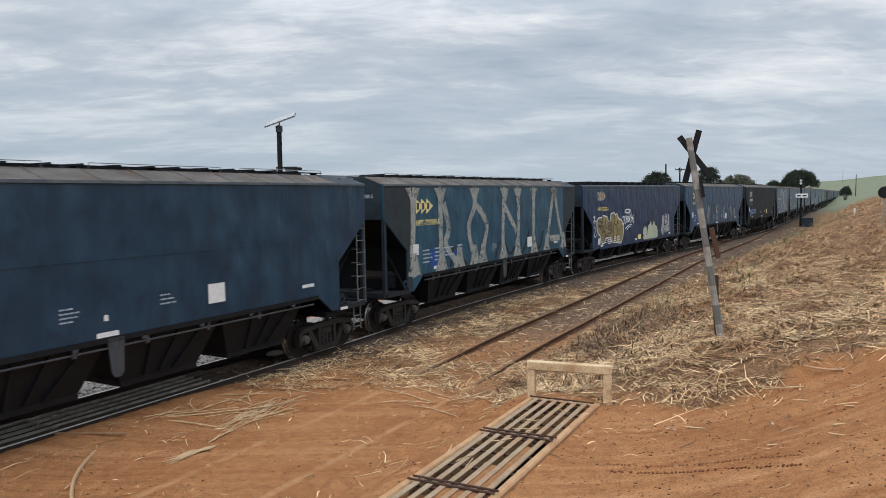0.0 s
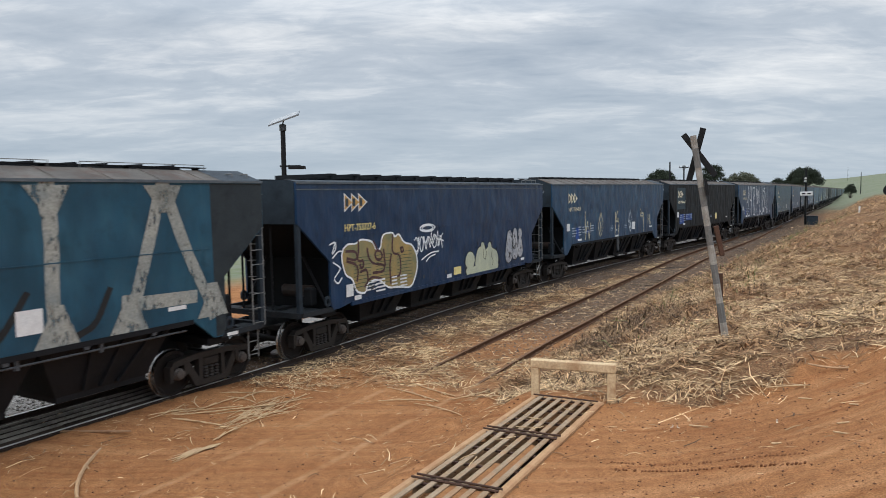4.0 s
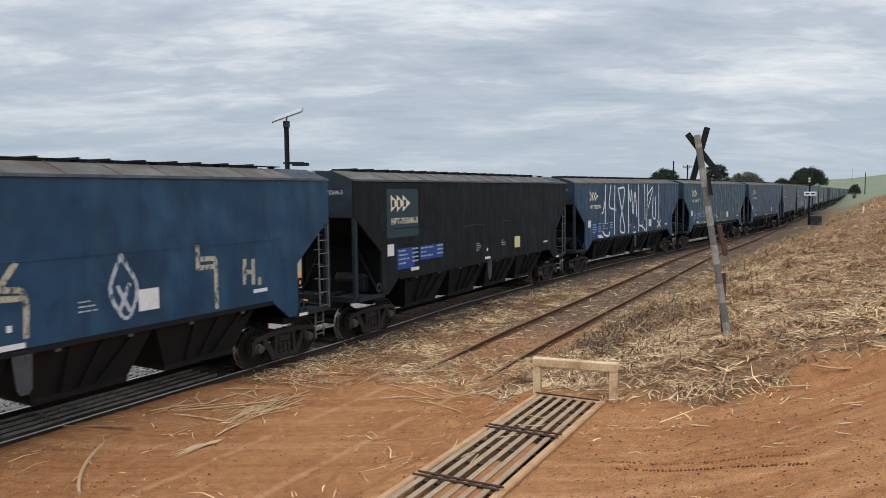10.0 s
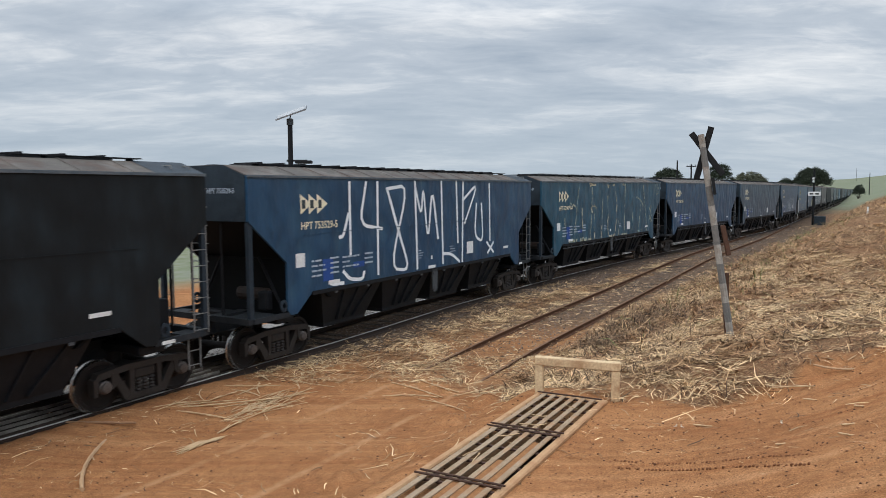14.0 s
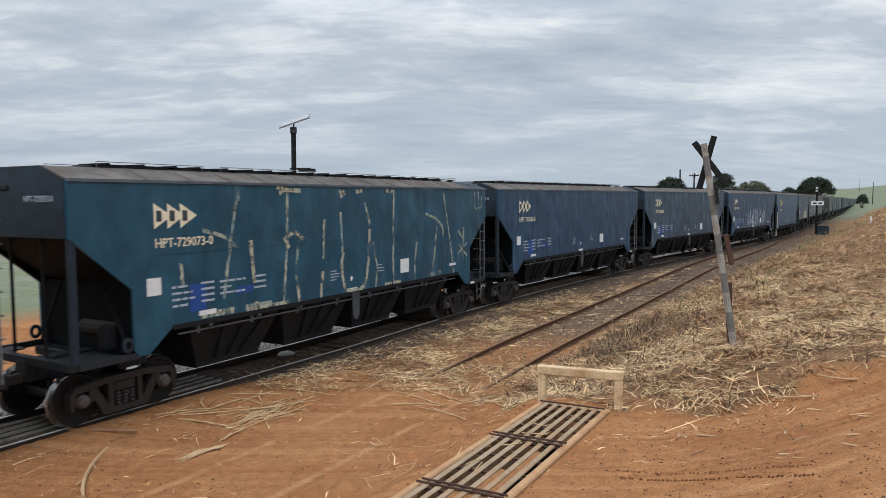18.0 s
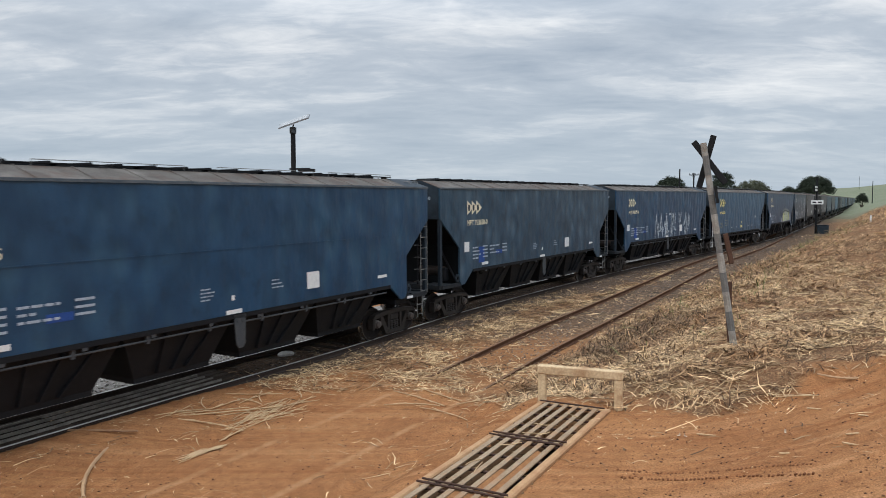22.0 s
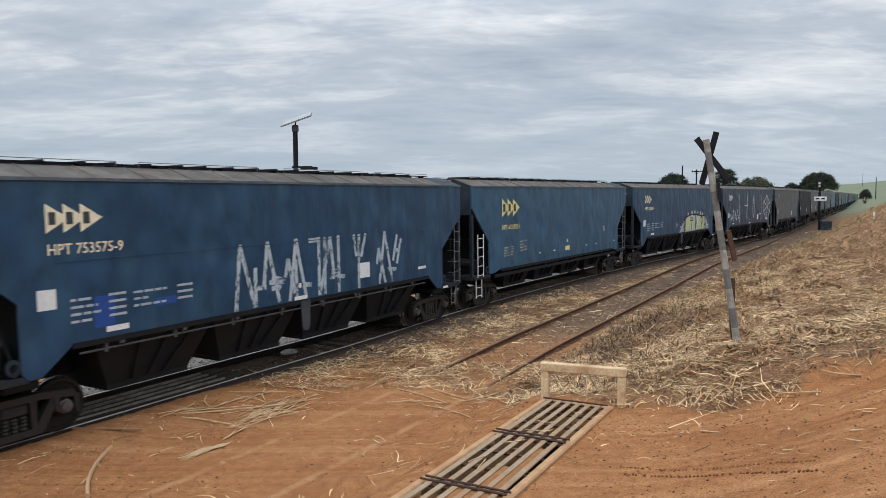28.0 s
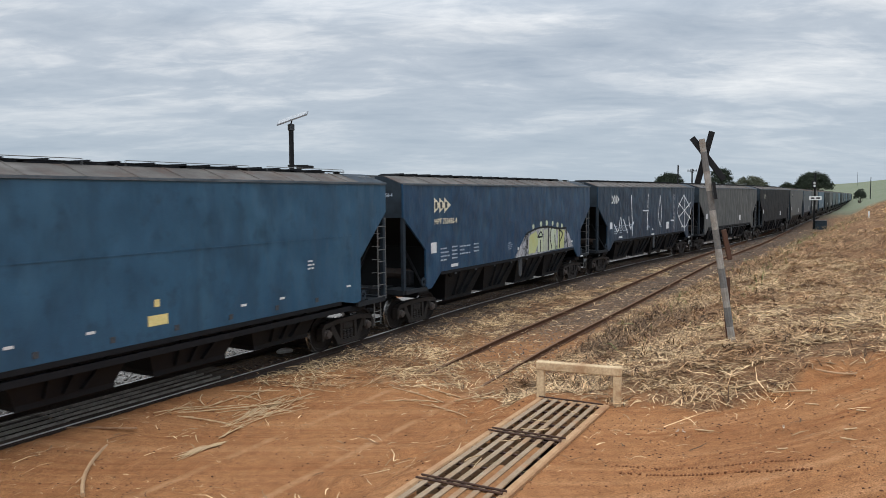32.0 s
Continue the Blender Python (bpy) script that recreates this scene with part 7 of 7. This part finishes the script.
    brush(e, GREY_PATCH, (((-1.9, 2.75), (-1.9, 2.95), (-0.3, 2.95), (-0.3, 2.45)), ((0.9, 2.2), (0.9, 3.0), (1.8, 3.0))), 0.03)
    common_marks(f, "HPT 753529-5")
    brush(f, SPRAY, TALL_WHITE, 0.105)
    common_marks(g, "HPT-729073-0")
    brush(g, SCRATCH, SCRATCHES, 0.085)
    brush(g, BEIGE, SCRAPES, 0.11, FACE + 0.003)
    for y0, y1 in ((-5.15, -4.25), (-3.9, -3.1), (3.9, 4.7)):
        plate(g, "scraped_patch", SCRATCH, y0, y1, 1.67, 1.80, FACE - 0.001)
    brush(g, SCRATCH, (((7.05, 4.35), (7.05, 3.8), (7.3, 3.75)), ((7.35, 4.35), (7.35, 3.8), (7.6, 3.8), (7.6, 4.3))), 0.06)
    common_marks(h, "HPT 753613-5", patch=True)
    common_marks(i, "HPT 753650-0")
    common_marks(j, "HPT 753575-9")
    brush(j, GREY_PAINT, WORD_ONE + WORD_TWO, 0.115)
    # the smoother, newer wagon
    arrows(k, YELLOW, -5.76, 3.66, 1.25)
    lettering(k, "HPT-615.802-1", YELLOW, -5.76, 2.84, 0.25)
    stencil(k, BEIGE, -5.60, 2.16, (0.45, 0.42, 0.45, 0.40), 0.1, 0.04, ((0.55, 0.18),))
    stencil(k, BEIGE, -4.30, 2.34, (0.26, 0.26, 0.26, 0.26), 0.12, 0.045, ((0.36, 0.18),))
    plate(k, "yellow_panel", YELLOW, 0.05, 0.50, 1.66, 1.86, label="yellow notice panel")
    plate(k, "stencil_mark", YELLOW, 0.20, 0.32, 2.02, 2.16)
    for y in (-2.6, -1.2, 2.4, 3.6, 6.1):
        plate(k, "small_plate", WHITE, y, y + 0.16, 1.72, 1.77)
    stencil(k, WHITE, 4.6, 2.55, (0.20, 0.22, 0.20), 0.09, 0.04)
    common_marks(l, "HPT 753450-4", patch=False)
    part("graffiti", fill_bm(GREEN_OUTLINE[0], FACE + 0.010), LILAC, l, "pale grey-white graffiti piece")
    part("graffiti", fill_bm(((-0.41, 1.69), (0.20, 2.16), (0.52, 2.40), (0.62, 1.66)), FACE + 0.013), LILAC, l, "pale lilac end of the graffiti piece")
    part("graffiti", fill_bm(((4.85, 2.55), (5.20, 2.30), (5.71, 1.71), (5.05, 1.71)), FACE + 0.013), LILAC, l, "pale lilac end of the graffiti piece")
    part("graffiti", fill_bm(((0.85, 1.72), (0.95, 2.45), (1.6, 2.62), (1.9, 2.2), (1.5, 1.72)), FACE + 0.012), PISTACHIO, l, "yellowish graffiti letter")
    part("graffiti", fill_bm(((1.75, 1.72), (1.8, 2.5), (2.25, 2.75), (2.3, 1.72)), FACE + 0.0125), LIME, l, "pale green graffiti letter")
    part("graffiti", fill_bm(((2.95, 1.72), (3.0, 2.7), (3.7, 2.62), (3.75, 1.72)), FACE + 0.0125), LIME, l, "pale green graffiti letter")
    part("graffiti", fill_bm(((3.85, 1.72), (3.95, 2.6), (4.7, 2.5), (4.6, 1.72)), FACE + 0.0125), PISTACHIO, l, "yellowish graffiti letter")
    part("graffiti", fill_bm(((2.3, 1.72), (2.4, 2.62), (2.8, 2.66), (2.75, 1.72)), FACE + 0.012), CREAM, l, "cream graffiti letter")
    brush(l, TAR, (GREEN_OUTLINE[0][1:7], ((0.78, 2.55), (0.72, 1.95)), ((0.62, 2.5), (0.60, 1.70)), ((1.75, 2.35), (2.05, 2.60), (2.30, 2.35), (1.75, 2.35)), ((2.02, 2.2), (2.02, 1.74)), ((2.85, 2.74), (2.85, 1.75)),
                   ((3.20, 2.74), (3.02, 2.3), (3.20, 1.8)), ((3.55, 2.35), (3.60, 1.75)), ((4.05, 2.62), (4.10, 1.75)), ((4.10, 2.55), (4.50, 2.38), (4.10, 2.0)), ((4.85, 2.60), (5.02, 1.75))), 0.085, FACE + 0.016)
    for y, z, s in ((1.35, 2.80, 0.10), (2.12, 2.88, 0.12), (2.72, 2.90, 0.12), (3.35, 2.86, 0.10), (3.9, 2.78, 0.12), (4.4, 2.72, 0.10)):
        part("paint_blob", lathe(bmesh.new(), [(FACE - 0.002, s), (FACE + 0.004, s * 0.9)], 10), LIME, l).matrix_basis = pose(0, y, z)
    common_marks(m, "", WHITE, WHITE, patch=False)
    brush(m, SPRAY, THIN_WHITE, 0.075)
    for x in w[13:]:
        arrows(x, BEIGE)
        plate(x, "white_panel", WHITE, -6.42, -6.10, 2.28, 2.62)
        plate(x, "white_panel", WHITE, 2.30, 2.75, 1.93, 2.34)


mark_train()


# ---- what moves: the train rolls towards the crossing, every axle turning ----
def motions():
    def coupler_s(n, t):
        slack = float(np.interp(t, (0, 7, 10.5, 14, 17, 21, 25, 28, 32), (-0.25, -0.30, -0.40, -0.22, -0.20, -0.08, 0.0, 0.06, 0.20)))
        return 1.3365 + (n - 3) * PITCH - 5.286 * (t - 9) - 0.0018 * (t - 9) ** 2 + slack

    for i, wagon in enumerate(WAGONS):
        rows = []
        for k in range(0, 33):
            mid = coupler_s(i, k) - PITCH / 2
            a, b = on_line(mid - 6.65)[0], on_line(mid + 6.65)[0]
            way = b - a
            c = (a + b) / 2
            rows.append((float(k), pose(c.x, c.y, c.z, math.degrees(math.atan2(way.z, math.hypot(way.x, way.y))), 0, math.degrees(math.atan2(-way.x, way.y)))))
        walk(wagon, rows)
        if i > 14:
            continue
        start = coupler_s(i, 0.0)
        for bogie in [o for o in wagon.children if o.name.startswith("bogie")]:
            for axle in [o for o in bogie.children if o.name.startswith("wheelset")]:
                y = axle.matrix_basis.translation.y
                walk(axle, [(k / 10, pose(0, y, 0.48, math.degrees((start - coupler_s(i, k / 10)) / 0.48) % 360)) for k in range(321)])


motions()
